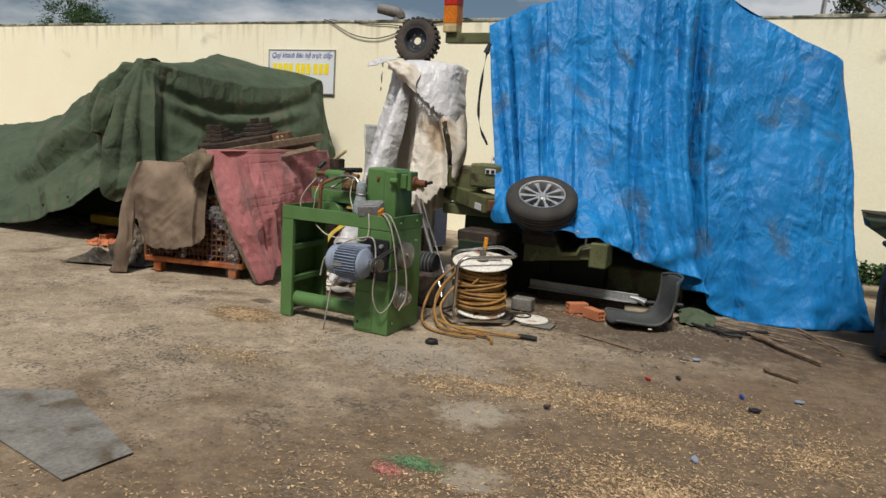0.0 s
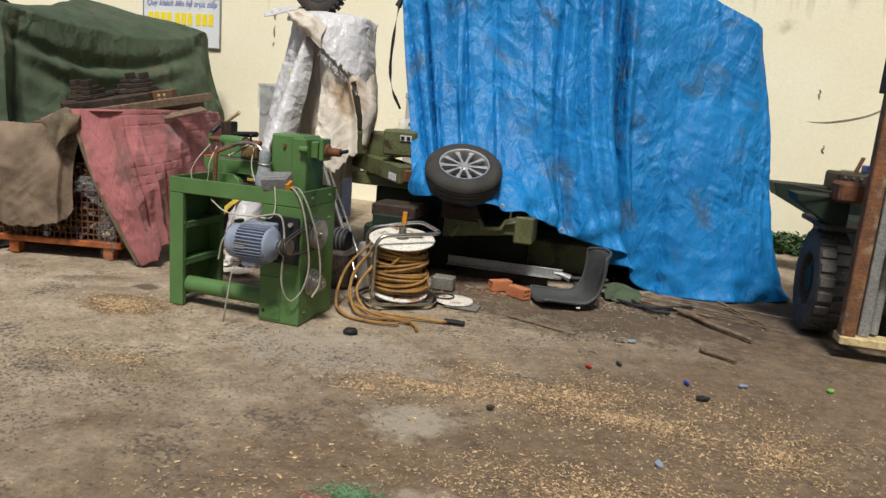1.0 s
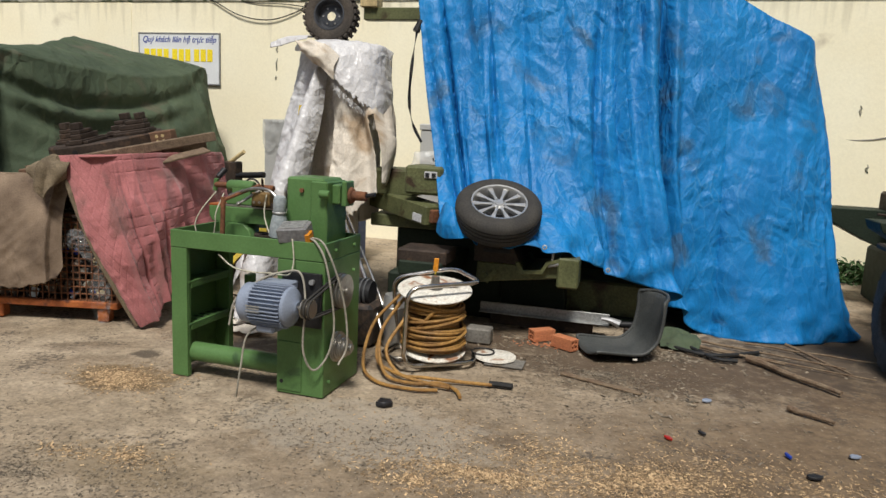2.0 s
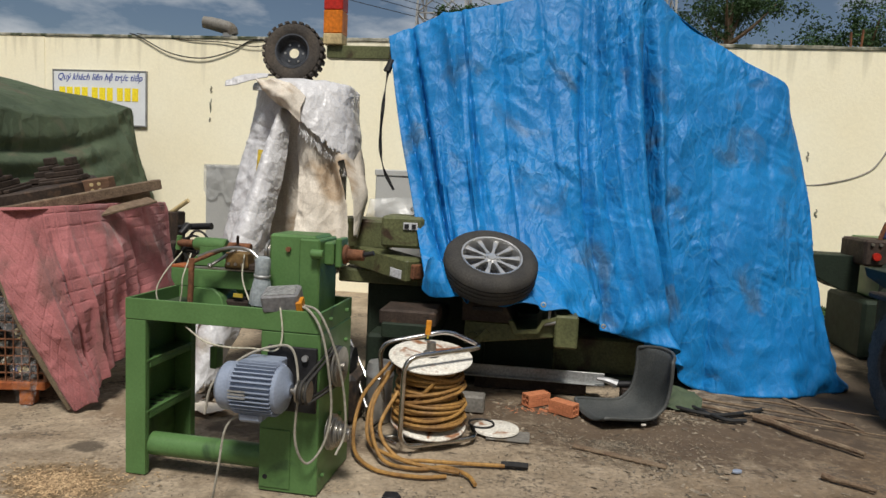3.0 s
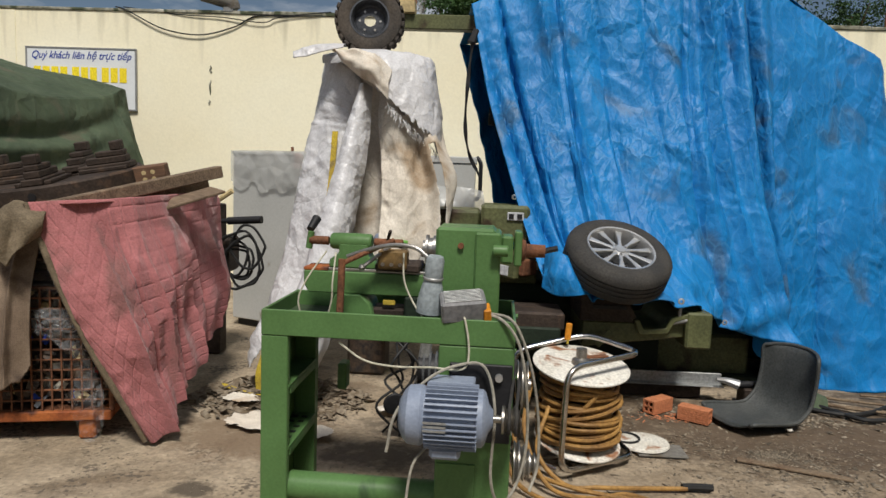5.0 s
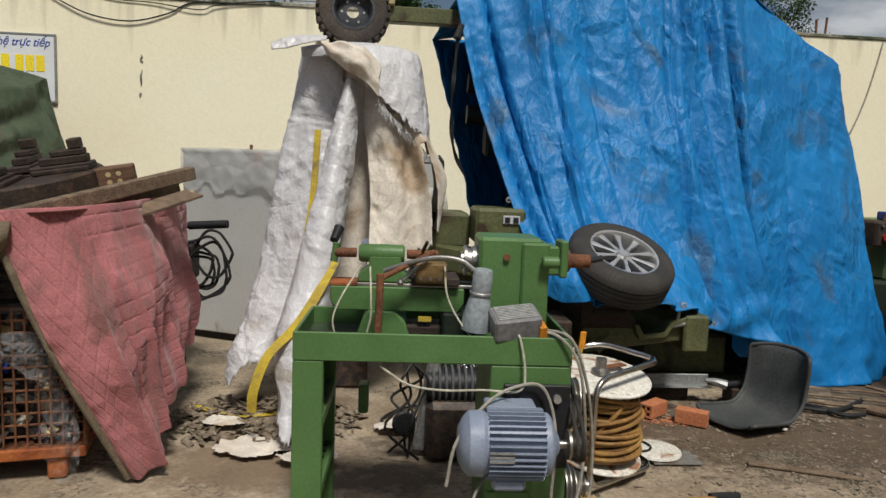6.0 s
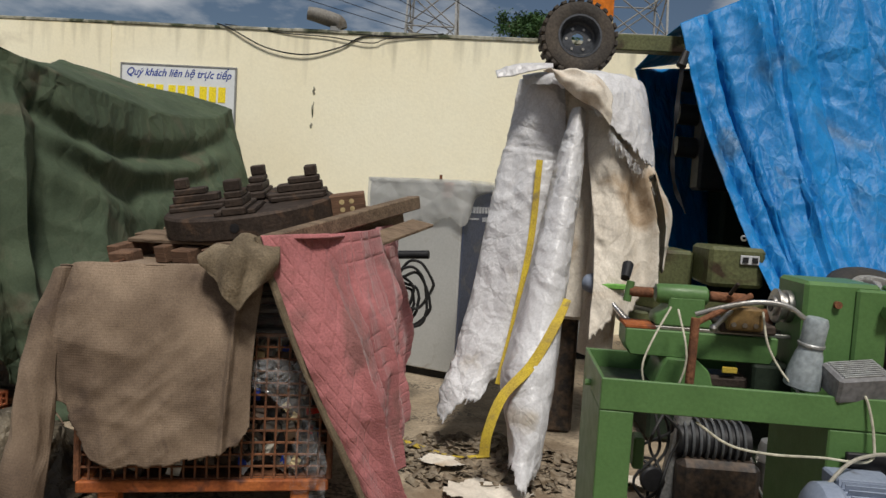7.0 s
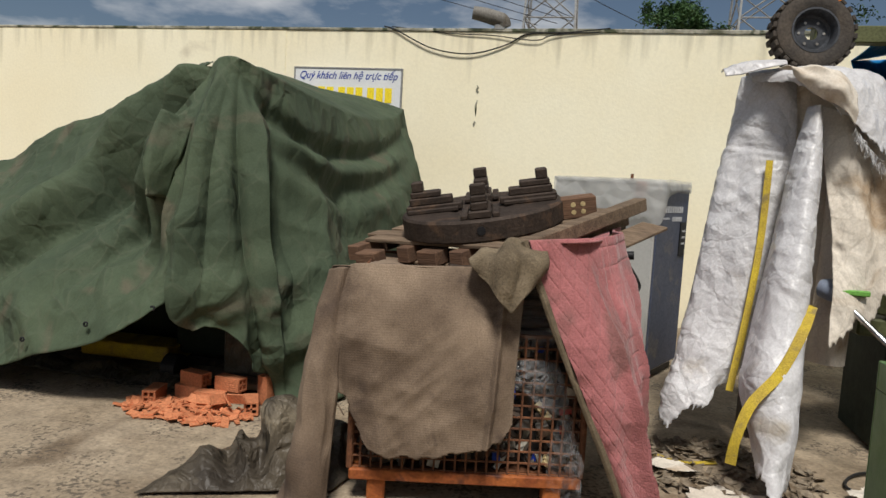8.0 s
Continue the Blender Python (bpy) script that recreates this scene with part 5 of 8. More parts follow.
def wire_cage():
    c = thing("wire_cage_pallet", (-3.40, 5.10, 0), "rusty wire mesh cage on orange steel feet, full of scrap", "cage pallet", turn=(0, 0, YAW_CAGE))
    W, D = 1.02, 1.1
    for n, b in (("front_rail", (0, W, 0, 0.05)), ("back_rail", (0, W, D - 0.05, D)), ("side_rail", (0, 0.05, 0.052, D - 0.052)), ("side_rail", (W - 0.05, W, 0.052, D - 0.052))):
        part(n, box(*b, 0.10, 0.15, 0.006), M_RUST_ORANGE, c, "orange rusty rail")
    for x in (0.08, W - 0.16):
        for y in (0.02, D - 0.12):
            part("foot", box(x, x + 0.08, y, y + 0.09, 0.0, 0.10, 0.008), M_RUST_ORANGE, c)
    part("floor_plate", box(0.052, W - 0.052, 0.052, D - 0.052, 0.13, 0.145, 0), M_RUST, c)

    def panel(name, length, height, m):
        bm = bmesh.new()
        n, k = round(length / 0.047), round(height / 0.05)
        for i in range(n + 1):
            x = length * i / n
            rod((x, 0, 0), (x, 0, height), 0.0052, seg=5, bm=bm)
        for j in range(k + 1):
            z = height * j / k
            rod((0, 0.006, z), (length, 0.006, z), 0.0052 if j < k else 0.009, seg=5, bm=bm)
        bm.transform(m)
        part(name, bm, M_RUST, c, "rusty welded wire mesh")

    panel("mesh_panel", W, 0.62, pose(0, 0.02, 0.15))
    panel("mesh_panel", D, 0.85, pose(0.01, 0.02, 0.15, 0, 0, 90))
    panel("mesh_panel", D, 0.85, pose(W - 0.005, 0.02, 0.15, 0, 0, 90))
    panel("mesh_panel", W, 0.85, pose(0, D - 0.02, 0.15))
    for x, y in ((0, 0.02), (W, 0.02), (0, D - 0.02), (W, D - 0.02)):
        part("corner_post", rod((x, y, 0.15), (x, y, 1.0), 0.014, seg=8), M_RUST, c)
    # scrap inside
    rng = random.Random(21)
    fills = [(M_DARK_SCRAP, 330), (M_STEEL, 80), (M_CABLE_GREY, 45), (M_BLUE_PLASTIC, 22), (M_RED, 12), (M_CREAM, 20)]
    s = thing("scrap_parts", (-3.40, 5.10, 0.15), "jumble of dark scrap parts inside the cage", "scrap", turn=(0, 0, YAW_CAGE), kind="stuff")
    part("scrap_core", box(0.09, W - 0.09, 0.11, D - 0.08, 0.0, 0.52, 0.03), M_BLACK, s)
    for mat, n in fills:
        bm = bmesh.new()
        for _ in range(n):
            e = Euler((rng.uniform(0, 3), rng.uniform(0, 3), rng.uniform(0, 3))).to_matrix().to_4x4()
            a, b2, d = rng.uniform(0.012, 0.045), rng.uniform(0.008, 0.03), rng.uniform(0.004, 0.02)
            if rng.random() < 0.75:
                p = (rng.uniform(0.05, W - 0.05), rng.uniform(0.055, 0.12), rng.uniform(0.02, 0.6))
            else:
                p = (rng.choice((0.06, W - 0.07)), rng.uniform(0.06, D - 0.1), rng.uniform(0.02, 0.6))
            box(-a, a, -b2, b2, -d, d, 0, Matrix.Translation(p) @ e, bm)
        o = part("scrap", bm, mat, s, smooth=0)
        o["kind"] = "stuff"
    # shrink-wrapped packs stacked over the scrap
    for k in range(7):
        x = 0.60 + 0.02 * math.sin(k * 3)
        p = thing("wrapped_pack", (-3.40, 5.10, 0.70 + 0.048 * k), "flat pack wrapped in creased clear film", "wrapped pack", "packs in the cage", turn=(0, 0, YAW_CAGE + rng.uniform(-3, 3)))
        part("tray", box(x - 0.20, x + 0.26, 0.06, 0.6, 0.0, 0.04, 0.012), M_DARK_SCRAP, p)
        film = (((x - 0.21, 0.052, 0.045), (x - 0.21, 0.040, 0.02), (x - 0.21, 0.052, 0.0)), ((x, 0.05, 0.046), (x, 0.036, 0.022), (x, 0.05, 0.0)), ((x + 0.27, 0.052, 0.045), (x + 0.27, 0.04, 0.02), (x + 0.27, 0.052, 0.0)))
        part("film", drape(film, 60, 8, lambda u, v, q: 0.008 * ridged((q[0] * 4, q[1], q[2] * 8), 9, k)), M_FILM, p, "creased clear film")
    f = thing("plastic_sheet", (-3.40, 5.10, 0), "torn clear plastic film hanging over the cage", "plastic film", turn=(0, 0, YAW_CAGE))
    strip = (((0.56, 0.00, 0.66), (0.58, -0.02, 0.60), (0.62, -0.01, 0.53)), ((0.70, -0.01, 0.67), (0.70, -0.03, 0.61), (0.72, -0.02, 0.55)), ((0.78, -0.01, 0.68), (0.82, -0.03, 0.55), (0.86, -0.02, 0.44)), ((0.88, -0.01, 0.66), (0.93, -0.03, 0.52), (0.96, -0.02, 0.40)))
    part("film_strip", drape(strip, 70, 40, lambda u, v, q: 0.022 * ridged(q, 14, 3)), M_FILM, f)
    bag = (((0.90, -0.01, 0.42), (0.86, -0.04, 0.26), (0.87, -0.04, 0.12), (0.90, -0.02, 0.03)), ((0.93, -0.03, 0.42), (0.92, -0.08, 0.26), (0.93, -0.09, 0.12), (0.93, -0.05, 0.02)), ((0.95, -0.01, 0.42), (1.00, -0.05, 0.26), (1.00, -0.06, 0.12), (0.97, -0.03, 0.03)))
    part("film_tail", drape(bag, 40, 60, lambda u, v, q: 0.02 * ridged((q[0] * 2, q[1], q[2]), 14, 6)), M_FILM, f)


wire_cage()


def brown_cloth():
    c = thing("brown_cloth", (0, 0, 0), "dirty brown knitted cloth hung over the wire cage", "cloth")
    W = (
        ((-3.47, 5.16, 1.02), (-3.50, 5.05, 0.80), (-3.50, 5.02, 0.55), (-3.42, 5.03, 0.42)),
        ((-3.38, 5.12, 1.05), (-3.38, 5.03, 0.80), (-3.36, 5.02, 0.5), (-3.30, 5.03, 0.26)),
        ((-3.15, 5.17, 1.055), (-3.15, 5.08, 0.80), (-3.14, 5.06, 0.48), (-3.14, 5.08, 0.215)),
        ((-2.95, 5.22, 1.06), (-2.95, 5.13, 0.80), (-2.94, 5.10, 0.5), (-2.96, 5.12, 0.24)),
        ((-2.80, 5.25, 1.06), (-2.79, 5.16, 0.82), (-2.79, 5.12, 0.55), (-2.80, 5.14, 0.29)),
        ((-2.70, 5.27, 1.06), (-2.70, 5.19, 0.85), (-2.71, 5.17, 0.62), (-2.71, 5.17, 0.36)),
    )

    def push(u, v, p):
        return 0.02 * nz(p, 3) + 0.020 * wrinkles(p, 0.16, 4) + 0.010 * wrinkles(p, 0.07, 9) + 0.03 * fold(u, 0.83 - 0.05 * v, 0.02, 1) - 0.02 * fold(u, 0.12, 0.03, v) + 0.02 * fold(u, 0.30, 0.04, v)

    def keep(u, v):
        if v > 0.965 + 0.03 * nz((u * 14, 2, 0), 1) or (u > 0.93 and v > 0.985 - 0.8 * (u - 0.93)):
            return False
        return not (0.03 < u < 0.15 + 0.9 * (v - 0.70) ** 2 + 0.02 * nz((v * 20, 0, 0), 1) and v > 0.70)

    thicken(part("front_cloth", drape(W, 120, 110, push, keep), M_CLOTH, c), 0.006)
    sleeve = (
        ((-3.62, 5.35, 0.98), (-3.62, 5.25, 0.7), (-3.62, 5.14, 0.35), (-3.66, 5.04, 0.01)),
        ((-3.55, 5.16, 1.01), (-3.58, 5.04, 0.7), (-3.60, 4.99, 0.35), (-3.64, 4.90, 0.0)),
        ((-3.47, 5.10, 1.03), (-3.50, 4.99, 0.7), (-3.51, 4.95, 0.35), (-3.54, 4.86, 0.0)),
        ((-3.44, 5.16, 1.02), (-3.44, 5.03, 0.7), (-3.44, 5.02, 0.4), (-3.45, 4.94, 0.0)),
    )
    thicken(part("hanging_sleeve", drape(sleeve, 70, 110, lambda u, v, p: 0.03 * nz(p, 5) * (0.3 + v) + 0.02 * ridged((p[0] * 2, p[1] * 2, p[2] * 0.5), 7, 2) * v), M_CLOTH, c, "frayed sleeve trailing to the floor"), 0.006)
    top = (
        ((-3.62, 5.35, 0.98), (-3.50, 5.6, 1.0), (-3.45, 5.9, 1.0)),
        ((-3.47, 5.13, 1.035), (-3.35, 5.45, 1.0), (-3.3, 5.9, 0.98)),
        ((-3.15, 5.17, 1.05), (-3.1, 5.5, 1.0), (-3.1, 5.95, 0.98)),
        ((-2.70, 5.27, 1.05), (-2.70, 5.6, 1.0), (-2.70, 6.0, 0.98)),
    )
    thicken(part("top_cloth", drape([t[::-1] for t in top], 40, 30, lambda u, v, p: 0.01 * nz(p, 6)), M_CLOTH, c), 0.006)
    knot = (
        ((-2.93, 5.20, 1.11), (-2.92, 5.12, 1.09), (-2.88, 5.09, 1.05)),
        ((-2.85, 5.18, 1.15), (-2.84, 5.08, 1.11), (-2.79, 5.05, 0.97)),
        ((-2.77, 5.18, 1.185), (-2.75, 5.05, 1.12), (-2.73, 5.03, 0.91)),
        ((-2.70, 5.20, 1.20), (-2.68, 5.07, 1.13), (-2.69, 5.06, 0.98)),
        ((-2.64, 5.24, 1.20), (-2.61, 5.14, 1.12), (-2.62, 5.14, 1.04)),
    )
    thicken(part("bunched_corner", drape(knot, 50, 40, lambda u, v, p: 0.016 * math.sin(13 * u + 4 * v + 2 * nz(p, 6)) + 0.010 * wrinkles(p, 0.05, 2)), M_HEM, c, "bunched olive-brown corner"), 0.006)


def pink_blanket():
    b = thing("pink_blanket", (0, 0, 0), "stained pink quilted blanket with a grey hem, hung over the cage", "blanket")
    cols = (
        ((-2.70, 5.18, 1.19), (-2.56, 5.16, 0.86), (-2.42, 5.17, 0.55), (-2.30, 5.22, 0.28), (-2.20, 5.30, 0.02)),
        ((-2.56, 5.24, 1.20), (-2.40, 5.20, 0.86), (-2.30, 5.21, 0.55), (-2.22, 5.26, 0.28), (-2.15, 5.33, 0.03)),
        ((-2.42, 5.36, 1.21), (-2.29, 5.32, 0.88), (-2.22, 5.34, 0.58), (-2.17, 5.37, 0.32), (-2.13, 5.40, 0.08)),
        ((-2.34, 5.58, 1.22), (-2.25, 5.58, 0.90), (-2.20, 5.60, 0.62), (-2.17, 5.60, 0.40), (-2.16, 5.60, 0.20)),
        ((-2.32, 6.05, 1.23), (-2.27, 6.07, 0.94), (-2.24, 6.10, 0.70), (-2.22, 6.10, 0.52), (-2.22, 6.08, 0.32)),
        ((-2.34, 6.55, 1.22), (-2.32, 6.60, 0.98), (-2.31, 6.62, 0.76), (-2.30, 6.62, 0.60), (-2.30, 6.58, 0.43)),
    )

    pleats = ((0.30, 0.02, 0.05), (0.42, 0.016, -0.05), (0.52, 0.014, 0.05), (0.61, 0.014, -0.04), (0.70, 0.016, 0.05), (0.79, 0.014, -0.04), (0.88, 0.014, 0.05))

    def push(u, v, p):
        d = sum(crisp(u, a + 0.03 * (v - 0.5), w, dep) for a, w, dep in pleats) * min(1, v * 1.6) + 0.05 * nz(p, 2.6) + 0.02 * ridged((p[0], p[1], p[2] * 0.5), 4, 2) + 0.02 * v * math.sin(u * 22 + 1.2 * nz(p, 2))
        s = u * 1.1
        w = v * 1.25
        q = min(abs((s / 0.075) % 1 - 0.5), abs((w / 0.075) % 1 - 0.5)) if u > 0.36 else min(abs(((s + w * 0.7) / 0.085) % 1 - 0.5), abs(((s - w * 0.7) / 0.085) % 1 - 0.5))
        return d + 0.008 * wrinkles(p, 0.12, 4) - 0.0044 * math.exp(-((0.5 - abs(0.5 - q) - 0.0) / 0.05) ** 2) + 0.006 * ridged(p, 9, 5)

    thicken(part("quilt", drape(cols, 210, 170, push), M_PINK, b), 0.012)
    hem = [Vector(p) + Vector((-0.008, -0.012, 0)) for p in cols[0]]
    part("hem", tube(hem, 0.016, 8, 10), M_HEM, b, "grey-brown bound hem")
    top = (
        ((-2.70, 5.18, 1.19), (-2.72, 5.5, 1.17), (-2.75, 5.8, 1.12)),
        ((-2.40, 5.34, 1.21), (-2.45, 5.6, 1.19), (-2.5, 5.9, 1.14)),
        ((-2.34, 6.55, 1.22), (-2.42, 6.45, 1.2), (-2.5, 6.3, 1.16)),
    )
    thicken(part("folded_top", drape([t[::-1] for t in top], 30, 20), M_PINK, b), 0.01)


brown_cloth()
pink_blanket()


def wood_pallet():
    # local x runs along the near edge, y away to the far right end, which is propped higher
    m = pose(-2.66, 5.42, 1.015, 0, 0, -28) @ pose(0, 0, 0, 12.5, -3.0, 0)
    p = thing("wooden_pallet", (0, 0, 0), "weathered broken wooden pallet lying tilted on the cage", "pallet")
    p.matrix_world = m
    rng = random.Random(2)
    for k in range(7):
        y = 0.0 + k * 0.132
        part("deck_board", box(-1.16 + rng.uniform(-0.05, 0.05), 0.02 + rng.uniform(-0.03, 0.03), y, y + 0.098, 0.112, 0.130, 0.003, pose(0, 0, 0, 0, 0, rng.uniform(-1, 1))), M_WOOD, p)
    for x in (-1.12, -0.78, -0.42, -0.035):
        part("bearer", box(x - 0.04, x + 0.04, -0.03 + rng.uniform(-0.05, 0.02), 0.93, 0.03, 0.110, 0.004), M_WOOD if x > -0.1 else M_WOOD_RED, p)
    for x in (-0.95, -0.60):
        part("block", box(x - 0.06, x + 0.07, -0.07, 0.03, 0.032, 0.105, 0.006, pose(0, 0, 0, 0, 0, rng.uniform(-8, 8))), M_WOOD_RED, p)
    for y in (0.0, 0.40, 0.80):
        part("bottom_board", box(-1.18, 0.0, y, y + 0.10, 0.010, 0.028, 0.003), M_WOOD, p)
    part("long_beam", box(-0.02, 0.055, -0.10, 0.98, 0.125, 0.195, 0.005, pose(0, 0, 0, -1.5, 0, -2)), M_WOOD, p, "long grey beam along the edge")
    part("loose_plank", box(0, 0.15, 0, 0.80, 0.0, 0.016, 0.003, pose(-0.02, 0.05, 0.03, 2, 8, -10)), M_WOOD, p, "thin loose plank")
    part("cardboard", box(-1.05, -0.05, -0.10, 0.35, -0.002, 0.008, 0.002), M_CAST, p, "dark flattened cardboard")
    # independent-jaw chuck on the pallet
    c = thing("lathe_chuck", (0, 0, 0), "large rusty brown four-jaw lathe chuck lying on the pallet", "chuck")
    c.matrix_world = m @ pose(-0.58, 0.40, 0.131)
    R = 0.43
    part("body", lathe([(0, 0), (R - 0.01, 0), (R, 0.01), (R, 0.10), (R - 0.012, 0.112), (R * 0.45, 0.112), (R * 0.42, 0.104), (0.08, 0.104), (0.08, 0.06), (0, 0.06)], seg=72), M_CAST, c)
    for k in range(4):
        a = Matrix.Rotation(math.pi / 2 * k + 0.62, 4, "Z")
        j = part("jaw", box(0.10, 0.40, -0.055, 0.055, 0.113, 0.150, 0.006, a), M_CAST, c)
        part("jaw_step", box(0.15, 0.38, -0.042, 0.042, 0.150, 0.190, 0.006, a), M_CAST, j)
        part("jaw_step", box(0.21, 0.37, -0.040, 0.040, 0.190, 0.222, 0.006, a), M_CAST, j)
        part("jaw_tip", box(0.30, 0.36, -0.038, 0.038, 0.222, 0.275, 0.006, a), M_CAST, j)
        part("jaw_guide", box(0.12, 0.39, -0.095, -0.06, 0.113, 0.135, 0.004, a), M_CAST, c)
        part("jaw_guide", box(0.12, 0.39, 0.06, 0.095, 0.113, 0.135, 0.004, a), M_CAST, c)
        part("socket", rod(a @ Vector((R - 0.03, 0, 0.06)), a @ Vector((R + 0.003, 0, 0.06)), 0.022, seg=12), M_BLACK, c)
    s = thing("steel_block", (0, 0, 0), "small drilled steel block on the pallet", "steel block")
    s.matrix_world = m @ pose(-0.16, 0.66, 0.131, 0, 0, 38)
    part("body", box(-0.10, 0.10, -0.05, 0.05, 0, 0.11, 0.006), M_WOOD_RED, s)
    for k in range(4):
        part("hole", rod((-0.02 + 0.05 * (k % 2), -0.052, 0.035 + 0.04 * (k // 2)), (-0.02 + 0.05 * (k % 2), -0.045, 0.035 + 0.04 * (k // 2)), 0.013, seg=10), M_CREAM, s)


wood_pallet()


# ---- green canvas over a machine ----
def green_canvas():
    t = thing("green_canvas", (0, 0, 0), "faded dark green canvas tarpaulin covering a machine", "tarpaulin")
    cols = (
        ((-9.6, 7.6, 1.12), (-9.6, 7.0, 0.8), (-9.6, 6.4, 0.4), (-9.6, 6.0, 0.05)),
        ((-8.1, 7.0, 1.22), (-8.0, 6.5, 0.85), (-7.9, 6.1, 0.45), (-7.9, 5.85, 0.05)),
        ((-7.0, 6.9, 1.36), (-6.8, 6.35, 0.95), (-6.6, 6.0, 0.5), (-6.5, 5.75, 0.07)),
        ((-6.1, 6.8, 1.72), (-5.9, 6.25, 1.2), (-5.75, 5.9, 0.65), (-5.7, 5.7, 0.24)),
        ((-5.35, 6.55, 1.94), (-5.2, 6.1, 1.4), (-5.1, 5.85, 0.85), (-5.08, 5.68, 0.42)),
        ((-4.80, 6.28, 2.08), (-4.82, 6.02, 1.6), (-4.75, 5.82, 1.05), (-4.72, 5.68, 0.66)),
        ((-4.62, 6.48, 2.04), (-4.64, 6.42, 1.6), (-4.62, 6.40, 1.1), (-4.60, 6.38, 0.75)),
    )
    rng = random.Random(6)

    def gully(u, v):
        """Slack valleys running down from the peak, each with a raised lip."""
        d = 0.0
        for v0, slope, w, dep, lo in ((0.04, 1.25, 0.07, 0.22, 0.30), (0.18, 1.15, 0.04, 0.08, 0.40), (0.30, 1.5, 0.05, 0.12, 0.52), (0.42, 2.4, 0.05, 0.13, 0.66)):
            line = v0 + (0.82 - u) * slope + 0.03 * nz((u * 7, v0, 0), 1)
            on = max(0.0, min(1.0, (u - lo) * 6)) * max(0.0, min(1.0, (0.86 - u) * 9))
            d += on * (-dep * math.exp(-((v - line) / w) ** 2) + 0.5 * dep * math.exp(-((v - line + 1.7 * w) / w) ** 2))
        return d

    def push(u, v, p):
        return 0.08 * nz(p, 1.3) + 0.04 * ridged((p[0] + p[2], p[1], p[2] * 0.6), 1.6, 2) - 0.12 * fold(u - 0.25 * v, 0.50, 0.08, 1) * math.sin(math.pi * min(1, v * 1.2)) + 0.012 * ridged(p, 6, 3) + gully(u, v)

    thicken(part("left_sheet", drape(cols, 130, 80, push), M_GREEN_TARP, t), 0.006)
    front = (
        ((-4.80, 6.28, 2.08), (-4.80, 6.02, 1.65), (-4.78, 5.90, 1.2), (-4.74, 5.86, 0.80), (-4.62, 5.95, 0.62)),
        ((-4.70, 6.20, 2.10), (-4.66, 5.96, 1.65), (-4.60, 5.84, 1.2), (-4.55, 5.82, 0.80), (-4.48, 5.95, 0.55)),
        ((-4.60, 6.20, 2.10), (-4.55, 6.06, 1.65), (-4.46, 5.95, 1.2), (-4.40, 5.95, 0.75), (-4.36, 6.1, 0.30)),
        ((-4.52, 6.32, 2.06), (-4.44, 6.18, 1.65), (-4.34, 6.08, 1.2), (-4.26, 6.08, 0.6), (-4.22, 6.20, 0.02)),
        ((-4.47, 6.62, 2.02), (-4.36, 6.52, 1.6), (-4.22, 6.45, 1.15), (-4.08, 6.40, 0.6), (-3.98, 6.42, 0.01)),
        ((-4.44, 7.2, 1.97), (-4.34, 7.15, 1.55), (-4.18, 7.1, 1.1), (-4.05, 7.1, 0.6), (-3.95, 7.1, 0.02)),
        ((-4.44, 8.1, 1.95), (-4.28, 8.1, 1.55), (-4.12, 8.1, 1.1), (-4.08, 8.1, 0.6), (-4.0, 8.1, 0.02)),
        ((-4.42, 9.0, 2.05), (-4.24, 9.0, 1.6), (-4.06, 9.0, 1.1), (-3.98, 9.0, 0.6), (-3.95, 9.0, 0.02)),
        ((-4.46, 9.44, 2.18), (-4.34, 9.46, 1.6), (-4.2, 9.46, 1.1), (-4.1, 9.46, 0.6), (-4.05, 9.46, 0.02)),
        ((-4.60, 9.75, 2.12), (-4.60, 9.8, 1.6), (-4.60, 9.85, 1.1), (-4.6, 9.85, 0.6), (-4.6, 9.85, 0.02)),
    )
    folds = [(rng.uniform(0.0, 0.62), rng.uniform(0.015, 0.04), rng.uniform(0.04, 0.11) * rng.choice((-1, 1)), rng.uniform(-0.15, 0.10)) for _ in range(10)] + [(0.80 + 0.04 * k, 0.012, 0.05, 0.0) for k in range(4)]

    def push2(u, v, p):
        d = sum(crisp(u, a + s * (v - 0.4), w * (0.8 + v), dep) * min(1, v * 1.8) for a, w, dep, s in folds)
        if 0.24 < u < 0.88:
            s = math.sin(math.pi * (u - 0.24) / 0.64)
            for depth, w, dep in ((0.20, 0.045, 0.09), (0.36, 0.05, 0.05)):
                x = (v - depth * s - 0.02) / w
                d += s * (-dep * math.exp(-x * x) + 0.5 * dep * math.exp(-(x - 1.8) ** 2))
        return d + 0.05 * nz(p, 1.6) * min(1, 4 * v) + 0.035 * ridged(p, 2.6, 1) * v + 0.09 * max(0, v - 0.35) * ridged(p, 4, 3)

    thicken(part("front_sheet", drape(front, 230, 120, push2), M_GREEN_TARP, t), 0.006)
    ridge_line = ((-6.6, 9.0, 1.7), (-6.4, 9.2, 1.9), (-6.2, 9.2, 2.1), (-6.0, 9.0, 2.35), (-5.82, 8.7, 2.46), (-5.7, 8.75, 2.44), (-5.5, 8.9, 2.40), (-5.3, 9.1, 2.34), (-5.2, 9.3, 2.32), (-5.3, 9.6, 2.25))
    top = []
    for c, far in zip(front, ridge_line):
        a, b = Vector(c[0]), Vector(far)
        top.append((b, (a + b) / 2 + Vector((0, 0, 0.03)), a))
    thicken(part("top_sheet", drape(top, 230, 40, lambda u, v, p: 0.04 * nz(p, 2) * math.sin(math.pi * v)), M_GREEN_TARP, t), 0.006)
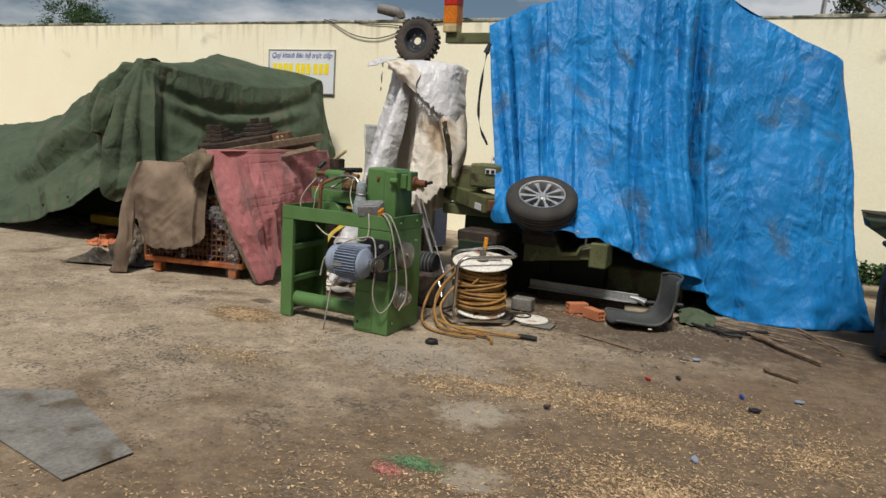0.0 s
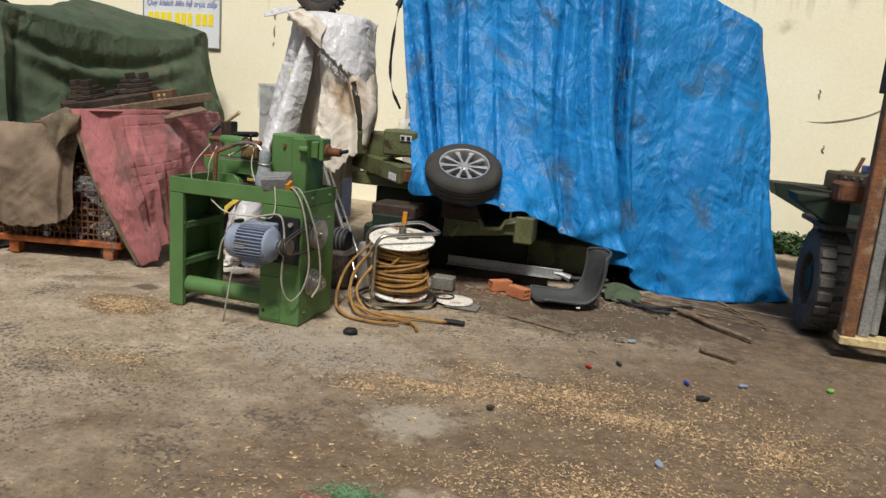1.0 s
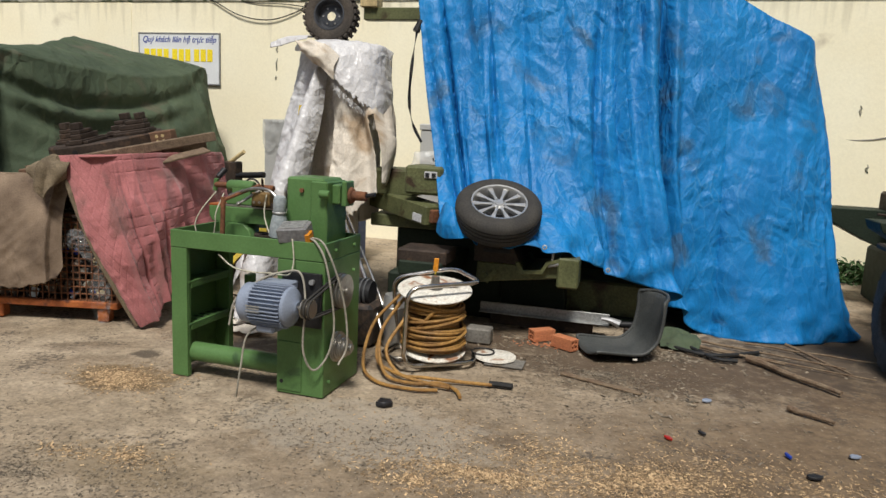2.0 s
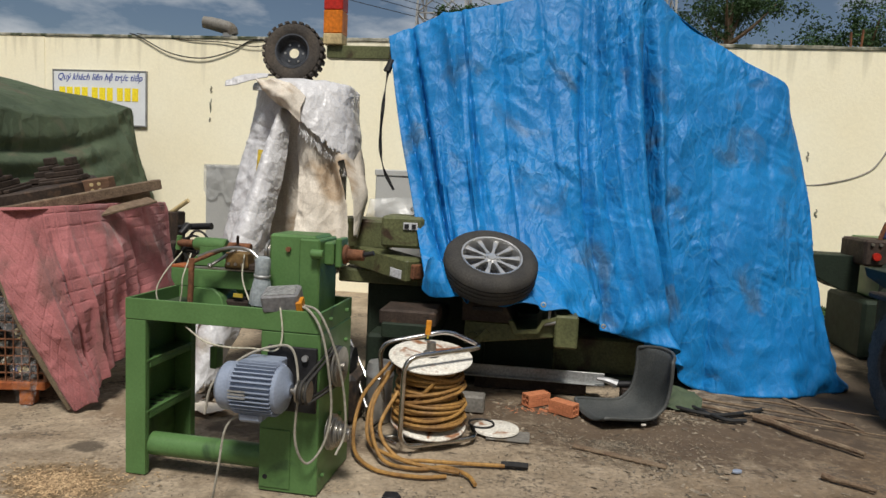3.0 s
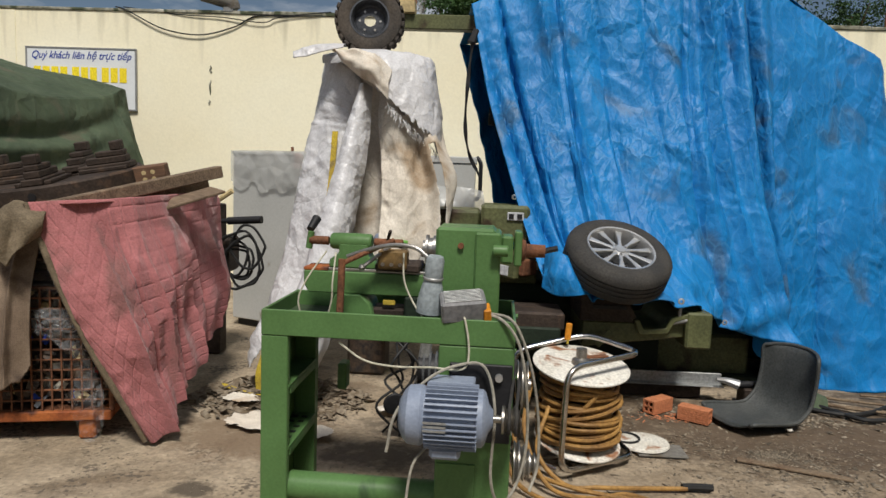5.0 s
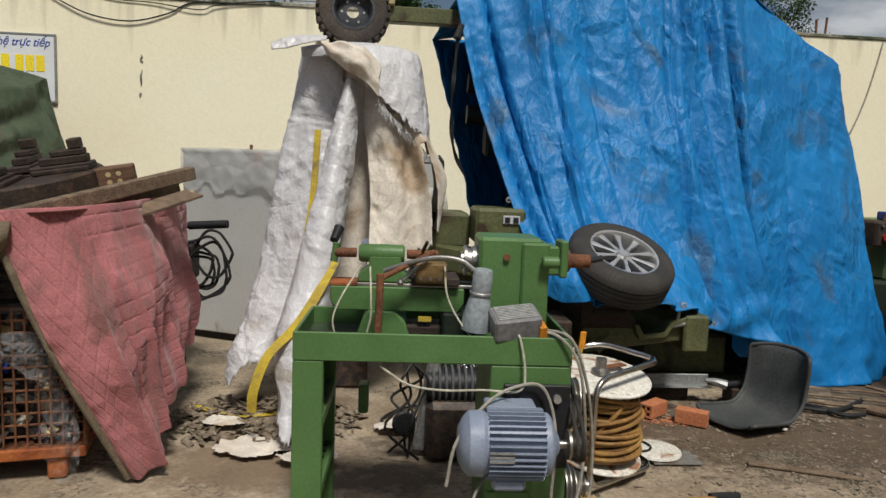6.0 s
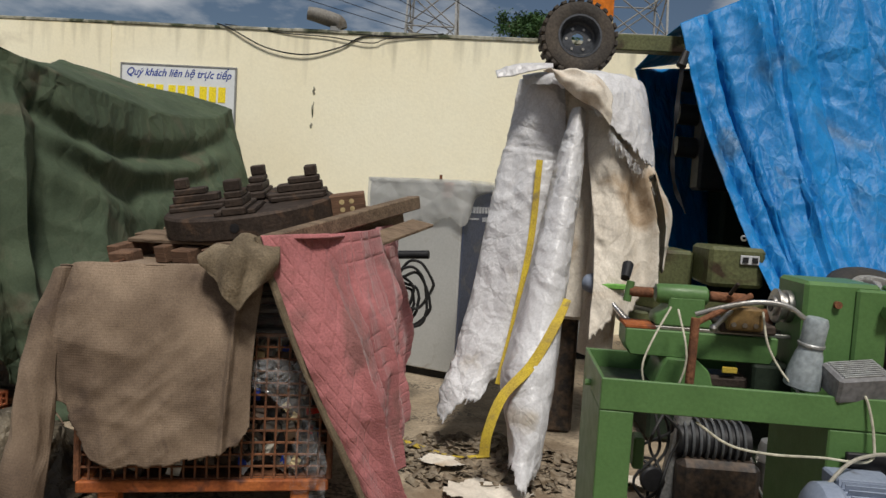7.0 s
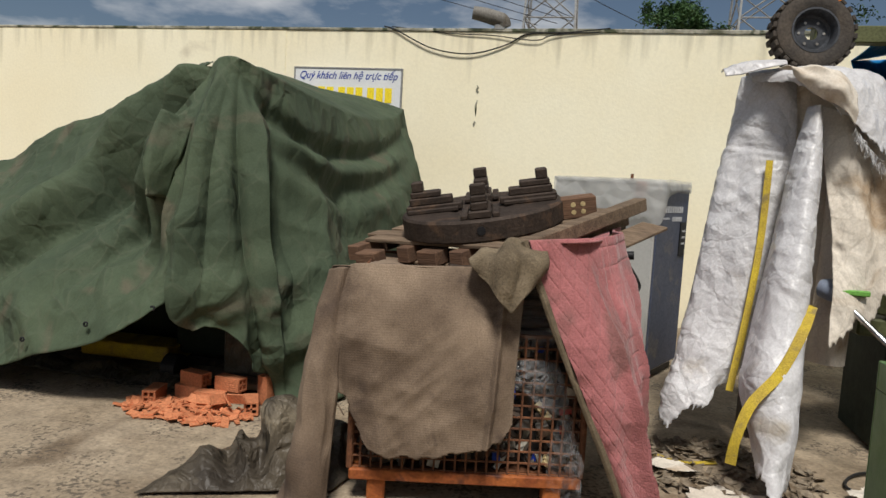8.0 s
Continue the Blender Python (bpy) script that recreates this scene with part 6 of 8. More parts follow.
    back = (
        ((-4.80, 6.28, 2.08), (-5.6, 7.4, 2.2), (-6.6, 9.0, 1.7)),
        ((-5.35, 6.55, 1.94), (-5.9, 7.4, 1.9), (-6.8, 9.0, 1.5)),
        ((-6.1, 6.8, 1.72), (-6.5, 7.5, 1.6), (-7.2, 9.0, 1.2)),
        ((-7.0, 6.9, 1.36), (-7.2, 7.6, 1.3), (-7.6, 9.0, 1.0)),
        ((-9.6, 7.6, 1.12), (-9.6, 8.2, 1.1), (-9.6, 9.0, 0.9)),
    )
    thicken(part("rear_sheet", drape(back, 60, 30, lambda u, v, p: 0.03 * nz(p, 2)), M_GREEN_TARP, t), 0.006)
    pocket = (
        ((-4.93, 5.99, 1.70), (-4.99, 5.88, 1.5), (-4.90, 5.86, 1.22)),
        ((-4.86, 5.86, 1.74), (-4.88, 5.76, 1.5), (-4.86, 5.72, 1.25)),
        ((-4.74, 5.98, 1.68), (-4.76, 5.90, 1.5), (-4.82, 5.86, 1.24)),
    )
    thicken(part("flap", drape(pocket, 30, 30, lambda u, v, p: 0.02 * nz(p, 6, 1) + 0.01 * wrinkles(p, 0.1, 1)), M_GREEN_TARP, t, "faded flap with brown stain"), 0.006)
    for k in range(3):
        part("eyelet", lathe([(0.009, -0.004), (0.016, 0.0), (0.016, 0.006), (0.009, 0.008)], along((-4.76 - 0.42 * k, 5.66, 0.64 - 0.13 * k), (-4.76 - 0.42 * k, 5.5, 0.66 - 0.13 * k)), 12, closed=True), M_BLACK, t)
    m = thing("covered_machine", (0, 0, 0), "machine standing under the green canvas, its dark base showing", "machine")
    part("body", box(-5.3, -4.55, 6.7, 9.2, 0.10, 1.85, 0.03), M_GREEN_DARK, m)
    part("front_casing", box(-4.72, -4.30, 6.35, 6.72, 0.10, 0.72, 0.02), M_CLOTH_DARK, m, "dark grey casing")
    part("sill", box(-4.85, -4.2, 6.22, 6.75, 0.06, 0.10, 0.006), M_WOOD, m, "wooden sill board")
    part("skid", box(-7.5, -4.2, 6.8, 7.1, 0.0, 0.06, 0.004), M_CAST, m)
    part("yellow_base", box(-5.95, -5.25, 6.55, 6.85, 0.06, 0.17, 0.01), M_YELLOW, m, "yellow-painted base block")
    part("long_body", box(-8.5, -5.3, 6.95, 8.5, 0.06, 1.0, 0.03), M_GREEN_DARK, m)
    part("caster", rod((-5.15, 6.40, 0.09), (-5.05, 6.40, 0.09), 0.09, seg=18), M_BLACK, m)


green_canvas()


# ---- bench lathe on its green stand ----
def lathe_stand():
    m = pose(-1.41, 4.60, 0, 0, 0, -1.8)
    s = thing("lathe_stand", (0, 0, 0), "green-painted sheet steel lathe stand with tray top", "machine stand")
    s.matrix_world = m
    W, D, H = 0.97, 0.46, 0.86
    part("left_leg", box(0, 0.105, 0, 0.012, 0, H - 0.102, 0.003), M_GREEN, s)
    part("left_leg_back", box(0, 0.105, D - 0.012, D, 0, H - 0.102, 0.003), M_GREEN, s)
    part("left_side", box(0, 0.010, 0.013, D - 0.013, 0.02, H - 0.102, 0.002), M_GREEN, s)
    part("leg_return", box(0.093, 0.105, 0.013, 0.035, 0, H - 0.102, 0.002), M_GREEN, s)
    for z in (0.30, 0.55):
        sh = part("shelf", box(0.011, 0.108, 0.014, D - 0.014, z, z + 0.012, 0.002), M_GREEN, s)
        part("shelf_lip", box(0.096, 0.108, 0.037, D - 0.06, z - 0.03, z - 0.001, 0.002), M_GREEN, sh)
        if z < 0.4:
            for a in range(6):
                for b in range(2):
                    part("slot", box(0.02 + 0.042 * b, 0.045 + 0.042 * b, 0.05 + 0.06 * a, 0.07 + 0.06 * a, z + 0.012, z + 0.0135, 0), M_BLACK, sh, smooth=0)
    part("shelf_back", box(0.012, 0.105, D - 0.05, D - 0.013, 0.0, H - 0.11, 0.002), M_GREEN, s)
    part("front_apron", box(0, W, -0.002, 0.012, H - 0.10, H, 0.003), M_GREEN, s)
    part("back_apron", box(0, W, D - 0.012, D + 0.002, H - 0.10, H, 0.003), M_GREEN, s)
    for x in (0, W - 0.012):
        part("end_apron", box(x, x + 0.012, 0.013, D - 0.013, H - 0.10, H, 0.003), M_GREEN, s)
    part("tray", box(0.013, W - 0.013, 0.013, D - 0.013, H - 0.075, H - 0.065, 0), material("oily_tray", (0.05, 0.075, 0.04), 0.5, second=(0.03, 0.03, 0.025), scale=6, bump=0.1), s, "oily tray floor")
    part("pedestal", box(0.685, W, 0.0, D, 0.0, H - 0.102, 0.005), M_GREEN, s, "closed pedestal box")
    part("pedestal_plate", box(0.690, 0.84, -0.006, -0.0005, 0.02, 0.30, 0.002), M_GREEN, s)
    part("cross_tube", tube([(0.10, 0.072, 0.135), (0.4, 0.072, 0.135), (0.69, 0.072, 0.135)], 0.056, 20, 4), M_GREEN, s, "round cross tube")
    for z, y in ((0.08, 0.06), (0.30, 0.30), (0.62, 0.10), (0.66, 0.36), (0.81, 0.12), (0.81, 0.36)):
        part("bolt", rod((W - 0.002, y, z), (W + 0.016, y, z), 0.010, seg=8), M_GREEN, s)
    part("bolt", rod((-0.02, 0.25, 0.78), (0.001, 0.25, 0.78), 0.012, seg=8), M_GREEN, s)
    part("drain_hole", rod((0.72, -0.0075, 0.07), (0.72, -0.004, 0.07), 0.012, seg=12), M_BLACK, s)
    part("side_bracket", box(0.20, 0.24, D - 0.03, D + 0.05, 0.42, 0.54, 0.006), M_GREEN, s)
    # motor on a black plate in front of the pedestal
    k = thing("electric_motor", (0, 0, 0), "blue-grey finned electric motor with black mounting plate", "motor")
    k.matrix_world = m
    part("mounting_plate", box(0.73, 0.965, -0.030, -0.012, 0.40, 0.70, 0.004), M_BLACK, k, "black steel plate")
    part("plate_bolt", rod((0.915, -0.05, 0.655), (0.915, -0.030, 0.655), 0.014, seg=12), M_ALLOY, k)
    part("plate_stud", rod((0.80, -0.012, 0.60), (0.80, -0.0, 0.60), 0.016, seg=10), M_STEEL, k)
    part("plate_stud", rod((0.90, -0.012, 0.45), (0.90, 0.0, 0.45), 0.016, seg=10), M_STEEL, k)
    cy, cz, R = -0.155, 0.54, 0.098
    ax = pose(0, cy, cz, 0, 90, 0)
    body = part("stator", lathe([(0, 0.62), (R - 0.012, 0.62), (R, 0.632), (R, 0.848), (R - 0.014, 0.862), (0, 0.862)], ax, 48), M_MOTOR, k)
    part("fan_cowl", lathe([(0, 0.565), (0.055, 0.567), (R - 0.012, 0.583), (R + 0.006, 0.60), (R + 0.010, 0.645), (R + 0.002, 0.657), (0, 0.657)], ax, 48), M_MOTOR, k)
    for i in range(34):
        a = 2 * math.pi * i / 34
        part("cooling_fin", box(R - 0.004, R + 0.019, -0.0019, 0.0019, 0.662, 0.845, 0, ax @ Matrix.Rotation(a, 4, "Z")), M_MOTOR, body, smooth=0)
    part("end_bell", lathe([(0, 0.90), (0.03, 0.90), (0.05, 0.885), (R - 0.006, 0.872), (R + 0.004, 0.862), (R + 0.004, 0.842), (0, 0.842)], ax, 48), M_MOTOR, k)
    part("mount_lug", box(0.66, 0.83, cy + 0.02, -0.031, cz + 0.07, cz + 0.115, 0.006), M_MOTOR, k)
    part("mount_lug", box(0.66, 0.83, cy + 0.02, -0.031, cz - 0.115, cz - 0.075, 0.006), M_MOTOR, k)
    part("terminal_box", box(0.68, 0.79, cy - 0.06, cy + 0.05, cz - 0.142, cz - 0.096, 0.012), M_MOTOR, k)
    for i in range(3):
        part("name_bar", box(0.66, 0.74, cy - R - 0.019, cy - R - 0.0165, cz - 0.02 + 0.014 * i, cz - 0.012 + 0.014 * i, 0), M_GALV, k, smooth=0)
    part("shaft", rod((0.90, cy, cz), (0.985, cy, cz), 0.014, seg=14), M_STEEL, k)
    part("pulley", lathe([(0, 0.93), (0.05, 0.93), (0.05, 0.938), (0.036, 0.947), (0.05, 0.956), (0.036, 0.965), (0.05, 0.974), (0.05, 0.982), (0.02, 0.984), (0, 0.984)], ax, 36), M_STEEL, k, "twin-groove steel pulley")
    # pulleys and belt on the pedestal's end
    p = thing("drive_pulley_set", (0, 0, 0), "worn steel stepped pulleys with black vee belts", "pulley")
    p.matrix_world = m

    def wheel(y, z, steps, label):
        prof = [(0, W + 0.017)]
        x = W + 0.017
        for r in steps:
            prof += [(r, x), (r, x + 0.004), (r - 0.012, x + 0.011), (r, x + 0.018), (r, x + 0.021)]
            x += 0.021
        prof += [(0.022, x), (0.022, x + 0.015), (0, x + 0.015)]
        return part("pulley", lathe(prof, pose(0, y, z, 0, 90, 0), 40), M_STEEL, p, label)

    wheel(0.15, 0.58, (0.095, 0.095), "large pale pulley")
    wheel(0.12, 0.27, (0.085, 0.07, 0.055, 0.042), "four-step cone pulley")
    for k2, x in enumerate((W + 0.006, W + 0.030)):
        a, b, ra, rb = (cy, cz), (0.15, 0.58), 0.05, 0.094
        pts = []
        base = math.atan2(b[1] - a[1], b[0] - a[0])
        for i in range(13):
            t = base + math.pi / 2 + math.pi * i / 12
            pts.append((x - 0.02, a[0] + ra * math.cos(t), a[1] + ra * math.sin(t)))
        for i in range(13):
            t = base - math.pi / 2 + math.pi * i / 12
            pts.append((x + 0.004, b[0] + rb * math.cos(t), b[1] + rb * math.sin(t)))
        pts.append(pts[0])
        part("vee_belt", tube(pts, 0.0065, 6, smooth=False), M_RUBBER, p, "black rubber belt")
    return m


STAND = lathe_stand()


def bench_lathe():
    a = thing("bench_lathe", (0, 0, 0), "green bench lathe with rusty fittings on a steel stand", "lathe")
    a.matrix_world = STAND
    z0 = 0.797
    bed = part("bed", prism([(0.10, 0.985), (0.60, 0.985), (0.60, 0.93), (0.58, 0.895), (0.12, 0.895), (0.10, 0.93)], -0.12, 0.02, pose(0, 0.24, 0, 90), bevel=0.004), M_GREEN, a)
    part("bed_way", box(0.10, 0.66, 0.235, 0.255, 0.985, 0.997, 0.002), M_STEEL, bed, "bare steel way")
    part("bed_way", box(0.10, 0.66, 0.325, 0.345, 0.985, 0.997, 0.002), M_STEEL, bed, "bare steel way")
    part("way_end", box(0.098, 0.20, 0.222, 0.355, 0.986, 0.998, 0.002), M_RUST_ORANGE, bed, "orange rust on the way end")
    part("bed_foot", prism([(0.20, z0), (0.22, 0.86), (0.24, 0.896), (0.34, 0.896), (0.38, 0.86), (0.40, z0)], -0.14, 0.04, pose(0, 0.24, 0, 90), bevel=0.005), M_GREEN, a)
    part("bed_foot_right", box(0.52, 0.66, 0.20, 0.38, z0, 0.896, 0.008), M_GREEN_DARK, a)
    part("tray_casting", box(0.36, 0.62, 0.24, 0.36, z0, 0.84, 0.01), M_CAST, a, "dark oily casting under the bed")
    part("yellow_tag", box(0.43, 0.48, 0.228, 0.238, 0.855, 0.875, 0.002), M_YELLOW, a)
    # headstock
    part("headstock", box(0.645, 0.88, 0.16, 0.39, z0, 1.19, 0.012), M_GREEN, a)
    part("headstock_side", box(0.80, 0.902, 0.145, 0.40, z0, 1.175, 0.008), M_GREEN, a)
    part("headstock_stud", rod((0.745, 0.145, 1.12), (0.745, 0.162, 1.12), 0.012, seg=10), M_RUST, a)
    part("spindle_nose", lathe([(0, 0), (0.035, 0), (0.035, 0.01), (0.058, 0.012), (0.058, 0.022), (0.045, 0.024), (0.045, 0.04), (0.055, 0.042), (0.055, 0.06), (0, 0.06)], pose(0.585, 0.275, 1.09, 0, 90, 0), 36), M_STEEL, a, "bare steel spindle flange")
    part("spindle_bore", rod((0.583, 0.275, 1.09), (0.586, 0.275, 1.09), 0.022, seg=20), M_BLACK, a)
    part("gear_bracket", box(0.902, 0.95, 0.20, 0.34, 1.05, 1.16, 0.008), M_GREEN, a)
    part("gear_knob", rod((0.87, 0.12, 1.11), (0.93, 0.12, 1.11), 0.022, seg=14, bevel=0.004), M_GREEN, a)
    part("gear_clamp", box(0.955, 0.985, 0.21, 0.32, 1.04, 1.18, 0.006), M_GREEN, a)
    part("spindle_tail", lathe([(0, 0), (0.042, 0), (0.048, 0.008), (0.042, 0.02), (0.028, 0.025), (0.026, 0.10), (0, 0.10)], pose(0.98, 0.27, 1.10, 0, 90, 0), 24), M_RUST, a, "rusty spindle end")
    part("lever_grip", rod((1.07, 0.27, 1.10), (1.13, 0.27, 1.115), 0.012, seg=10), M_BLACK, a)
    # tailstock
    part("tailstock_base", prism([(0.20, 0.998), (0.20, 1.03), (0.24, 1.06), (0.24, 1.10), (0.36, 1.10), (0.36, 1.05), (0.39, 1.02), (0.39, 0.998)], -0.09, 0.03, pose(0, 0.27, 0, 90), bevel=0.006), M_GREEN, a)
    part("tailstock_barrel", lathe([(0, 0.20), (0.028, 0.20), (0.034, 0.21), (0.036, 0.30), (0.034, 0.365), (0.028, 0.372), (0, 0.372)], pose(0, 0.275, 1.105, 0, 90, 0), 28), M_GREEN, a)
    part("quill", rod((0.38, 0.275, 1.105), (0.50, 0.275, 1.105), 0.018, seg=16, bevel=0.003), M_RUST, a, "rust-brown quill")
    part("tail_screw", rod((0.11, 0.275, 1.105), (0.19, 0.275, 1.105), 0.018, seg=14), M_RUST, a)
    part("tail_crank", rod((0.105, 0.275, 1.07), (0.115, 0.275, 1.14), 0.014, seg=14), M_GREEN, a)
    part("crank_grip", rod((0.10, 0.31, 1.145), (0.115, 0.36, 1.19), 0.016, 0.02, 12), M_BLACK, a)
    part("quill_clamp", rod((0.44, 0.25, 1.12), (0.455, 0.22, 1.16), 0.007, seg=8), M_CAST, a)
    # carriage
    part("carriage", box(0.40, 0.58, 0.19, 0.37, 0.998, 1.03, 0.006), M_CAST, a)
    part("tool_block", box(0.415, 0.53, 0.17, 0.25, 1.01, 1.085, 0.006), material("ochre_tool_block", (0.19, 0.12, 0.045), 0.6, second=(0.12, 0.075, 0.03), scale=14, bump=0.15), a, "ochre-brown tool block")
    for i in range(3):
        part("clamp_screw", rod((0.435 + 0.035 * i, 0.165, 1.03), (0.435 + 0.035 * i, 0.172, 1.03), 0.008, seg=8), M_STEEL, a)
    part("tool_lever", rod((0.36, 0.13, 1.02), (0.46, 0.20, 1.10), 0.008, seg=8), M_STEEL, a)
    part("lever_ball", lathe([(0, -0.014), (0.010, -0.010), (0.014, 0), (0.010, 0.010), (0, 0.014)], pose(0.36, 0.13, 1.02), 12), M_STEEL, a)
    part("rest_post", rod((0.285, 0.08, z0), (0.29, 0.085, 1.055), 0.014, seg=12), M_RUST, a, "rust-brown upright bar")
    part("rest_arm", rod((0.285, 0.085, 1.035), (0.48, 0.16, 1.13), 0.010, seg=10), M_RUST, a)
    part("coolant_hose", tube([(0.30, 0.13, 1.06), (0.38, 0.12, 1.09), (0.48, 0.11, 1.115), (0.57, 0.10, 1.11), (0.625, 0.09, 1.075)], 0.0085, 10, 8), M_STEEL, a, "flexible metal hose")
    # lamp cone and box standing in the tray
    l = thing("work_lamp", (0, 0, 0), "grey enamel work lamp shade leaning on the headstock", "lamp")
    l.matrix_world = STAND @ pose(0.635, 0.10, 0.86, 6, 5, 0)
    part("shade", lathe([(0.050, 0), (0.055, 0.004), (0.052, 0.05), (0.040, 0.11), (0.034, 0.13), (0.036, 0.135), (0.036, 0.21), (0.030, 0.225), (0, 0.225)], seg=32), material("grey_enamel", (0.30, 0.34, 0.36), 0.4, bump=0.05), l)
    part("collar", lathe([(0.037, 0.132), (0.040, 0.136), (0.040, 0.142), (0.037, 0.146)], seg=28, closed=True), M_GALV, l)
    b = thing("switch_box", (0, 0, 0), "grey ribbed switch box with orange end lying in the tray", "switch box")
    b.matrix_world = STAND @ pose(0.77, 0.055, 0.862, 18, -6, 8)
    part("case", box(-0.085, 0.085, -0.055, 0.055, 0.0, 0.085, 0.008), material("grey_switch_case", (0.20, 0.20, 0.205), 0.5, bump=0.06), b)
    for i in range(9):
        part("rib", box(-0.07, 0.07, -0.045 + 0.0105 * i, -0.040 + 0.0105 * i, 0.085, 0.090, 0.001), M_GALV, b)
    part("end_tag", box(0.072, 0.100, -0.064, -0.0, -0.004, 0.05, 0.003), M_ORANGE, b, "orange tag")

    def cable(name, pts, r, mat, label):
        c = thing(name, (0, 0, 0), label, "cable", "cables on the lathe")
        c.matrix_world = STAND
        part("sheath", tube(pts, r, 7, 8), mat, c)

    cable("cable", [(0.30, 0.02, 0.74), (0.40, 0.01, 0.68), (0.52, 0.0, 0.665), (0.66, -0.02, 0.675), (0.78, -0.05, 0.685), (0.80, -0.03, 0.75), (0.78, -0.008, 0.86), (0.76, 0.02, 0.875)], 0.0042, M_CABLE_WHITE, "cream cable looped across the stand front")
    cable("cable", [(0.84, 0.04, 0.88), (0.92, -0.01, 0.865), (0.985, -0.03, 0.78), (1.02, -0.02, 0.6), (1.03, 0.0, 0.4), (1.0, -0.02, 0.25), (0.94, -0.06, 0.18), (0.90, -0.10, 0.30), (0.905, -0.09, 0.55), (0.86, -0.06, 0.70), (0.76, -0.06, 0.70), (0.66, -0.12, 0.66), (0.56, -0.20, 0.56), (0.53, -0.22, 0.42)], 0.0058, M_CABLE_GREY, "grey cable drooping over motor and pulleys")
    cable("cable", [(0.86, 0.05, 0.88), (0.96, 0.0, 0.86), (1.03, 0.02, 0.7), (1.07, 0.05, 0.5), (1.08, 0.06, 0.3), (1.05, 0.02, 0.2)], 0.0058, M_CABLE_GREY, "grey cable hanging down the stand end")
    cable("cable", [(0.70, -0.06, 0.43), (0.66, -0.14, 0.41), (0.62, -0.2, 0.36), (0.60, -0.22, 0.2), (0.58, -0.22, 0.08), (0.56, -0.2, 0.02)], 0.0052, M_CABLE_GREY, "grey motor cable hanging to the floor")
    cable("cable", [(0.22, 0.12, 1.08), (0.16, 0.07, 0.98), (0.13, 0.05, 0.90), (0.14, 0.05, 0.83)], 0.0034, M_CABLE_WHITE, "thin cream cable from the tailstock")
    cable("cable", [(0.25, 0.15, 1.07), (0.26, 0.06, 0.97), (0.26, 0.05, 0.90), (0.24, 0.06, 0.82)], 0.0034, M_CABLE_WHITE, "thin cream cable from the tailstock")
    cable("cable", [(0.52, 0.16, 1.08), (0.53, 0.12, 0.98), (0.57, 0.09, 0.90), (0.62, 0.06, 0.84)], 0.0038, M_CABLE_WHITE, "cream cable from the tool block")


bench_lathe()


# ---- pump with cables behind the stand ----
def black_pump():
    p = thing("coolant_pump", (-0.72, 5.62, 0), "black ribbed pump on a dark tank with tangled cables", "pump")
    part("tank", box(-0.16, 0.20, -0.12, 0.16, 0.0, 0.30, 0.03), M_DARK_SCRAP, p)
    for k in range(9):
        part("rib", lathe([(0.0, -0.008), (0.098, -0.006), (0.102, 0), (0.098, 0.006), (0, 0.008)], pose(-0.13 + 0.032 * k, 0.0, 0.36, 0, 90, 0), 24), material("ribbed_grey", (0.10, 0.105, 0.11), 0.5) if k == 0 else bpy.data.materials["ribbed_grey"], p)
    part("drum", rod((-0.16, 0, 0.36), (0.16, 0, 0.36), 0.085, seg=20), M_BLACK, p)
    part("fan_wheel", lathe([(0, 0), (0.03, 0), (0.05, 0.008), (0.058, 0.03), (0.05, 0.04), (0, 0.04)], pose(-0.28, -0.08, 0.20, 90, 0, 15), 24), M_BLACK, p)
    part("bracket", box(-0.22, -0.16, -0.04, 0.04, 0.0, 0.62, 0.01, pose(0, 0, 0, 0, 8, 0)), M_GALV, p)
    rng = random.Random(3)
    for k in range(5):
        a = Vector((-0.25 + rng.uniform(-0.05, 0.05), -0.05, 0.52))
        pts = [a] + [a + Vector((rng.uniform(-0.10, 0.12), rng.uniform(-0.10, 0.05), -0.11 * j)) for j in range(1, 5)]
        pts[-1].z = 0.012
        part("lead", tube(pts, 0.007, 6, 6), M_CABLE_BLACK, p)
    g = thing("grey_machine_base", (-0.36, 5.98, 0), "dark grey-green machine base behind the stand", "machine part")
    part("casting", box(-0.22, 0.10, -0.02, 0.24, 0.0, 0.46, 0.02), M_GREEN_DARK, g)
    f = thing("floor_cable", (0, 0, 0), "black cable lying on the concrete", "cable")
    part("run", tube([(-1.0, 5.9, 0.01), (-1.1, 6.05, 0.012), (-0.98, 6.25, 0.012), (-0.8, 6.3, 0.012), (-0.9, 6.05, 0.012), (-0.7, 5.8, 0.02)], 0.008, 6, 8), M_CABLE_BLACK, f)


black_pump()


def lever_pole():
    p = thing("pump_handle", (0, 0, 0), "chromed lever pole with grey head and green trigger leaning back", "lever")
    part("pole", tube([(-1.14, 6.28, 0.93), (-0.62, 5.72, 0.35), (-0.46, 5.56, 0.10)], 0.016, 12, 4), M_CHROME, p)
    part("pole", tube([(-1.10, 6.30, 0.90), (-0.58, 5.76, 0.36), (-0.42, 5.60, 0.12)], 0.010, 10, 4), M_CHROME, p)
    part("head", tube([(-1.10, 6.24, 0.89), (-1.16, 6.31, 0.96), (-1.22, 6.36, 0.97)], lambda k: 0.03 + 0.03 * math.sin(2.6 * k), 12, 5), M_MOTOR, p)
    part("trigger", box(-1.16, -1.02, 6.22, 6.25, 0.955, 0.985, 0.006), M_GREEN_BRIGHT, p, "green trigger")


lever_pole()


